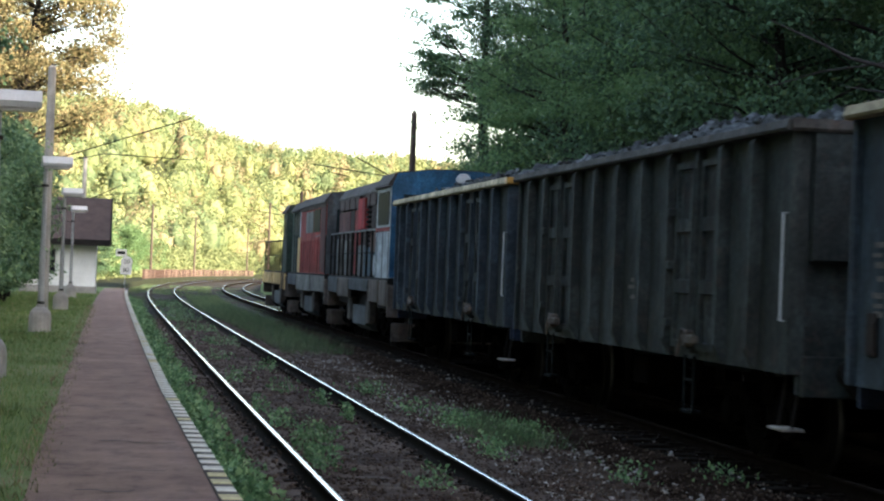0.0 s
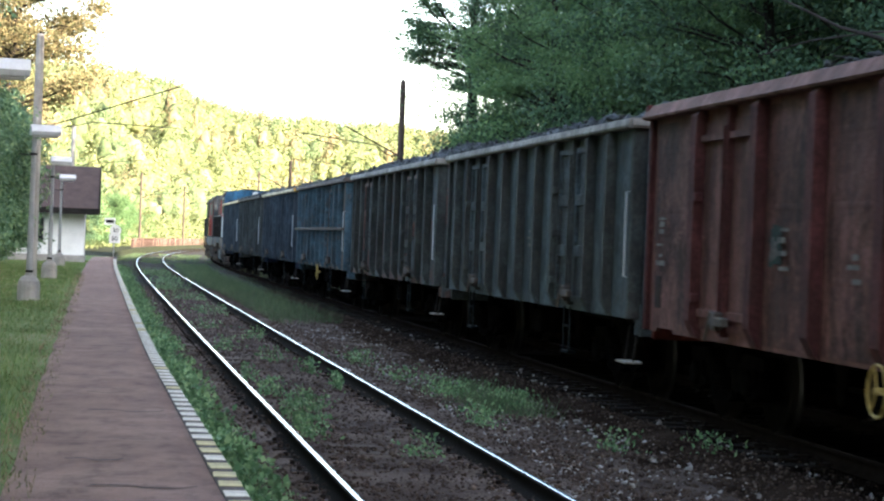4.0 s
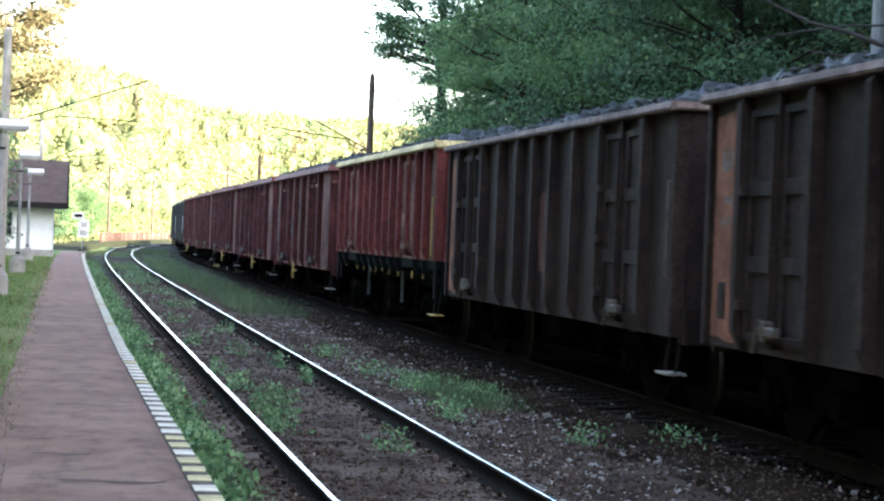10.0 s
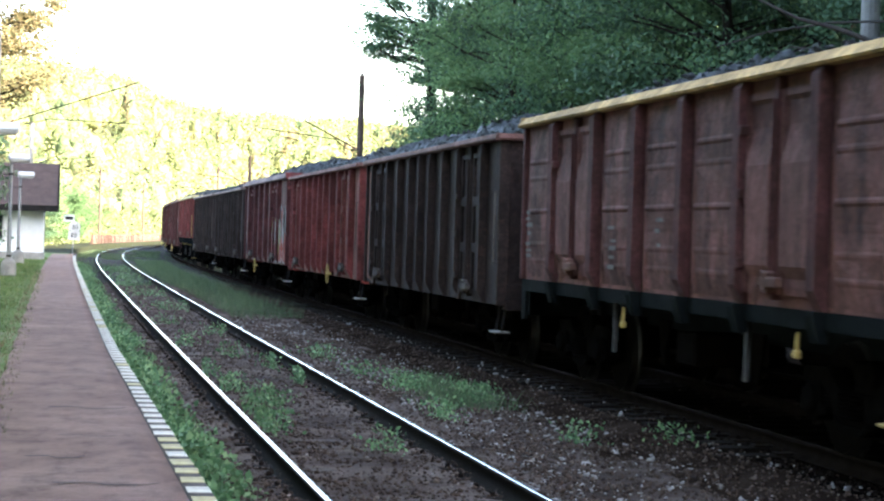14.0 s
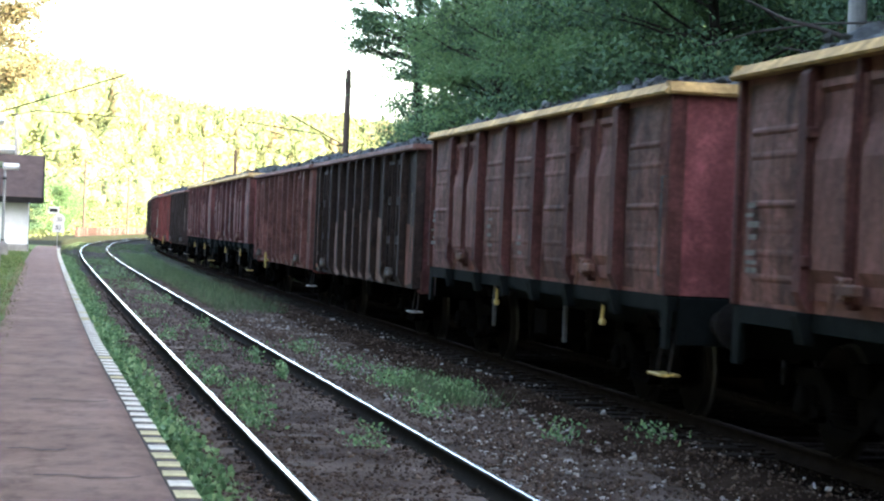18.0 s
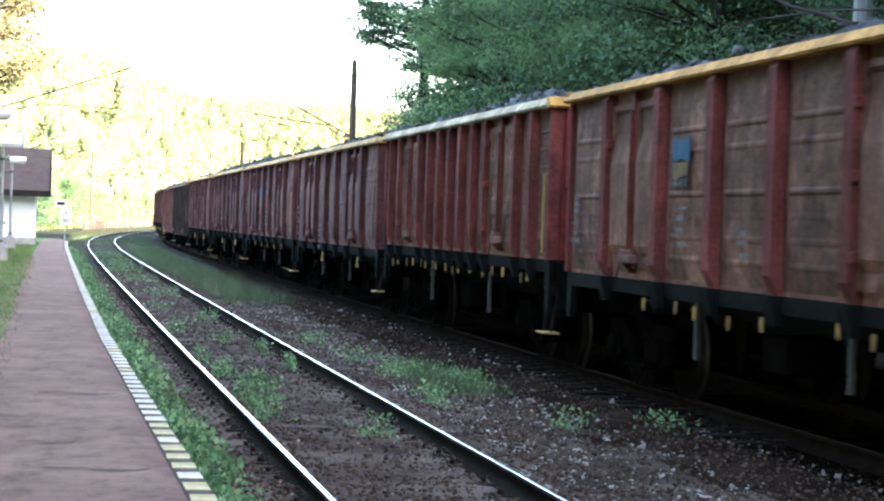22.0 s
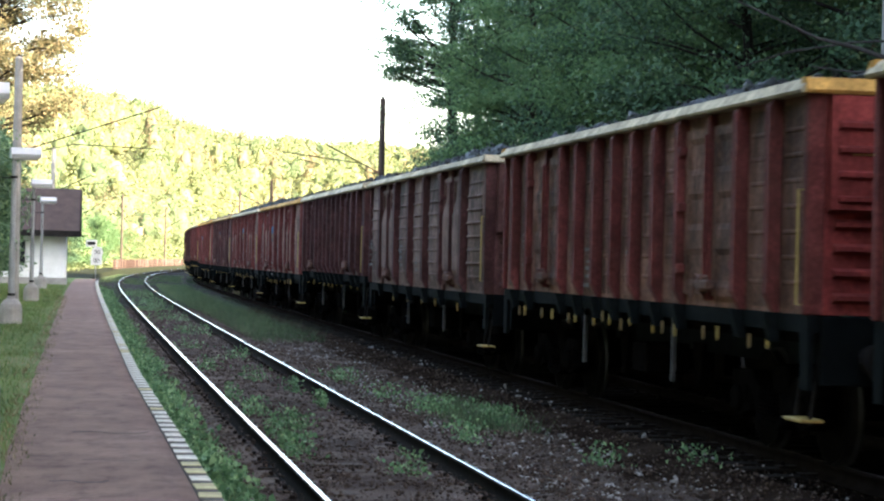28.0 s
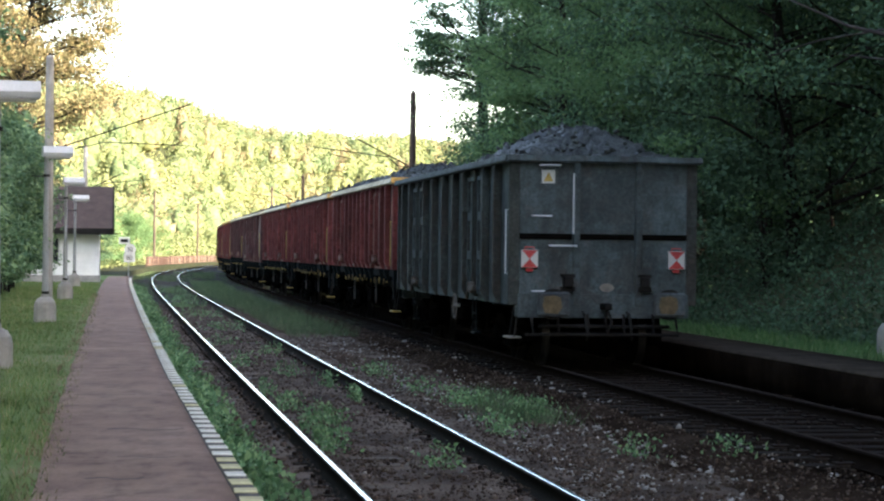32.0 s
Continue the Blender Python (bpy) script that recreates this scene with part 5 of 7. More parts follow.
P["loco_green"] = wagon_paint("loco_green", (0.022, 0.036, 0.028), 0.4, 0.2)
P["loco_roof"] = wagon_paint("loco_roof", (0.036, 0.033, 0.030), 0.5, 0.3)
P["loco_grey"] = wagon_paint("loco_grey", (0.105, 0.105, 0.096), 0.6, 0.3)
P["loco_brown"] = wagon_paint("loco_sooty_brown", (0.050, 0.034, 0.030), 0.5, 0.3)
P["loco_scarlet"] = wagon_paint("loco_scarlet", (0.20, 0.018, 0.020), 0.2, 0.1)
P["loco_grime"] = wagon_paint("loco_grime", (0.040, 0.036, 0.033), 0.6, 0.4)
P["loco_grey_green"] = wagon_paint("loco_grey_green", (0.075, 0.080, 0.060), 0.5, 0.3)

RAIL_LEVEL = 0.103  # height of the rail heads in a vehicle's own space
HALF = 6.4          # half of a wagon's body
WIDE = 1.38         # plate of the side wall
TOP = 3.14          # rim height that the coal heaps are shaped for
# kind: underside of the rim, foot of the side wall, height of the rim
SIZES = {"A": (3.21, 0.95, 0.155), "B": (3.235, 1.31, 0.12), "D": (3.24, 1.42, 0.13), "E": (3.14, 0.91, 0.09), "G": (3.165, 1.03, 0.105)}
RIBS = {"A": (0.83, 2.45, 4.44), "B": (0.85, 2.60, 4.60), "D": (0.0, 0.87, 1.77, 2.66, 4.60, 5.55), "E": (0.0, 1.0, 2.2, 3.45, 5.30), "G": (0.0, 1.2, 2.35, 4.30, 5.35)}
DOORS = {"A": ((2.54, 3.36), (3.46, 4.35)), "B": ((2.70, 3.50), (3.62, 4.50)), "D": ((2.74, 3.57), (3.69, 4.52)), "E": ((3.53, 4.28), (4.42, 5.20)), "G": ((2.43, 3.28), (3.42, 4.22))}


def rib_places(kind):
    return sorted({sg * y for y in RIBS[kind] for sg in (-1, 1)})


def edges(a, b, cuts):
    """Stations from a to b with a narrow step at either end and at every cut."""
    out = [a, a + 0.003]
    for c in cuts:
        out += [c - 0.004, c + 0.004]
    return out + [b - 0.003, b]


def relief(bm, us, zs, depth):
    """A pressed sheet on the side plate: depth(u, z) proud of it, closed down to the plate at its rim."""
    g = [[bm.verts.new((-WIDE - 0.002 - (0.0 if u in (us[0], us[-1]) or z in (zs[0], zs[-1]) else depth(u, z)), u, z)) for z in zs] for u in us]
    for i in range(len(us) - 1):
        for k in range(len(zs) - 1):
            bm.faces.new((g[i][k], g[i][k + 1], g[i + 1][k + 1], g[i + 1][k]))


def build_wagon(spec, n):
    kind, body, ribs, end, rim, rim_end, label = (spec[k] for k in ("kind", "body", "ribs", "end", "rim", "rim_end", "label"))
    pattern = 1 if kind in "AB" else 2
    TOP, z0, rim_h = SIZES[kind]
    low = kind in "AEG"                      # side walls hang down past the frame
    w = thing("coal_wagon", label, "freight wagon", None, "wagons of the coal train")
    under = P["under_dark"]

    def plate(bm):
        if kind == "A":
            c = HALF
            prism(bm, [(-c, z0), (-c + 0.35, z0), (-c + 0.42, 1.25), (-c + 0.92, 1.25), (-c + 1.02, z0), (c - 1.02, z0), (c - 0.92, 1.25), (c - 0.42, 1.25), (c - 0.35, z0), (c, z0), (c, TOP), (-c, TOP)], "x", -WIDE, -WIDE + 0.05)
        else:
            box(bm, -WIDE, -WIDE + 0.05, -HALF, HALF, z0, TOP)
    me = cached(f"side_plate_{kind}", plate)
    sides = [part("side_wall", me, body, w), part("side_wall", me, body, w, turn=math.pi)]

    rw = 0.095 if pattern == 1 else 0.06

    def rib(bm):
        rz = z0 - (0.0 if low else 0.02)
        prism(bm, [(-WIDE + 0.002, rz), (-WIDE - 0.045, rz + 0.02), (-WIDE - 0.125, rz + 0.18), (-WIDE - 0.125, TOP - 0.06), (-WIDE - 0.08, TOP - 0.002), (-WIDE + 0.002, TOP - 0.002)], "y", -rw, rw)
    rme = cached(f"rib_{kind}", rib)
    for y in rib_places(kind):
        part("rib", rme, ribs, w, at=(0, y, 0))
        part("rib", rme, ribs, w, at=(0, y, 0), turn=math.pi)

    def corner(bm):
        rz = z0
        box(bm, -WIDE - 0.06, -WIDE + 0.1, HALF - 0.07, HALF + 0.02, rz, TOP, 0.012)
    cme = cached(f"corner_{kind}", corner)
    for sx in (1, -1):
        for sy in (1, -1):
            if sx * sy == 1:
                part("corner_post", cme, ribs, w, turn=0 if sx > 0 else math.pi)
            else:
                def corner2(bm):
                    rz = z0
                    box(bm, -WIDE - 0.06, -WIDE + 0.1, -HALF - 0.02, -HALF + 0.07, rz, TOP, 0.012)
                part("corner_post", cached(f"corner2_{kind}", corner2), ribs, w, turn=0 if sx > 0 else math.pi)

    # panels and doors
    if kind in "ABD":
        ys = [-HALF + 0.08] + rib_places(kind) + [HALF - 0.08]
        deep, count = {"A": (0.020, 6), "B": (0.055, 8), "D": (0.012, 7)}[kind]
        raised, proud = kind == "D" or spec["ridged"], 0.010 if kind == "D" else 0.024
        for a, b in zip(ys, ys[1:]):
            if DOORS[kind][0][0] - 0.2 < a < DOORS[kind][0][0] or -DOORS[kind][1][1] - 0.2 < a < -DOORS[kind][1][1]:
                continue
            hw = (b - a) / 2 - (0.1 if pattern == 1 else 0.065)

            def panel(bm, hw=hw):
                za, zb = z0 + 0.04, TOP - 0.06
                zs = [(za, 0.0)]
                r0 = random.Random(9)
                for k in range(1, count + 1):
                    z, q = za + (zb - za) * k / (count + 1), (0.015 if kind == "B" else 0.003) * r0.random()
                    zs += [(z - 0.022, 0.0), (z - 0.010, proud), (z + 0.010, proud), (z + 0.022, 0.0)] if raised else [(z - 0.035, 0.0), (z - 0.010, q), (z + 0.010, q), (z + 0.035, 0.0)]
                zs.append((zb, 0.0))
                us = [-1, -0.96, -0.78, -0.72, -0.3, 0.2, 0.72, 0.78, 0.96, 1]
                r3 = random.Random(int(hw * 100))
                g = []
                for u in us:
                    col, dents = [], [r3.uniform(-0.011, 0.011) if abs(u) < 0.9 and kind != "D" else 0.0 for _ in range(count + 2)]
                    for z, ridge in zs:
                        v = (z - za) / (zb - za)
                        bulge = deep * (1 - u ** 4) * math.sin(math.pi * v) ** 0.6 + dents[round(v * (count + 1))]
                        col.append(bm.verts.new((-WIDE - 0.004 - max(0.0, bulge) - (ridge if abs(u) < 0.75 else 0), u * hw, z)))
                    g.append(col)
                for i in range(len(us) - 1):
                    for k in range(len(zs) - 1):
                        bm.faces.new((g[i][k], g[i][k + 1], g[i + 1][k + 1], g[i + 1][k]))
            pme = cached(f"panel_{kind}_{hw:.2f}_{raised}", panel)
            part("panel", pme, body, w, at=(0, (a + b) / 2, 0))
            part("panel", pme, body, w, at=(0, -(a + b) / 2, 0), turn=math.pi)
    for sy in (-1, 1):
        for a, b in DOORS[kind]:
            hw, yc = (b - a) / 2, sy * (a + b) / 2

            def leaf(bm, hw=hw):
                za, zb = z0 + 0.1, TOP - 0.12
                if kind == "B":
                    prof = ((za, 0.03), (za + 0.14, 0.03), (za + 0.24, 0.075), (zb - 0.62, 0.085), (zb - 0.3, 0.02), (zb - 0.1, 0.02), (zb - 0.06, 0.05), (zb, 0.05))
                    us = edges(-hw - 0.05, hw + 0.05, (-hw + 0.05, -hw * 0.8, hw * 0.8, hw - 0.05))
                    zs = [za, za + 0.003] + [z for z, _ in prof[1:-1]] + [zb - 0.003, zb]
                    relief(bm, us, zs, lambda u, z: 0.05 if abs(u) > hw - 0.05 else (0.0 if abs(u) > hw * 0.8 else float(np.interp(z, [q[0] for q in prof], [q[1] for q in prof]))))
                elif kind == "A":
                    bands = ((za + 0.12, za + 0.2, 0.05), (zb - 0.2, zb - 0.13, 0.07))
                    relief(bm, edges(-hw, hw, ()), edges(za, zb, [q for b in bands for q in b[:2]]), lambda u, z: max([d for lo, hi, d in bands if lo < z < hi], default=0.018))
                elif kind == "D":
                    step = (zb - za) / 3
                    nest = [za + step * (k + 0.5) for k in range(3)]
                    cuts = [q + sg * (step / 2 - d) for q in nest for sg, d in ((-1, 0.09), (-1, 0.15), (1, 0.15), (1, 0.09))]
                    relief(bm, [-hw, -hw + 0.003, -hw + 0.09, -hw + 0.17, hw - 0.17, hw - 0.09, hw - 0.003, hw], [za, za + 0.003] + cuts + [zb - 0.003, zb],
                           lambda u, z: 0.018 if abs(u) < hw - 0.16 and min(abs(z - q) for q in nest) < step / 2 - 0.14 else 0.040)
                else:
                    rails = [za + (zb - za) * f for f in (0, 0.33, 0.66, 1)]
                    cuts = [za + 0.07, rails[1] - 0.07, rails[1] + 0.07, rails[2] - 0.07, rails[2] + 0.07, zb - 0.07]
                    relief(bm, edges(-hw, hw, (-hw + 0.11, hw - 0.11)), edges(za, zb, cuts), lambda u, z: 0.045 if abs(u) > hw - 0.11 or min(abs(z - q) for q in rails) < 0.07 else 0.012)
            dme = cached(f"door_{kind}_{hw:.3f}", leaf)
            for turn, y in ((0, yc), (math.pi, -yc)):
                d = part("door", dme, body, w, at=(0, y, 0), turn=turn)

                def hinge(bm, hw=hw):
                    box(bm, -WIDE - 0.12, -WIDE - 0.03, -0.05, 0.05, -0.045, 0.045, 0.01)
                for z in (z0 + 0.35, z0 + 0.95, z0 + 1.5) if a == DOORS[kind][0][0] else (z0 + 0.4, z0 + 1.4):
                    part("hinge", cached("hinge", hinge), ribs, d, at=(0, hw * (1 if a == DOORS[kind][0][0] else -1) * (-sy), z))

        def post(bm):
            box(bm, -WIDE - 0.085, -WIDE - 0.004, -0.04, 0.04, z0 + 0.06, TOP - 0.01, 0.01)
            tube(bm, [(-WIDE - 0.10, 0, z0 + 0.1), (-WIDE - 0.10, 0, TOP - 0.2)], 0.016, 6)
        yc = (DOORS[kind][0][1] + DOORS[kind][1][0]) / 2
        for turn in (0, math.pi):
            lp = part("door_post", cached(f"door_post_{kind}", post), ribs, w, at=(0, sy * yc * (1 if turn == 0 else -1), 0), turn=turn)

            def latch(bm):
                box(bm, -WIDE - 0.16, -WIDE - 0.08, -0.30, 0.12, z0 + 0.16, z0 + 0.25, 0.015)
                box(bm, -WIDE - 0.16, -WIDE - 0.06, -0.06, 0.06, z0 + 0.12, z0 + 0.30, 0.02)
                tube(bm, [(-WIDE - 0.14, 0.1, z0 + 0.3), (-WIDE - 0.16, 0.22, z0 + 0.02)], 0.02, 6)
            part("latch", cached(f"latch_{kind}", latch), P["dust_brown"] if kind in "BD" else P["grey_brown"], lp)

    if spec.get("braces"):
        for k, (ya, yb) in enumerate((sg * u, sg * v) for sg in (1, -1) for u, v in ((DOORS[kind][0][0] + 0.06, DOORS[kind][0][1] - 0.05), (DOORS[kind][1][1] - 0.06, DOORS[kind][1][0] + 0.05))):
            def brace(bm, ya=ya, yb=yb):
                prism(bm, [(ya, z0 + 0.35), (ya + 0.09 * (1 if yb > ya else -1), z0 + 0.35), (yb, TOP - 0.4), (yb - 0.09 * (1 if yb > ya else -1), TOP - 0.4)], "x", -WIDE - 0.055, -WIDE - 0.018)
            part("door_brace", cached(f"brace_{kind}_{k}", brace), body, w, "diagonal brace across the door")

    def holder(bm):
        box(bm, -WIDE - 0.022, -WIDE - 0.006, -0.11, 0.11, -0.17, 0.17, 0.006)
        box(bm, -WIDE - 0.030, -WIDE - 0.022, -0.085, 0.085, -0.14, 0.1)
    part("card_holder", cached("card_holder", holder), P["black"], w, "dark label holder", at=(0, 5.95, z0 + 0.42))

    # rims
    def side_rim(bm):
        lean = 0.075 if kind in "ABD" else 0.02
        prism(bm, [(-WIDE + 0.03, TOP), (-WIDE - 0.125, TOP), (-WIDE - 0.14, TOP + 0.025), (-WIDE - 0.14 + lean, TOP + rim_h - 0.008), (-WIDE - 0.12 + lean, TOP + rim_h), (-WIDE + 0.03, TOP + rim_h)], "y", -HALF - 0.05, HALF + 0.05)
    sme = cached(f"side_rim_{kind}", side_rim)
    part("side_rim", sme, rim, w)
    part("side_rim", sme, rim, w, turn=math.pi)

    def end_rim(bm):
        lean = 0.075 if kind in "ABD" else 0.02
        prism(bm, [(-HALF + 0.06, TOP - 0.004), (-HALF - 0.10, TOP - 0.004), (-HALF - 0.12, TOP + 0.022), (-HALF - 0.12 + lean, TOP + rim_h - 0.002), (-HALF + 0.06, TOP + rim_h + 0.004)], "x", -WIDE - 0.10, WIDE + 0.10)
        if kind == "A":
            box(bm, -WIDE - 0.02, WIDE + 0.02, -HALF - 0.09, -HALF + 0.02, TOP - 0.28, TOP - 0.20, 0.015)
    eme = cached(f"end_rim_{kind}", end_rim)
    part("end_rim", eme, rim_end, w)
    part("end_rim", eme, rim_end, w, turn=math.pi)

    # end walls
    def end_wall(bm):
        ez = 0.86 if low else z0
        ledge = z0 + 0.46 * (TOP - z0)
        box(bm, -WIDE + 0.05, WIDE - 0.05, -HALF, -HALF + 0.06, ez, TOP)
        if spec["end_style"] == "panel":
            for x in (-0.42, 0.53):
                box(bm, x - 0.05, x + 0.05, -HALF - 0.09, -HALF, ez + 0.16, TOP, 0.01)
        if spec["end_style"] in ("ridged", "stepped"):
            prism(bm, [(-HALF - 0.001, ledge), (-HALF - 0.115, ledge + 0.03), (-HALF - 0.085, TOP - 0.01), (-HALF - 0.001, TOP - 0.01)], "x", -WIDE + 0.12, WIDE - 0.12)
    ekey = f"end_wall_{kind}_{spec['end_style']}"
    for turn in (0, math.pi):
        ew = part("end_wall", cached(ekey, end_wall), end, w, turn=turn)
        if spec["end_style"] == "ridged":
            def ridge(bm):
                prism(bm, [(-HALF - 0.055, -0.018), (-HALF + 0.01, -0.05), (-HALF + 0.01, 0.05), (-HALF - 0.055, 0.018)], "x", -WIDE + 0.18, WIDE - 0.18)

            for k in range(8):
                z = z0 + 0.14 + k * (TOP - z0 - 0.2) / 8
                part("ridge", cached(f"end_ridge_{kind}", ridge), end, ew, at=(0, -0.085 if z > z0 + 0.5 * (TOP - z0) else 0.0, z))
        elif spec["end_style"] == "panel":
            # Thin black strips draw the shadow below the ledge.
            for x0, x1 in ((-1.28, -0.48), (-0.36, 0.47), (0.59, 1.28)):
                def groove(bm, x0=x0, x1=x1):
                    box(bm, x0, x1, -HALF - 0.022, -HALF, 2.015, 2.10, 0.006)
                part("groove", cached(f"end_ledge_shade_{x0}", groove), M["bogie"], ew, "black horizontal seam")

    def floor(bm):
        box(bm, -WIDE + 0.05, WIDE - 0.05, -HALF + 0.06, HALF - 0.06, 1.18, 1.26)
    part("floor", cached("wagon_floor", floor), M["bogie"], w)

    # frame
    def sill(bm):
        if low:
            box(bm, -0.32, 0.32, -HALF + 0.06, HALF - 0.06, 0.84, 1.16)
        else:
            box(bm, -WIDE - 0.02, -WIDE + 0.09, -HALF, HALF, z0 - 0.15, z0 - 0.004)
            box(bm, WIDE - 0.09, WIDE + 0.02, -HALF, HALF, z0 - 0.15, z0 - 0.004)
            box(bm, -0.32, 0.32, -HALF + 0.06, HALF - 0.06, 0.84, 1.10)
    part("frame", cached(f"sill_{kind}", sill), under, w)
    if not low:
        def footm(bm):
            prism(bm, [(-WIDE + 0.01, z0 - 0.25), (-WIDE - 0.07, z0 - 0.25), (-WIDE - 0.13, z0 - 0.03), (-WIDE - 0.13, z0 + 0.0), (-WIDE + 0.01, z0 + 0.0)], "y", -rw - 0.006, rw + 0.006)
        fme = cached(f"rib_foot_{kind}", footm)
        for y in rib_places(kind):
            part("rib_foot", fme, under, w, at=(0, y, 0))
            part("rib_foot", fme, under, w, at=(0, y, 0), turn=math.pi)

        def hook(bm):
            prism(bm, [(-0.016, 0.02), (0.016, 0.02), (0.024, -0.05), (0.010, -0.11), (-0.016, -0.09)], "x", -0.012, 0.012)
        hme = cached("rope_hook", hook)

        def lash(bm):
            tube(bm, [(0, 0, 0.04), (-0.01, 0, -0.12)], 0.018, 6)
            box(bm, -0.03, 0.02, -0.05, 0.05, -0.17, -0.10, 0.012)
        hy = rib_places(kind)
        hr = random.Random(n + 40)
        for i, (a, b) in enumerate(zip(hy, hy[1:])):
            if spec.get("hooks", 1) == 0 and i % 3 == 0:
                part("lashing_handle", cached("lashing_handle", lash), M["yellow"], w, at=(-WIDE - 0.06, a + (b - a) * 0.2, z0 - 0.22))
            elif spec.get("hooks", 1):
                part("rope_hook", hme, M["yellow"], w, at=(-WIDE - 0.03, a + (b - a) * hr.uniform(0.15, 0.42), z0 - hr.uniform(0.17, 0.23)))
                if spec.get("hooks", 1) > 1 and hr.random() < 0.7:
                    part("rope_hook", hme, P["dull_yellow"], w, at=(-WIDE - 0.03, a + (b - a) * hr.uniform(0.6, 0.85), z0 - hr.uniform(0.17, 0.26)))

        def skirt(bm):
            prism(bm, [(-HALF - 0.02, 0.80), (-HALF + 0.15, 0.80), (-HALF + 0.19, z0 - 0.15), (-HALF + 0.19, z0 - 0.005), (-HALF - 0.02, z0 - 0.005)], "x", -WIDE - 0.022, -WIDE - 0.021 + 0.05)

        def skirt2(bm):
            prism(bm, [(-HALF - 0.02, 0.80), (-HALF + 0.15, 0.80), (-HALF + 0.19, z0 - 0.15), (-HALF + 0.19, z0 - 0.005), (-HALF - 0.02, z0 - 0.005)], "x", WIDE - 0.029, WIDE + 0.022)
        for turn in (0, math.pi):
            part("end_skirt", cached(f"end_skirt_{kind}", skirt), under, w, turn=turn)
            part("end_skirt", cached(f"end_skirt2_{kind}", skirt2), under, w, turn=turn)

    def head(bm):
        box(bm, -1.3, 1.3, -HALF - 0.07, -HALF - 0.005, 0.84, 1.2 if low else z0 - 0.01, 0.01)
    for turn in (0, math.pi):
        part("headstock", cached(f"headstock_{kind}", head), under if not low else end, w, turn=turn)

    def buffer(bm):
        lathe(bm, [(0.12, 0), (0.12, -0.14), (0.085, -0.16), (0.085, -0.46), (0.10, -0.47)], 14, "y")
        lathe(bm, [(0.10, -0.47), (0.23, -0.50), (0.23, -0.53), (0.16, -0.55), (0.05, -0.555)], 18, "y")
    bme = cached("buffer", buffer)
    for x in (-0.875, 0.875):
        part("buffer", bme, M["steel"], w, at=(x, -HALF - 0.07, 1.06))
        part("buffer", bme, M["steel"], w, at=(-x, HALF + 0.07, 1.06), turn=math.pi)

    def coupler(bm):
        box(bm, -0.06, 0.06, -0.32, 0, -0.05, 0.05, 0.015)
        tube(bm, [(0, -0.26, -0.04), (0.05, -0.34, -0.22), (0, -0.30, -0.42), (-0.05, -0.34, -0.22), (0, -0.26, -0.04)], 0.02, 6)
    for y, t in ((-HALF - 0.07, 0), (HALF + 0.07, math.pi)):
        part("coupling", cached("coupler", coupler), M["steel"], w, at=(0, y, 1.02), turn=t)

    def hoses(bm):
        tube(bm, [(0, 0, 0), (0, -0.14, -0.02), (0.03, -0.18, -0.25), (0.05, -0.1, -0.42)], 0.022, 7)
    for y, t in ((-HALF - 0.07, 0), (HALF + 0.07, math.pi)):
        for x in (-0.32, 0.36):
            part("brake_hose", cached("hose", hoses), M["ink"], w, at=(x, y, 0.93), turn=t)

    # bogies
    def frame_b(bm):
        for x in (-1.0, 1.0):
            out = 1 if x > 0 else -1
            prism(bm, [(-1.22, 0.60), (-1.22, 0.72), (-0.62, 0.74), (-0.40, 0.60), (-0.28, 0.56), (0.28, 0.56), (0.40, 0.60), (0.62, 0.74), (1.22, 0.72), (1.22, 0.60), (0.66, 0.57), (0.46, 0.36), (0.28, 0.27), (-0.28, 0.27), (-0.46, 0.36), (-0.66, 0.57)], "x", x - 0.06, x + 0.06)
            prism(bm, [(-0.36, 0.30), (-0.24, 0.24), (0.24, 0.24), (0.36, 0.30), (0.36, 0.36), (0.24, 0.31), (-0.24, 0.31), (-0.36, 0.36)], "x", x - 0.10, x + 0.10)
            for y in (-0.9, 0.9):
                prism(bm, [(y - 0.30, 0.36), (y - 0.30, 0.41), (y - 0.17, 0.44), (y - 0.15, 0.60), (y + 0.15, 0.60), (y + 0.17, 0.44), (y + 0.30, 0.41), (y + 0.30, 0.36), (y + 0.14, 0.33), (y + 0.08, 0.29), (y - 0.08, 0.29), (y - 0.14, 0.33)], "x", x - 0.09, x + 0.09)
                ring = [(0.125, 0.09), (0.125, 0.13), (0.10, 0.15), (0.03, 0.155)]
                lathe(bm, ring if out > 0 else [(a, -b) for a, b in reversed(ring)], 20, "x", (x, y, 0.46))
                for yy in (y - 0.235, y + 0.235):
                    lathe(bm, [(0.075 if k % 2 else 0.052, 0.41 + k * 0.0165) for k in range(12)], 10, "z", (x, yy, 0))
            for y in (-0.12, 0.12):
                lathe(bm, [(0.085 if k % 2 else 0.06, 0.36 + k * 0.018) for k in range(12)], 10, "z", (x + out * 0.08, y, 0))
        box(bm, -1.0, 1.0, -0.2, 0.2, 0.55, 0.82, 0.02)
        for y in (-0.42, 0.42):
            box(bm, -0.95, 0.95, y - 0.03, y + 0.03, 0.36, 0.44, 0.01)
    fme = cached("bogie_frame", frame_b)

    def wheels(bm):
        for x in (-0.755, 0.755):
            s = 1 if x > 0 else -1
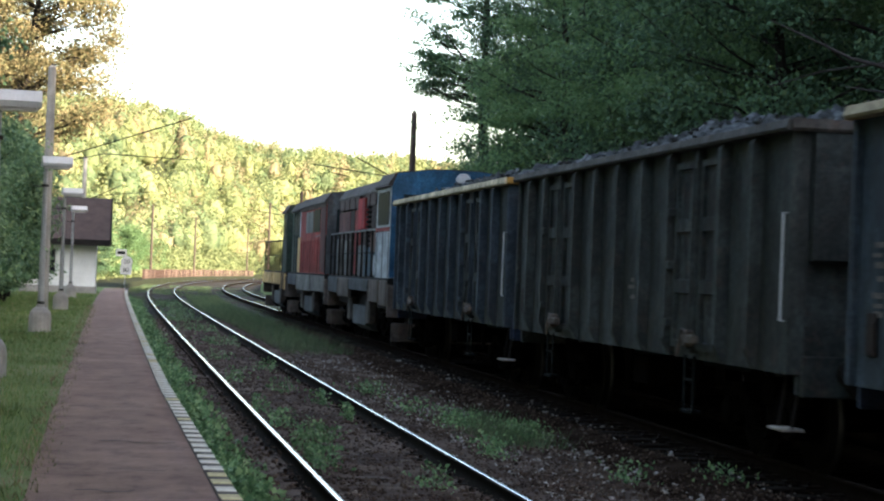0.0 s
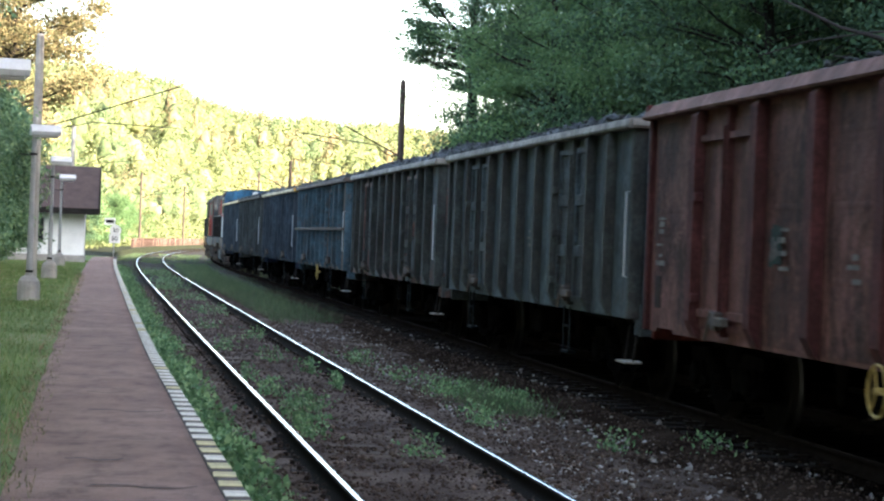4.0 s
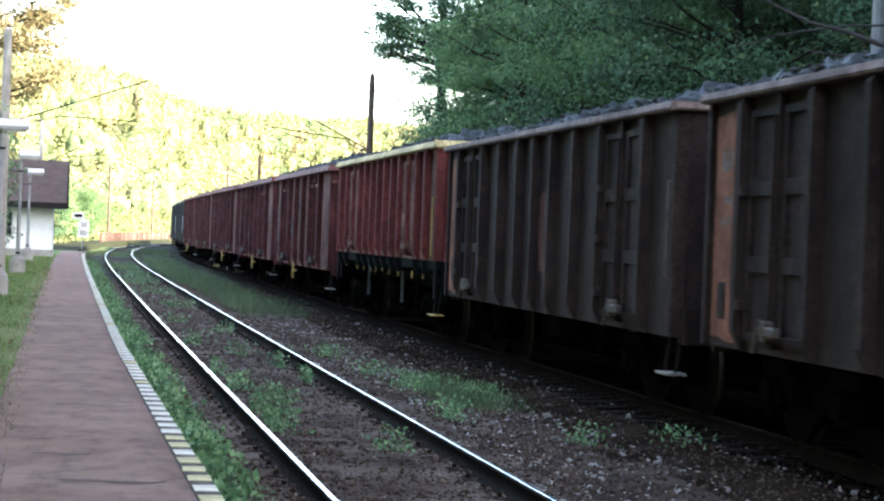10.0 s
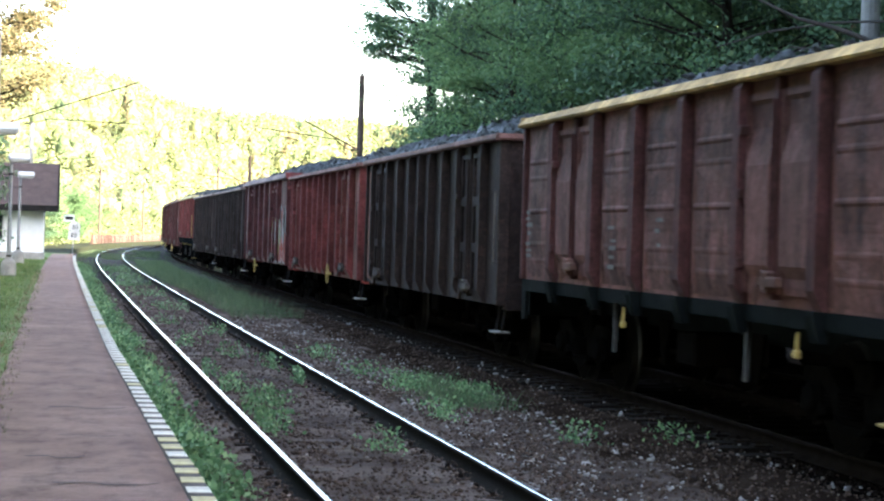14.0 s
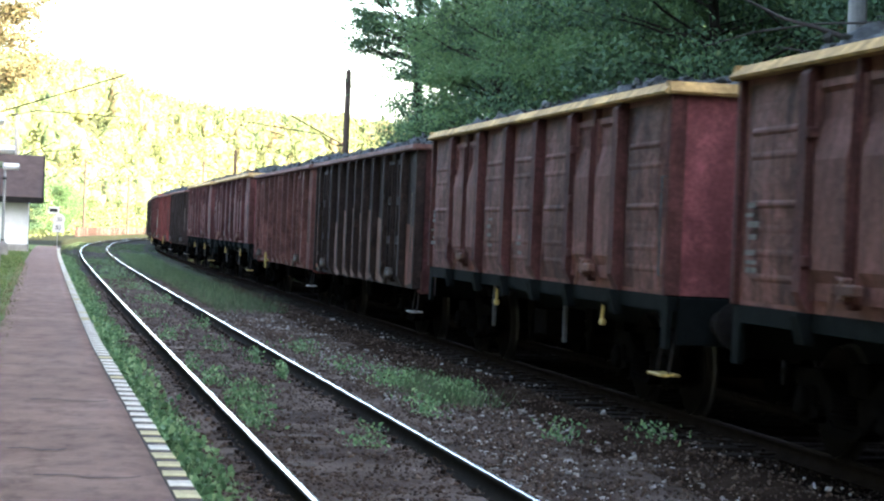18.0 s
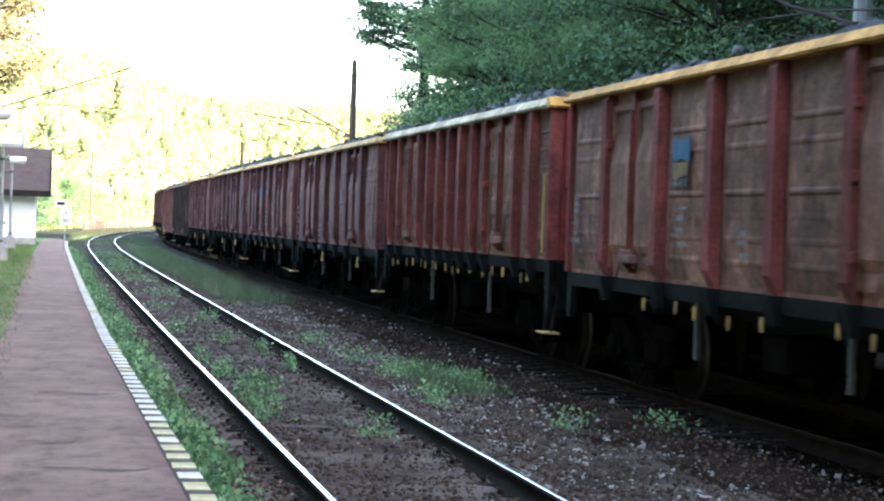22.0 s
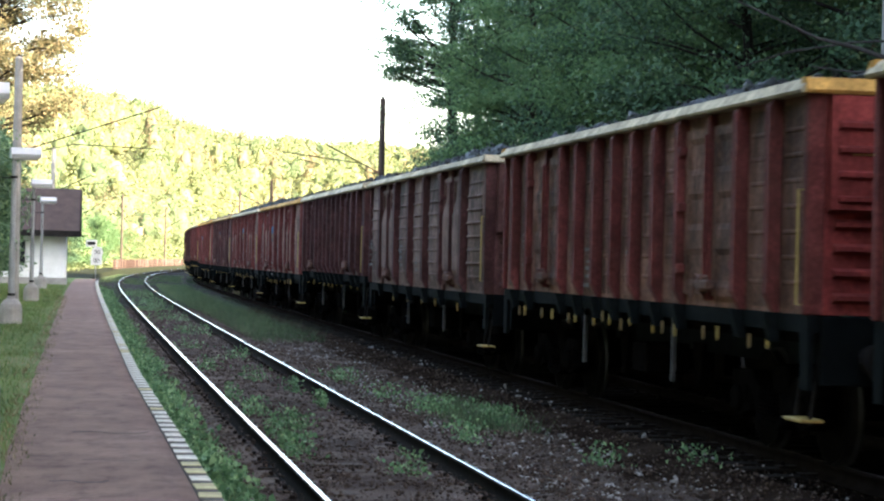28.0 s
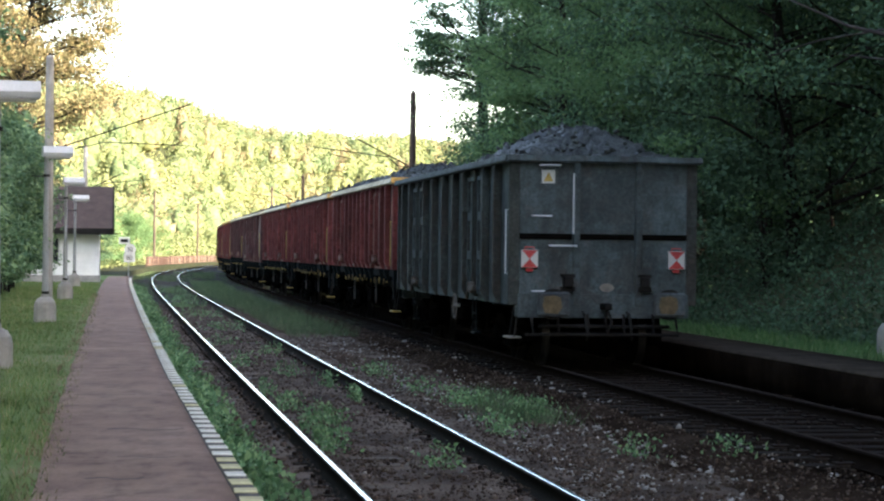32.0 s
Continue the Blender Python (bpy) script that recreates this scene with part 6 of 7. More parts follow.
            lathe(bm, [(0.44, x - 0.065), (0.46, x - 0.06), (0.46 if s > 0 else 0.485, x - 0.03), (0.485 if s < 0 else 0.46, x + 0.03), (0.46, x + 0.06), (0.36, x + 0.065)] if s > 0 else
                  [(0.36, x - 0.065), (0.46, x - 0.06), (0.46, x + 0.02), (0.485, x + 0.04), (0.485, x + 0.06), (0.40, x + 0.065)], 22, "x")
        tube(bm, [(-1.0, 0, 0), (1.0, 0, 0)], 0.08, 10)
    wme = cached("wheelset", wheels)
    if not wme.materials:
        wme.materials.append(M["bogie"])
        wme.materials.append(M["tread"])
        for f in wme.polygons:
            f.material_index = int(all(math.hypot(*wme.vertices[v].co[1:]) > 0.455 for v in f.vertices))
    for y in (-4.5, 4.5):
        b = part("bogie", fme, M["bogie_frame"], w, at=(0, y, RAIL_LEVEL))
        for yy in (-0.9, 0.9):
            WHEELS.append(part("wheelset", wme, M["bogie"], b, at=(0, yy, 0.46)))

    # brake gear, air tank, steps, rails
    def gear(bm):
        lathe(bm, [(0.05, -0.8), (0.2, -0.78), (0.2, 0.78), (0.05, 0.8)], 12, "y", (0.65, 0.4, 0.72))
        for y in (-1.6, 1.5):
            for x in (-0.9, 0.9):
                prism(bm, [(y - 0.2, 1.0), (y + 0.2, 1.0), (y + 0.05, 0.52), (y - 0.05, 0.52)], "x", x - 0.02, x + 0.02)
        tube(bm, [(-0.9, -1.6, 0.56), (0.9, -1.6, 0.56)], 0.03, 6)
        tube(bm, [(-0.4, -3.4, 0.6), (-0.4, 3.4, 0.6)], 0.03, 6)
        box(bm, -1.2, -0.7, -0.55, 0.05, 0.62, 0.95, 0.02)
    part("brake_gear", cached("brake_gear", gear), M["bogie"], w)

    if not low:
        def lever(bm):
            prism(bm, [(-0.035, z0 - 0.14), (0.035, z0 - 0.14), (0.028, 0.72), (0.045, 0.62), (-0.02, 0.62), (-0.028, 0.72)], "x", -1.33, -1.29)
        lr = random.Random(n + 90)
        for y in (-2.3, 1.8):
            for turn in (0, math.pi):
                part("release_lever", cached(f"release_lever_{kind}", lever), M["lever"], w, at=(0, y + lr.uniform(-0.3, 0.3), 0), turn=turn)

    def step(bm):
        tube(bm, [(-1.25, -HALF + 0.1, 1.1), (-1.33, -HALF + 0.1, 0.52), (-1.33, -HALF + 0.48, 0.52), (-1.25, -HALF + 0.48, 1.1)], 0.016, 6)

    def tread(bm):
        box(bm, -1.42, -1.22, -HALF + 0.06, -HALF + 0.52, 0.53, 0.555, 0.006)
    for turn in (0, math.pi):
        st = part("step", cached("step", step), M["steel"], w, turn=turn)
        part("tread", cached("tread", tread), M["yellow"] if not low else P["rim_grey"], st)

    def grab(bm):
        tube(bm, [(-WIDE - 0.02, -HALF + 0.1, 1.5), (-WIDE - 0.09, -HALF + 0.1, 1.5), (-WIDE - 0.09, -HALF + 0.1, 2.45), (-WIDE - 0.02, -HALF + 0.1, 2.45)], 0.011, 6)
    tone = M["lamp_white"] if kind == "G" else P["rim_dark"] if low else (M["yellow"] if spec.get("hooks", 1) else P["grey_dark"])
    part("grab_rail", cached("grab", grab), tone, w)
    part("grab_rail", cached("grab", grab), tone, w, turn=math.pi)
    if spec["end_style"] == "ridged":
        def ladder(bm):
            x = -WIDE + 1.0
            tube(bm, [(x, -HALF - 0.02, 1.5), (x, -HALF - 0.13, 1.5), (x, -HALF - 0.13, 2.75), (x, -HALF - 0.02, 2.75)], 0.018, 6)
            tube(bm, [(x - 0.7, -HALF - 0.1, 2.75), (x + 0.2, -HALF - 0.13, 2.75)], 0.018, 6)
        part("ladder_rail", cached("ladder", ladder), M["yellow"], w)
        part("ladder_rail", cached("ladder", ladder), M["yellow"], w, turn=math.pi)
    if kind == "G":
        def stirrup(bm):
            for y in (-0.17, 0.17):
                box(bm, -1.40, -1.385, y - 0.03, y + 0.03, 0.50, 1.06)
            box(bm, -1.42, -1.30, -0.20, 0.20, 0.47, 0.51, 0.008)
            box(bm, -1.405, -1.38, -0.17, 0.17, 0.80, 0.83)
        for y in (3.95, -3.1):
            part("stirrup", cached("stirrup", stirrup), P["under_dark"], w, "hanging flat-bar step", at=(0, y, 0))
    if spec.get("wheel"):
        wheel_z = z0 + (0.04 if kind == "E" else -0.13)

        def hw(bm):
            pts = [(-WIDE - 0.14, 0.20 * math.sin(k * math.tau / 14), 0.20 * math.cos(k * math.tau / 14)) for k in range(15)]
            tube(bm, pts, 0.012, 6)
            for a in (0.4, 2.5, 4.6):
                tube(bm, [(-WIDE - 0.14, 0, 0), (-WIDE - 0.14, 0.20 * math.sin(a), 0.20 * math.cos(a))], 0.009, 5)
            tube(bm, [(-WIDE - 0.16, 0, 0), (-WIDE - 0.05, 0, 0)], 0.03, 6)
        part("handwheel", cached("handwheel", hw), spec["wheel"], w, "round brake handwheel", at=(0, spec.get("wheel_at", -0.98), wheel_z))

        def spindle(bm):
            tube(bm, [(-WIDE - 0.06, 0, 0), (-0.7, 0, 0)], 0.022, 6)
        part("spindle", cached("spindle", spindle), M["bogie"], w, at=(0, spec.get("wheel_at", -0.98), wheel_z))

    # markings become plain bars
    rnd = random.Random(n * 13 + 5)

    def bars(bm):
        r2 = random.Random(n % 5)
        x = -WIDE - {"A": 0.042, "B": 0.092, "D": 0.030}.get(kind, 0.012)
        for y0 in (5.08 if kind == "D" else 5.85, 1.72 if pattern == 1 else 1.45, -0.1 if pattern == 1 else -0.5):
            z = r2.uniform(1.55, 2.1)
            z += 0.45 if y0 > 4 else 0.0
            for k in range(r2.randint(6, 9) if y0 > 4 else r2.randint(2, 5)):
                L = r2.uniform(0.06, 0.22)
                box(bm, x - 0.002, x, y0 - L, y0 + r2.uniform(0.0, 0.16), z, z + r2.uniform(0.025, 0.055))
                z -= r2.uniform(0.07, 0.14)
    part("lettering", cached(f"bars_{kind}_{n % 5}", bars), P["chalk"], w, "faded plain marking bars")["kind"] = "stuff"
    for (y, z, hy, hz, mat) in spec.get("plates", ()):
        x = -WIDE - {"A": 0.042, "B": 0.092, "D": 0.030}.get(kind, 0.012)
        neat = hy < 0.1

        def pl(bm, hy=hy, hz=hz, x=x):
            r3 = random.Random(int(hy * 1000 + hz * 77))
            jag = 0.0 if neat else min(0.02, hy * 0.2, hz * 0.2)
            rim = [(-hy, -hz + 2 * hz * k / 6) for k in range(6)] + [(-hy + 2 * hy * k / 4, hz) for k in range(4)] + [(hy, hz - 2 * hz * k / 6) for k in range(6)] + [(hy - 2 * hy * k / 4, -hz) for k in range(4)]
            prism(bm, [(a + r3.uniform(-jag, jag) * 0.5, b + r3.uniform(-jag, jag) * 1.6) for a, b in rim], "x", x - 0.003, x)
        def strokes(bm, hy=hy, hz=hz, x=x):
            r3 = random.Random(int(hy * 1000 + hz * 77))
            m = max(2, int(hy / 0.055))
            for i in range(m):
                c, half = -hy + (i + 0.5) * 2 * hy / m, hy / m * r3.uniform(0.45, 1.15)
                lo, hi, tilt = -hz * r3.uniform(0.55, 1.0), hz * r3.uniform(0.5, 1.0), r3.uniform(-0.05, 0.05)
                zs = [lo + (hi - lo) * k / 6 for k in range(7)]
                wob = [c + tilt * k / 6 + r3.uniform(-0.012, 0.012) for k in range(7)]
                wid = [half * r3.uniform(0.5, 1.1) for k in range(7)]
                prism(bm, [(wob[k] - wid[k], zs[k]) for k in range(7)] + [(wob[k] + wid[k], zs[k]) for k in range(6, -1, -1)], "x", x - 0.002 - 0.002 * (i % 3), x)
        brushed = mat in (P["teal"], P["chalk"], P["ochre_smear"])
        part("painted_patch", cached(f"patch_{hy}_{hz}_{x:.3f}_{neat}_{brushed}", strokes if brushed and max(hy, hz) > 0.12 else pl), mat, w, at=(0, y, z))
        if mat is P["teal"] and hy > 0.15:
            part("brush_streak", cached(f"streaks_{hy}_{hz}_{x:.3f}", lambda bm: strokes(bm, hy * 0.5, hz * 0.5, x - 0.006)), P["chalk"], w, "thin pale brush streaks", at=(0, y + hy * 0.3, z - hz * 0.2))
    if spec.get("graffiti"):
        white, lime, fire, black, teal = P["spray_white"], P["spray_lime"], P["spray_red"], M["ink"], P["teal"]
        shards = []
        r4 = random.Random(5)
        for k in range(13):              # tall letters side by side, flames along their feet
            y = -1.75 - k * 0.36
            tone = (teal, teal, black, white, fire, lime, black, fire, lime, black, fire, black, teal)[k]
            shards.append((y, 1.12 + r4.uniform(-0.1, 0.2), 0.36, 1.0 + r4.uniform(-0.25, 0.25), r4.uniform(-0.12, 0.12), tone))
            shards.append((y - 0.1, 1.0 + r4.uniform(0.0, 0.1), 0.26, 0.5 + r4.uniform(-0.1, 0.3), r4.uniform(-0.1, 0.1), fire))
            shards.append((y + 0.08, 1.5 + r4.uniform(0.0, 0.3), 0.12, 0.5, r4.uniform(-0.1, 0.1), (lime, black, white)[k % 3]))
        for k, (y, z, wd, ht, ln, tone) in enumerate(shards):
            x = -WIDE - 0.045 - 0.003 * (k % 3)
            shape = ((-wd * 0.5, 0), (wd * 0.2, 0.03), (wd * 0.5, -0.02), (wd * 0.42, ht * 0.4), (wd * 0.55 - ln, ht * 0.62), (wd * 0.38 - ln, ht * 0.95), (-wd * 0.1 - ln, ht), (-wd * 0.45 - ln, ht * 0.9), (-wd * 0.35, ht * 0.5), (-wd * 0.55, ht * 0.3))

            def fill(bm, grow=0.0, lift=0.0):
                cy, cz = 0.0, ht * 0.45
                vs = [bm.verts.new((x - lift, a + grow * (1 if a > cy else -1), b + grow * (1 if b > cz else -1))) for a, b in shape]
                bm.faces.new(vs)
                bmesh.ops.extrude_face_region(bm, geom=list(bm.faces))
                for v in vs:
                    v.co.x -= 0.0015
            part("graffiti_outline", cached(f"graffiti_back_{k}", lambda bm: fill(bm, 0.03)), white, w, "white spray-paint outline", at=(0, y, z))
            part("graffiti", cached(f"graffiti_{k}", lambda bm: fill(bm, 0.0, 0.003)), tone, w, "loose coloured spray-paint letter", at=(0, y, z))

        def sticker(bm):
            box(bm, -0.12, 0.12, -HALF - 0.006, -HALF - 0.001, -0.12, 0.12)
        for z, tone in ((2.50, P["sky_blue"]), (2.22, P["blue_dark"])):
            pl = part("warning_plate", cached("end_sticker", sticker), tone, w, "small blue warning plate", at=(-1.0, 0, z))

            def mark(bm, z=z):
                if z > 2.4:
                    prism(bm, [(-0.09, -0.065), (0.09, -0.065), (0, 0.08)], "y", -HALF - 0.012, -HALF - 0.007)
                else:
                    lathe(bm, [(0.02, -HALF - 0.012), (0.095, -HALF - 0.012), (0.095, -HALF - 0.007), (0.02, -HALF - 0.007)], 14, "y")
            part("sign_mark", cached(f"end_mark_{z}", mark), M["yellow"], pl)
    if spec.get("beam"):
        def beam(bm):
            box(bm, -WIDE - 0.13, -WIDE - 0.003, -HALF, HALF, 2.0, 2.07, 0.015)
        part("side_beam", cached("side_beam", beam), P["grey_brown"], w, "rusty horizontal beam")
        part("side_beam", cached("side_beam", beam), P["grey_brown"], w, "rusty horizontal beam", turn=math.pi)
    if spec.get("tail"):
        def tail(bm):
            box(bm, -0.125, 0.125, -0.02, 0.0, -0.135, 0.135, 0.004)
        for x in (-1.13, 1.12):
            tb = part("tail_board", cached("tail_board", tail), M["board"], w, "square red and white tail board", at=(x, -HALF - 0.03, 1.72))

            for s in (-1, 1):
                def tri(bm, s=s):
                    vs = [bm.verts.new(p) for p in ((0, -0.026, 0), (-0.12, -0.026, s * 0.130), (0.12, -0.026, s * 0.130))]
                    vs2 = [bm.verts.new((p.co.x, -0.022, p.co.z)) for p in vs]
                    bm.faces.new(vs), bm.faces.new(vs2[::-1])
                    for i in range(3):
                        bm.faces.new((vs[i], vs[(i + 1) % 3], vs2[(i + 1) % 3], vs2[i]))
                    bmesh.ops.recalc_face_normals(bm, faces=bm.faces)
                part("red_triangle", cached(f"tail_tri_{s}", tri), M["red_sign"], tb)

            def brk(bm):
                box(bm, -0.05, 0.05, -0.02, 0.02, -0.19, -0.14, 0.005)
                tube(bm, [(-0.07, 0, 0.14), (-0.07, 0, 0.175), (0.07, 0, 0.175), (0.07, 0, 0.14)], 0.01, 5)
            part("bracket", cached("tail_bracket", brk), M["red_sign"], tb)

        def tri2(bm):
            box(bm, -0.1, 0.1, -0.006, 0, -0.1, 0.1)
        wp = part("warning_plate", cached("warn_plate", tri2), M["board"], w, "small white plate with a yellow triangle", at=(-0.85, -HALF - 0.004, 2.95))

        def tri3(bm):
            vs = [bm.verts.new(p) for p in ((-0.075, -0.009, -0.07), (0.075, -0.009, -0.07), (0, -0.009, 0.07))]
            bm.faces.new(vs)
        part("triangle", cached("warn_tri", tri3), M["yellow"], wp)

        def rungs(bm):
            for z, x, L in ((2.36, -0.95, 0.14), (1.92, -0.62, 0.2), (1.24, -0.9, 0.18), (3.12, -0.83, 0.15)):
                tube(bm, [(x - L, -HALF - 0.0, z), (x - L, -HALF - 0.1, z), (x + L, -HALF - 0.1, z), (x + L, -HALF, z)], 0.014, 6)
            tube(bm, [(-0.48, -HALF - 0.1, 2.1), (-0.48, -HALF - 0.1, 3.0)], 0.014, 6)
        part("end_handles", cached("end_handles", rungs), M["lamp_white"], w, "pale steel handles and rungs")

        def lampb(bm):
            box(bm, -0.07, 0.07, -HALF - 0.16, -HALF - 0.02, 1.3, 1.46, 0.01)
            box(bm, -0.1, 0.1, -HALF - 0.12, -HALF, 1.455, 1.50)
            box(bm, -0.1, 0.1, -HALF - 0.12, -HALF, 1.24, 1.31)
        for x in (-0.55, 0.62):
            part("lamp_bracket", cached("lamp_bracket", lampb), M["steel"], w, at=(x, 0, 0))

        def frames(bm):
            tube(bm, [(-1.1, -HALF - 0.1, 0.84), (-1.1, -HALF - 0.25, 0.6), (1.1, -HALF - 0.25, 0.6), (1.1, -HALF - 0.1, 0.84)], 0.025, 6)
            tube(bm, [(-1.0, -HALF - 0.12, 0.72), (1.0, -HALF - 0.12, 0.72)], 0.03, 6)
            for x in (-0.7, -0.25, 0.3, 0.75):
                tube(bm, [(x, -HALF - 0.1, 0.9), (x, -HALF - 0.18, 0.58)], 0.02, 6)
            box(bm, -1.2, -0.7, -HALF - 0.3, -HALF - 0.1, 0.58, 0.61)
        part("shunter_rail", cached("shunter_rail", frames), M["steel"], w)

        def oval(bm):
            lathe(bm, [(0.11, -0.004), (0.11, 0.0)], 16, "y")
            bmesh.ops.scale(bm, vec=(1, 1, 0.6), verts=bm.verts)
        part("maker_plate", cached("oval", oval), P["rim_grey"], w, at=(0.06, -HALF - 0.006, 1.3))

        def pad_head(bm):
            box(bm, -0.24, 0.24, -0.04, 0.04, -0.18, 0.18, 0.03)
        for x in (-0.875, 0.875):
            part("buffer_head", cached("pad_head", pad_head), P["grey_dark"], w, "dark squarish buffer head", at=(x, -HALF - 0.61, 1.06))

        def pads(bm):
            prism(bm, [(-0.12, -0.13), (0.08, -0.14), (0.14, -0.05), (0.12, 0.10), (0.02, 0.13), (-0.13, 0.11), (-0.15, -0.03)], "y", -0.004, 0.004)
        for x in (-0.875, 0.875):
            part("buffer_grease", cached("grease", pads), M["rubbed"], w, "rubbed yellowish buffer face", at=(x - 0.02, -HALF - 0.655, 1.06))
    return w


WHEELS = []


def heap(seed, h, peak=None):
    """A load of broken coal: a lumpy ridge with loose lumps on top."""
    rng = np.random.default_rng(seed)
    nx, ny = 26, 120
    x, y = np.meshgrid(np.linspace(-1.33, 1.33, nx), np.linspace(-HALF + 0.08, HALF - 0.08, ny), indexing="ij")
    prof = (1 - (np.abs(x) / 1.34) ** 1.9) * smooth(0, 1.3, HALF - np.abs(y))
    wave = 0.80 + 0.22 * np.sin(y * 0.95 + seed) + 0.12 * np.sin(y * 2.3 + seed * 2)
    if peak is not None:
        wave = 0.45 + 0.75 * np.exp(-((y - peak) / 1.6) ** 2) + 0.12 * np.sin(y * 1.4)
    inner = (np.abs(x) < 1.3) & (np.abs(y) < HALF - 0.1)
    z = TOP + 0.05 + h * prof * wave + 0.035 * fbm(x * 4, y * 4, seed) + rng.normal(0, 0.046, x.shape)
    x = x + inner * rng.uniform(-0.024, 0.024, x.shape)
    y = y + inner * rng.uniform(-0.024, 0.024, x.shape)
    v = np.stack([x, y, z], -1).reshape(-1, 3)
    idx = np.arange(nx * ny).reshape(nx, ny)
    q = np.stack([idx[:-1, :-1], idx[1:, :-1], idx[1:, 1:], idx[:-1, 1:]], -1).reshape(-1, 4)
    n = 1100
    k = rng.integers(0, len(v), n)
    pts = v[k] + np.stack([np.zeros(n), np.zeros(n), rng.uniform(0.0, 0.03, n)], 1)
    pts[:, 0] = np.clip(pts[:, 0], -1.3, 1.3)
    rocks = stones_mesh("lumps", pts, rng.gamma(3, 0.009, n) + 0.012)
    rv = np.empty(len(rocks.vertices) * 3, np.float32)
    rocks.vertices.foreach_get("co", rv)
    rv = rv.reshape(-1, 3)
    bpy.data.meshes.remove(rocks)
    tri = np.array([(0, 2, 4), (2, 1, 4), (1, 3, 4), (3, 0, 4), (2, 0, 5), (1, 2, 5), (3, 1, 5), (0, 3, 5)])
    f = (tri[None] + np.arange(n)[:, None, None] * 6).reshape(-1, 3) + len(v)
    t1 = np.concatenate([q[:, [0, 1, 2]], q[:, [0, 2, 3]]])
    return mesh_np("coal_heap", np.concatenate([v, rv]), np.concatenate([t1, f]))


HEAPS = [heap(k, h) for k, h in ((1, 0.37), (2, 0.42), (3, 0.35), (4, 0.44))]
HIGH_HEAPS = {20: heap(5, 0.42), 21: heap(7, 0.46)}
LAST_HEAP = heap(6, 0.48, -HALF + 2.3)


def spec(kind, body, rim, rim_end=None, end=None, ribs=None, end_style="plain", ridged=False, label="", **more):
    d = dict(kind=kind, body=P[body], rim=P[rim], rim_end=P[rim_end or rim], end=P[end or body], ribs=P[ribs or body], end_style=end_style, ridged=ridged, label=label)
    d.update(more)
    return d


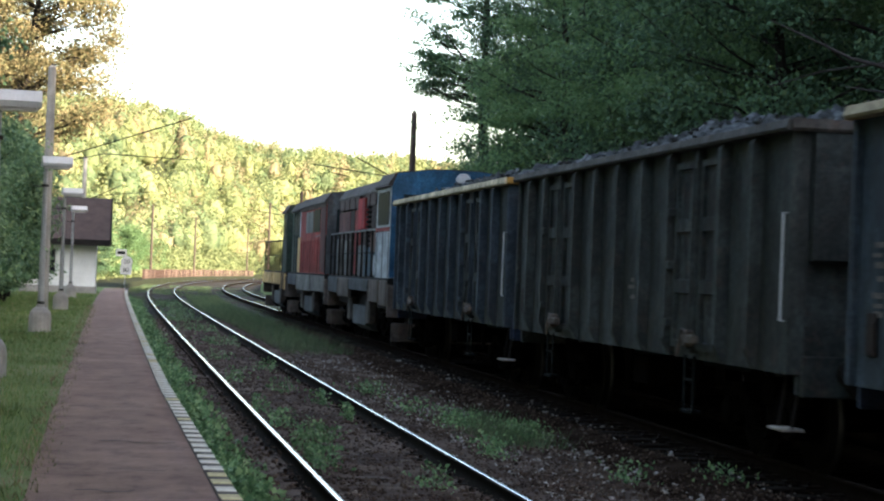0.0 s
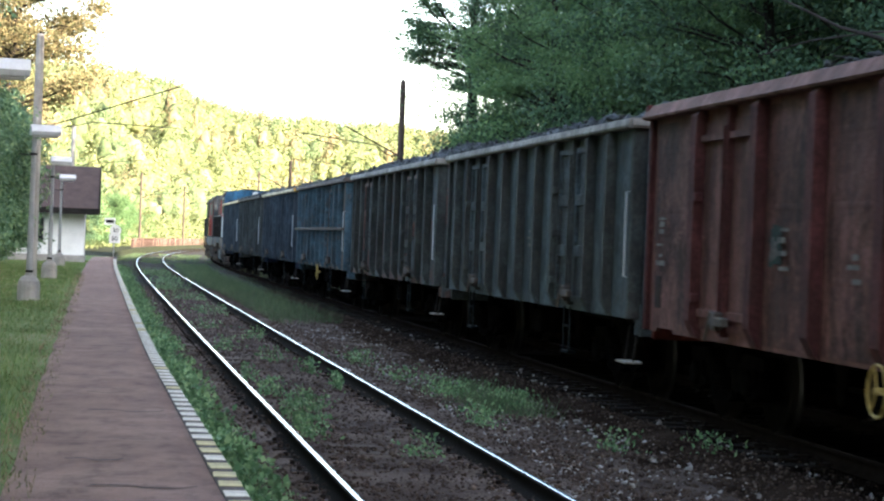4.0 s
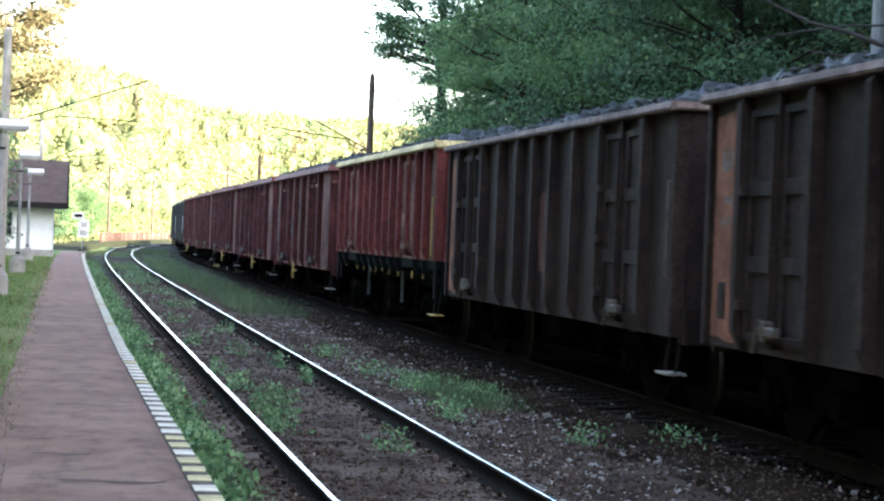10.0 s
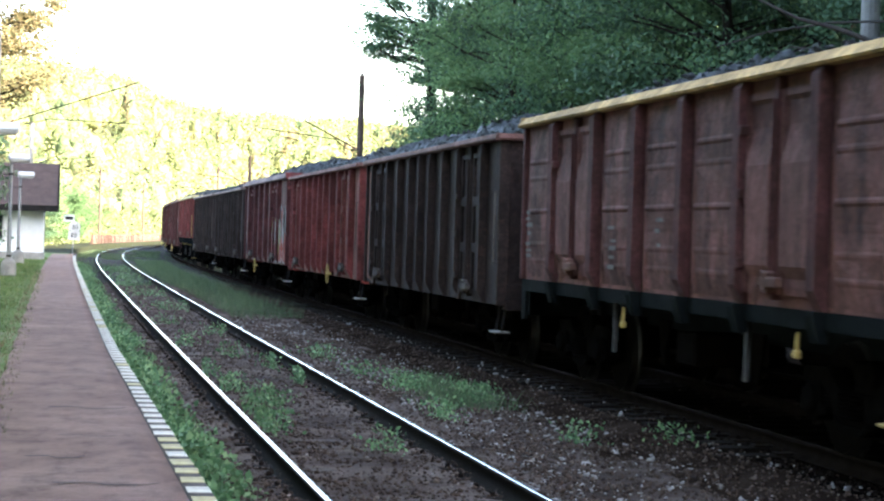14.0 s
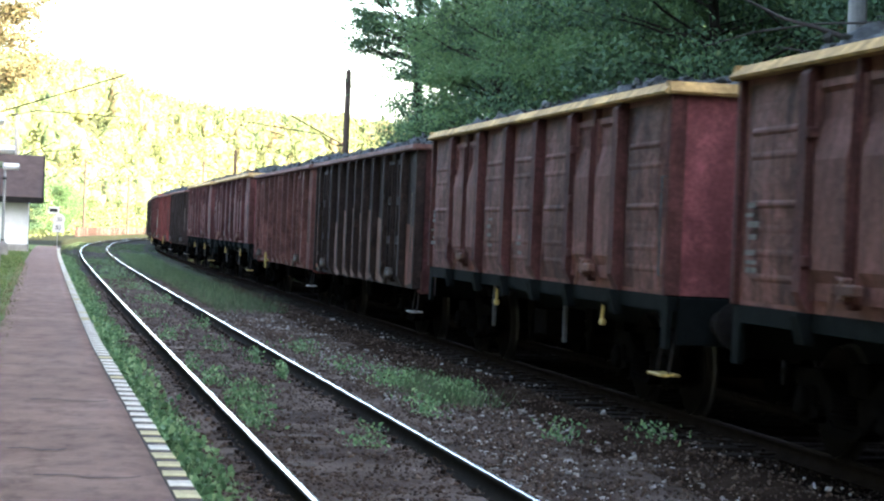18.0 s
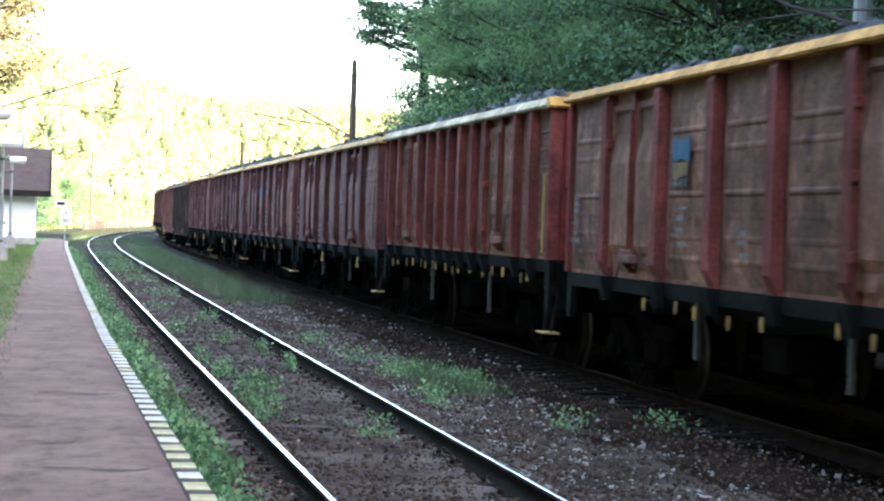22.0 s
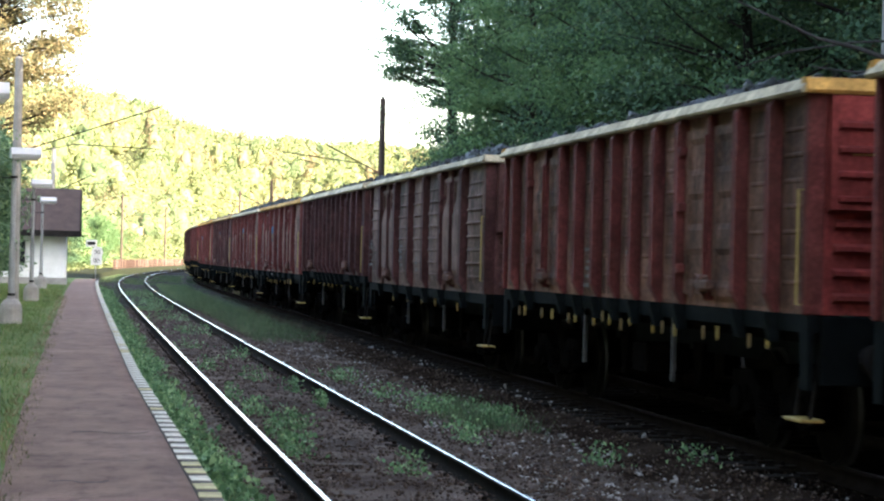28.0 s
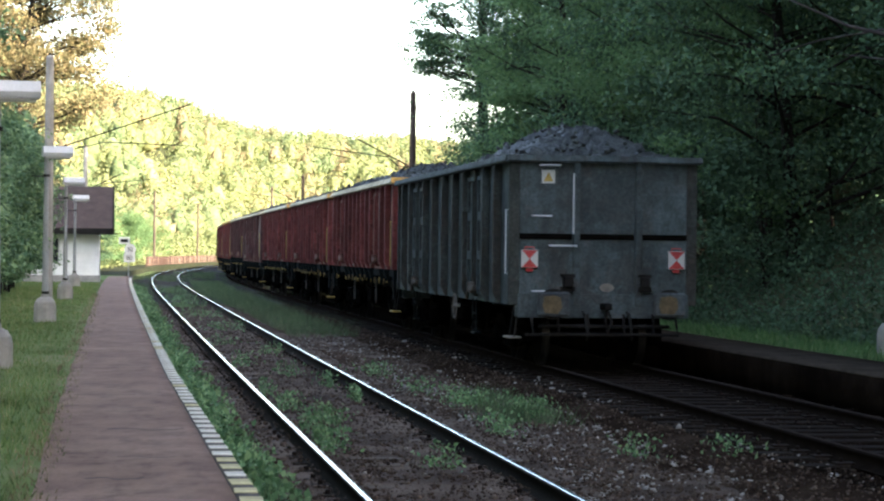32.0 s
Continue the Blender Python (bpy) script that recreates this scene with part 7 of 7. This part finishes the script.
L_A = "coal-laden brown open wagon with smooth plated sides"
L_B = "coal-laden brown open wagon with bulged panels and yellow rim"
L_D = "coal-laden red open wagon with close ribs and dark frame"
L_E = "sooty black open wagon with close ribs, loaded with coal"
L_G = "grey open wagon with close ribs, loaded with coal"
SPECS = [
    spec("G", "grey", "grey", ribs="grey_rib_shaded", end_style="panel", label="grey-green last wagon with red and white tail boards", tail=True, wheel=P["chalk"], wheel_at=-1.8),
    spec("D", "rust_brown", "rim_white", "rim_orange", "red_bright", "red", "ridged", label=L_D, hooks=2),
    spec("D", "rust_brown", "rim_white", "rim_orange", "red_bright", "red", "ridged", label=L_D, hooks=2, plates=((2.2, 1.8, 0.2, 0.3, P["teal"]), (1.32, 1.85, 0.2, 0.35, P["teal"]), (0.43, 1.8, 0.2, 0.35, P["teal"]), (-0.43, 1.8, 0.2, 0.4, P["teal"]), (-1.32, 1.8, 0.2, 0.42, P["teal"]), (-5.08, 1.85, 0.34, 0.45, P["ochre_smear"]))),
    spec("D", "tan_brown", "rim_white", "rim_orange", "red_bright", "red", "ridged", label=L_D, hooks=2),
    spec("B", "dust", "rim_white", None, "brown_pink", "plum", "ridged", True, label="dusty brown open wagon with dented ridged panels, loaded with coal"),
    spec("D", "plum", "rim_white", label="dark plum open wagon with a cream rim, loaded with coal", hooks=1),
    spec("B", "tan_brown", "rim_orange", None, "red_bright", "red", label="red-brown open wagon with a plain red end, loaded with coal", hooks=2, plates=((1.8, 2.58, 0.28, 0.10, P["sky_blue"]), (1.8, 2.40, 0.22, 0.07, P["dull_yellow"]), (1.8, 2.27, 0.26, 0.05, P["teal"]))),
    spec("B", "tan_brown", "rim_white", None, "red_bright", "red", "ridged", True, label="coal-laden red open wagon with ridged panels and white rim", hooks=2, plates=((0.0, 2.66, 0.26, 0.09, P["sky_blue"]), (0.0, 2.50, 0.2, 0.05, P["dull_yellow"]), (0.0, 2.39, 0.24, 0.04, P["teal"]))),
    spec("B", "brown", "rim_yellow", None, "plum", "plum", label=L_B, hooks=1, plates=((0.3, 2.68, 0.15, 0.05, P["sky_blue"]), (0.3, 2.58, 0.15, 0.045, P["dull_yellow"]), (0.3, 2.49, 0.15, 0.04, P["spray_red"]))),
    spec("B", "tan_brown", "rim_orange", None, "red_bright", "red", label="red-brown open wagon with a plain red end, loaded with coal", hooks=2, plates=((1.8, 2.58, 0.28, 0.10, P["sky_blue"]), (1.8, 2.40, 0.22, 0.07, P["dull_yellow"]), (1.8, 2.27, 0.26, 0.05, P["teal"]))),
    spec("D", "tan_brown", "rim_white", "rim_orange", "red_bright", "red", "ridged", label=L_D, hooks=2),
    spec("B", "brown_pink", "rim_yellow", None, "end_pink", "plum", "plain", False, label=L_B, hooks=0),
    spec("B", "brown", "rim_yellow", None, "plum", "plum", label=L_B, plates=((1.5, 2.52, 0.17, 0.13, P["sky_blue"]), (1.5, 2.26, 0.17, 0.12, P["dull_yellow"]), (1.5, 2.02, 0.16, 0.10, P["spray_red"]))),
    spec("B", "brown_pink", "rim_yellow", None, "end_pink", "plum", label=L_B, hooks=0),
    spec("B", "brown_pink", "rim_yellow", None, "end_pink", "plum", "plain", False, label=L_B, hooks=0),
    spec("E", "black", "rim_pink", None, "plum", "black", label="coal-laden sooty black open wagon with rusty repainted patches", plates=((5.84, 2.0, 0.42, 1.02, P["rust_orange"]), (2.82, 1.45, 0.53, 0.52, P["rust_pale"]), (1.6, 1.58, 0.52, 0.64, P["rust_pale"]), (0.5, 1.58, 0.42, 0.63, P["rust_pale"]), (-0.5, 1.56, 0.42, 0.60, P["rust_pale"]), (-1.6, 1.57, 0.52, 0.62, P["rust_pale"]), (-2.82, 1.50, 0.53, 0.55, P["rust_pale"]), (-5.84, 1.45, 0.42, 0.48, P["rust_brown"]))),
    spec("E", "red_brown", "rim_pink", None, "red", "red_brown", label="coal-laden red-brown open wagon with a pale square patch", wheel_at=2.3, wheel=M["yellow"], plates=((1.6, 2.3, 0.50, 0.44, P["dust"]),)),
    spec("B", "brown_pink", "rim_yellow", None, "end_pink", "plum", "plain", False, label=L_B, hooks=0),
    spec("B", "brown_pink", "rim_yellow", None, "end_pink", "plum", label=L_B, hooks=0),
    spec("E", "black", "rim_pink", label=L_E, plates=((5.84, 2.0, 0.42, 1.02, P["rust_orange"]), (5.84, 2.6, 0.2, 0.11, P["chalk"]), (5.84, 2.25, 0.24, 0.05, P["chalk"]), (5.84, 2.05, 0.2, 0.05, P["chalk"]))),
    spec("E", "rust_brown", "rim_pink", None, "red_bright", "red", label="dull red-ribbed brown open wagon with close ribs, loaded with coal", wheel_at=-2.3, wheel=M["yellow"]),
    spec("A", "dust_brown", "rim_skylit", "red", "red", "rib_brown", label="brown open wagon with colourful spray-paint, loaded with coal", wheel=M["yellow"], wheel_at=1.5, graffiti=True),
    spec("E", "black", "rim_skylit", label=L_E, plates=((5.84, 2.0, 0.42, 1.02, P["rust_orange"]), (5.84, 2.6, 0.2, 0.11, P["chalk"]), (5.84, 2.25, 0.24, 0.05, P["chalk"]), (5.84, 2.05, 0.2, 0.05, P["chalk"]))),
    spec("E", "black", "rim_skylit", None, "black", label=L_E, plates=((5.84, 2.0, 0.42, 1.02, P["rust_orange"]), (4.0, 1.15, 0.34, 0.12, P["rust_pale"]), (-0.5, 1.9, 0.4, 0.5, P["red_brown"]))),
    spec("D", "tan_brown", "rim_cream", "rim_cream", "red_bright", "red", "ridged", label="coal-laden red open wagon with cream rim and black frame"),
    spec("A", "rust_brown", "rim_pink", "red_brown", "plum", "rib_brown", label=L_A, wheel=M["yellow"], wheel_at=0.3, plates=((1.9, 1.9, 0.22, 0.2, P["teal"]),)),
    spec("A", "rust_brown", "rim_pink", "red", "red", "rib_brown", label=L_A, wheel=M["yellow"], plates=((1.9, 1.7, 0.2, 0.28, P["teal"]), (-1.75, 1.85, 0.36, 0.5, P["teal"]), (-1.75, 2.36, 0.3, 0.06, P["chalk"]), (-1.48, 1.5, 0.035, 0.3, P["chalk"]), (-1.98, 1.6, 0.03, 0.36, P["chalk"]), (-1.7, 1.36, 0.26, 0.04, P["chalk"]), (3.45, 1.8, 0.05, 0.5, P["chalk"]), (3.2, 1.6, 0.14, 0.45, P["teal"]), (3.0, 1.5, 0.04, 0.34, P["chalk"]))),
    spec("A", "rust_brown", "rim_pink", "red_brown", "red_brown", "rib_brown", label=L_A, wheel=M["yellow"], plates=((1.9, 1.7, 0.2, 0.28, P["teal"]),)),
    spec("A", "rust_brown", "rim_pink", "red_brown", "plum", "rib_brown", label=L_A, braces=True, plates=((1.9, 1.7, 0.2, 0.28, P["teal"]), (0.0, 1.7, 0.35, 0.45, P["dust"]), (1.25, 1.62, 0.05, 0.42, P["chalk"]), (0.98, 1.5, 0.04, 0.34, P["chalk"]), (1.52, 1.42, 0.05, 0.36, P["chalk"]), (2.3, 1.55, 0.03, 0.3, P["teal"]))),
    spec("A", "red_brown", "rim_pink", "red", "red", "rib_brown", label=L_A, wheel=M["yellow"], plates=((1.9, 1.9, 0.18, 0.25, P["teal"]),)),
    spec("G", "grey", "rim_grey", ribs="grey_rib_shaded", label=L_G),
    spec("G", "grey_rust", "rim_grey", ribs="grey_rib_shaded", label="grey open wagon with large rust-red patches, loaded with coal"),
    spec("G", "grey_brown", "rim_dark", None, "blue", "blue", end_style="stepped", label="coal-laden blue-ribbed open wagon with a rusty side beam", beam=True, wheel=M["yellow"]),
    spec("G", "navy", "rim_white", "rim_orange", "blue_dark", "navy", end_style="stepped", label="coal-laden dark blue open wagon with a yellow end rim"),
    spec("G", "slate", "rim_soot", end_style="stepped", label=L_G),
    spec("G", "slate", "rim_white", "rim_orange", "blue_dark", "navy", end_style="stepped", label="coal-laden dark grey-blue open wagon with a pale rim", braces=True),
]
SHIFT = [0.2, -0.2, -0.3, 0, 0.2, -0.1, -0.65, -0.48, -0.7, -0.25, -0.5, -0.8, -1, -0.95, -0.15, 0.01, -0.45, 0.3, 0.94, 1.2, 0.95, 0.75, 0.38, 0.25, 0.13, 0.45, 0.37, 0.21, 0.11, 0.02, -0.5, -0.5, -0.22, -0.33, 0, -0.42]
TRAIN = []          # moving things, where they stand ahead of the tail, and their height over the rails
for n, sp in enumerate(SPECS):
    TRAIN.append((build_wagon(sp, n), n * 14.04 + SHIFT[n] + HALF, 0.0))
    load = solid("coal_load", HIGH_HEAPS.get(n, HEAPS[(n * 7 + n // 3) % 4]) if n else LAST_HEAP, M["coal"], "heaped grey-black lump coal filling the wagon", "coal", "coal loads", "stuff")
    TRAIN.append((load, n * 14.04 + SHIFT[n] + HALF, SIZES[sp["kind"]][0] - TOP))


# ---------------------------------------------------------------- locomotives
def build_loco(label, hl, key, blocks, valances, bits, railing, end_tone):
    """blocks: name, y0, y1, half width, eave, colour; valances: y0, y1, lowest z, colour;
    bits: name, y0, y1, z0, z1, how far out, thickness, colour; railing: y0, y1, post gap, colour."""
    lo = thing("diesel_locomotive", label, "locomotive", None, "locomotives of the coal train")

    def deck(bm):
        box(bm, -1.40, 1.40, -hl, hl, 1.52, 1.65, 0.02)
        box(bm, -1.1, 1.1, -hl + 0.2, hl - 0.2, 0.95, 1.52)
    part("deck", cached(f"deck_{key}", deck), M["steel"], lo)
    for k, (y0, y1, z0, mat) in enumerate(valances):
        def valance(bm, sx):
            a, b = sorted((sx * 1.41, sx * 1.34))
            box(bm, a, b, y0 + 0.01, y1 - 0.01, z0, 1.60, 0.012)
            c, d = sorted((sx * 1.425, sx * 1.41))
            for y in (y0 + 0.05, y1 - 0.11):
                box(bm, c, d, y, y + 0.06, z0 + 0.03, 1.57)
            box(bm, c, d, y0 + 0.05, y1 - 0.05, (z0 + 1.6) / 2 - 0.02, (z0 + 1.6) / 2 + 0.02)
        for sx in (-1, 1):
            part("valance", cached(f"valance_{key}_{k}_{sx}", lambda bm: valance(bm, sx)), mat, lo)

    for k, (name, y0, y1, w, eave, mat) in enumerate(blocks):
        def block(bm):
            prism(bm, [(-w, 1.64), (-w, eave - 0.12), (-w + 0.06, eave), (w - 0.06, eave), (w, eave - 0.12), (w, 1.64)], "y", y0, y1)
        part(name, cached(f"block_{key}_{k}", block), mat, lo)
        if eave > 3.0:
            def cap(bm):
                prism(bm, [(-w - 0.07, eave - 0.10), (-w - 0.07, eave - 0.05), (-w + 0.10, eave + 0.20), (-0.5, eave + 0.30), (0.5, eave + 0.30), (w - 0.10, eave + 0.20), (w + 0.07, eave - 0.05), (w + 0.07, eave - 0.10)], "y", y0 - 0.06, y1 + 0.02)
            part("roof", cached(f"cap_{key}_{k}", cap), P["loco_roof"], lo)
            if name == "hood":
                def fan(bm):
                    lathe(bm, [(0.40, eave + 0.26), (0.40, eave + 0.37), (0.32, eave + 0.40), (0.05, eave + 0.40)], 14)
                for y in np.arange(y0 + 0.9, y1 - 0.5, 1.7):
                    part("roof_fan", cached(f"fan_{eave}", fan), M["steel"], lo, at=(0, float(y), 0))

                def seam(bm):
                    box(bm, -w - 0.022, -w - 0.001, -0.035, 0.035, 1.66, eave - 0.13)
                for y in np.arange(y0 + 0.55, y1 - 0.2, 0.85):
                    part("door_seam", cached(f"seam_{w}_{eave}", seam), M["steel"], lo, at=(0, float(y), 0))
    w = blocks[0][3]
    y_end, eave = blocks[0][1], blocks[0][4]

    def end_face(bm):
        prism(bm, [(-w + 0.01, 1.66), (-w + 0.01, eave - 0.11), (-w + 0.13, eave + 0.18), (-0.5, eave + 0.28), (0.5, eave + 0.28), (w - 0.13, eave + 0.18), (w - 0.01, eave - 0.11), (w - 0.01, 1.66)], "y", y_end - 0.085, y_end - 0.065)
    part("cab_end", cached(f"end_face_{key}", end_face), end_tone, lo)

    def end_window(bm):
        box(bm, -0.40, 0.40, y_end - 0.10, y_end - 0.086, 2.75, 3.45, 0.004)
    for x in (-0.72, 0.72):
        part("end_window", cached(f"end_window_{key}", end_window), M["cab_glass"], lo, at=(x, 0, 0))

    def lamp(bm):
        lathe(bm, [(0.02, -0.10), (0.15, -0.09), (0.17, -0.02), (0.17, 0.0)], 16, "y")
    part("headlight", cached("loco_lamp", lamp), M["lamp_white"], lo, "round pale headlight", at=(0.15, y_end - 0.09, eave + 0.06))

    for k, (name, y0, y1, z0, z1, x, thick, mat) in enumerate(bits):
        def bit(bm, sx):
            r = min(0.12, (z1 - z0) * 0.3, (y1 - y0) * 0.3) if name == "cab_window" else 0.0
            if r:
                rim = [((y0 + r if sy < 0 else y1 - r) + r * math.cos(a), (z0 + r if sz < 0 else z1 - r) + r * math.sin(a))
                       for sy, sz, a0 in ((1, 1, 0.0), (-1, 1, 0.5), (-1, -1, 1.0), (1, -1, 1.5)) for a in (math.pi * (a0 + j / 6) for j in range(4))]
                prism(bm, rim, "x", *sorted((sx * x, sx * (x + thick))))
            else:
                a, b = sorted((sx * x, sx * (x + thick)))
                box(bm, a, b, y0, y1, z0, z1, min(0.012, thick * 0.4))
        for sx in (-1, 1):
            part(name, cached(f"bit_{key}_{k}_{sx}", lambda bm: bit(bm, sx)), mat, lo)

    # walkway railing
    y0, y1, gap, mat = railing
    for sx in (-1, 1):
        def hand_rail(bm):
            tube(bm, [(sx * 1.37, y0, 2.73), (sx * 1.37, y1, 2.73)], 0.024, 6)
        part("handrail", cached(f"handrail_{key}_{sx}", hand_rail), mat, lo, "pale handrail")

        def mid_rail(bm):
            tube(bm, [(sx * 1.37, y0, 2.2), (sx * 1.37, y1, 2.2)], 0.014, 6)
        part("mid_rail", cached(f"mid_rail_{key}_{sx}", mid_rail), M["steel"], lo)

        def post(bm):
            tube(bm, [(sx * 1.37, 0, 1.64), (sx * 1.37, 0, 2.73)], 0.026, 6)
        for y in np.arange(y0, y1 + 0.01, gap):
            part("rail_post", cached(f"rail_post_{sx}", post), M["steel"], lo, at=(0, float(y), 0))

    def tank(bm):
        prism(bm, [(-1.25, 0.95), (-1.25, 0.5), (-1.0, 0.36), (1.0, 0.36), (1.25, 0.5), (1.25, 0.95)], "y", -1.4, 1.4)
    part("fuel_tank", cached("loco_tank", tank), P["grey_dark"], lo)

    def sandbox(bm):
        box(bm, -1.30, -1.08, -0.3, 0.3, 0.55, 1.12, 0.04)
    for y in (-1.9, 1.9):
        part("sandbox", cached("loco_sandbox", sandbox), P["loco_grime"], lo, "grimy pale sandbox by the wheels", at=(0, y, 0))

    def plough(bm):
        box(bm, -1.3, 1.3, -0.04, 0.04, 0.3, 0.7, 0.02)
    for y in (-hl - 0.1, hl + 0.1):
        part("rail_guard", cached("loco_guard", plough), P["grey_brown"], lo, at=(0, y, 0))

    def beam(bm):
        box(bm, -1.4, 1.4, -0.06, 0.06, 0.82, 1.5, 0.01)
    for y in (-hl - 0.02, hl + 0.02):
        part("buffer_beam", cached("loco_beam", beam), P["grey_brown"], lo, at=(0, y, 0))
    for x in (-0.875, 0.875):
        part("buffer", CACHE["buffer"], M["steel"], lo, at=(x, -hl - 0.07, 1.03))
        part("buffer", CACHE["buffer"], M["steel"], lo, at=(-x, hl + 0.07, 1.03), turn=math.pi)
    for y in (-hl + 2.7, hl - 2.7):
        b = part("bogie", CACHE["bogie_frame"], M["bogie"], lo, at=(0, y, RAIL_LEVEL))
        for yy in (-0.9, 0.9):
            WHEELS.append(part("wheelset", CACHE["wheelset"], M["bogie"], b, at=(0, yy, 0.46)))
    return lo


white, red, blue, green = P["loco_white"], P["loco_red"], P["loco_blue"], P["loco_green"]
FLUTES = [("red_flute", -5.3 + 0.75 * k, -5.2 + 0.75 * k, 1.68, 2.62, 1.385, 0.022, red) for k in range(10)]
TEETH = [("vent_ring", -1.05, -0.75, 2.35 + 0.115 * k, 2.41 + 0.115 * k, 1.16, 0.10, M["steel"]) for k in range(9)]
TRAIN.append((build_loco(
    "white-cabbed diesel locomotive with red doors and a blue end", 6.35, "rear",
    (("cab", -6.28, -3.9, 1.385, 3.72, white), ("hood", -3.9, 6.2, 1.14, 3.72, P["loco_brown"])),
    ((-6.3, -4.9, 1.05, P["grey_brown"]), (-4.9, -2.9, 1.10, P["grey_brown"]), (-2.9, 1.2, 1.32, P["grey_dark"]), (1.2, 3.9, 1.12, P["grey_brown"]), (3.9, 6.3, 1.2, P["grey_dark"])),
    [("cab_window", -6.15, -4.2, 2.80, 3.52, 1.386, 0.012, M["cab_glass"]), ("waist_band", -6.27, -3.91, 2.66, 2.75, 1.386, 0.012, red),
     ("pillar", -3.55, -3.43, 1.7, 3.66, 1.15, 0.08, P["loco_grey"]), ("hood_door", -3.3, -2.2, 2.25, 2.68, 1.15, 0.16, P["rust_pale"]), ("lamp_ladder", -3.1, -2.5, 1.7, 2.15, 1.16, 0.14, white),
     ("hood_door", -2.0, -0.5, 1.7, 3.6, 1.15, 0.01, P["black"]), ("hood_door", -0.3, 1.1, 2.80, 3.55, 1.15, 0.10, P["loco_scarlet"]), ("hood_door", 1.2, 2.3, 1.7, 3.3, 1.15, 0.03, red), ("hood_door", 2.5, 3.4, 1.7, 3.3, 1.15, 0.02, P["black"]),
     ("hood_door", 3.5, 6.1, 2.75, 3.3, 1.15, 0.03, P["plum"]), ("side_locker", -2.1, -0.6, 1.66, 2.35, 1.15, 0.12, P["blue"]), ("side_locker", -0.4, 0.9, 1.66, 2.4, 1.15, 0.1, P["loco_grey"]), ("side_locker", 3.2, 4.0, 1.66, 2.55, 1.15, 0.1, P["loco_grey"]),
     ("side_locker", 5.2, 5.8, 1.66, 2.6, 1.15, 0.1, P["loco_grey"])] + [("upper_panel", y, y + 1.0, 3.34, 3.66, 1.15, 0.05, P["loco_brown"]) for y in (-2.0, -0.8, 1.2, 2.4, 3.6, 4.8)] + TEETH,
    (-6.2, 6.2, 1.03, P["loco_grey"]), blue), 36 * 14.04 - 0.42 + 6.45, 0.0))
TRAIN.append((build_loco(
    "red diesel locomotive with a fluted cab side", 6.35, "middle",
    (("cab", -6.2, 2.1, 1.385, 3.72, red), ("hood", 2.1, 6.2, 1.3, 3.72, green)),
    ((-6.3, -2.0, 1.15, P["loco_grey"]), (-2.0, 2.8, 1.12, P["loco_grey"]), (2.8, 6.3, 1.25, P["grey_dark"])),
    [("cab_window", -2.3, 0.1, 2.85, 3.48, 1.386, 0.012, P["loco_grey"]), ("cab_window", -4.4, -2.5, 2.85, 3.5, 1.386, 0.012, M["cab_glass"]), ("cab_door", -6.1, -4.7, 1.7, 3.55, 1.386, 0.02, P["plum"]), ("eave_panel", -6.15, 2.0, 3.53, 3.66, 1.386, 0.03, P["loco_brown"]),
     ("corner_post", 2.12, 2.9, 1.66, 2.75, 1.31, 0.08, P["rim_yellow"]), ("corner_post", 2.12, 2.6, 2.76, 3.6, 1.31, 0.06, white), ("cab_window", 3.2, 5.2, 2.85, 3.45, 1.302, 0.012, M["cab_glass"])] + FLUTES,
    (-6.2, -2.8, 1.1, P["loco_grey"]), P["grey_dark"]), 37 * 14.04 - 0.62 + 6.45, 0.0))
TRAIN.append((build_loco(
    "dark green and yellow leading diesel locomotive with a low hood", 5.3, "front",
    (("cab", -5.25, -3.6, 1.385, 3.72, green), ("low_hood", -3.6, 0.0, 1.05, 2.62, P["loco_grey_green"])),
    ((-5.3, -3.4, 1.05, P["rim_yellow"]), (-3.4, 0.6, 1.2, P["rim_yellow"]), (0.6, 5.3, 1.2, P["rim_yellow"])),
    [("cab_window", -5.0, -4.0, 2.85, 3.45, 1.386, 0.012, M["cab_glass"])] + [("warning_stripe", y, y + 0.18, 1.06, 1.62, 1.426, 0.012, M["ink"]) for y in (-5.1, -4.6, -4.1)],
    (-3.3, 5.2, 1.06, M["steel"]), green), 38 * 14.04 - 0.82 + 5.35, 0.0))


build_sleepers()


# ---------------------------------------------------------------- movement
def train_at(t):
    """Station of the rear end of the last wagon."""
    u = t / 10
    return -458.63 + 153.2275 * u + 4.7728 * u * u - 1.4775 * u ** 3


def share_turning(first, others):
    """Alike wheelsets turn alike."""
    keys = first.animation_data
    for ob in others:
        ob.rotation_mode = "QUATERNION"
        ob.animation_data_create()
        ob.animation_data.action = keys.action
        ob.animation_data.action_slot = keys.action_slot


def motions():
    # wheels roll on the rails: less than a quarter turn from row to row
    for k, y in ((0, -0.9), (1, 0.9)):
        walk(WHEELS[k], [(i / 30, Matrix.Translation((0, y, 0.46)) @ Matrix.Rotation(-(train_at(i / 30) - train_at(0)) / 0.46, 4, "X")) for i in range(961)])
        share_turning(WHEELS[k], WHEELS[k + 2::2])
    times = [2.0 * k for k in range(17)]
    for ob, back, lift in TRAIN:
        walk(ob, [(t, line_pose(train_at(t) + back, TRACK_2, DROP_2 - RAIL_LEVEL + lift)) for t in times])


motions()
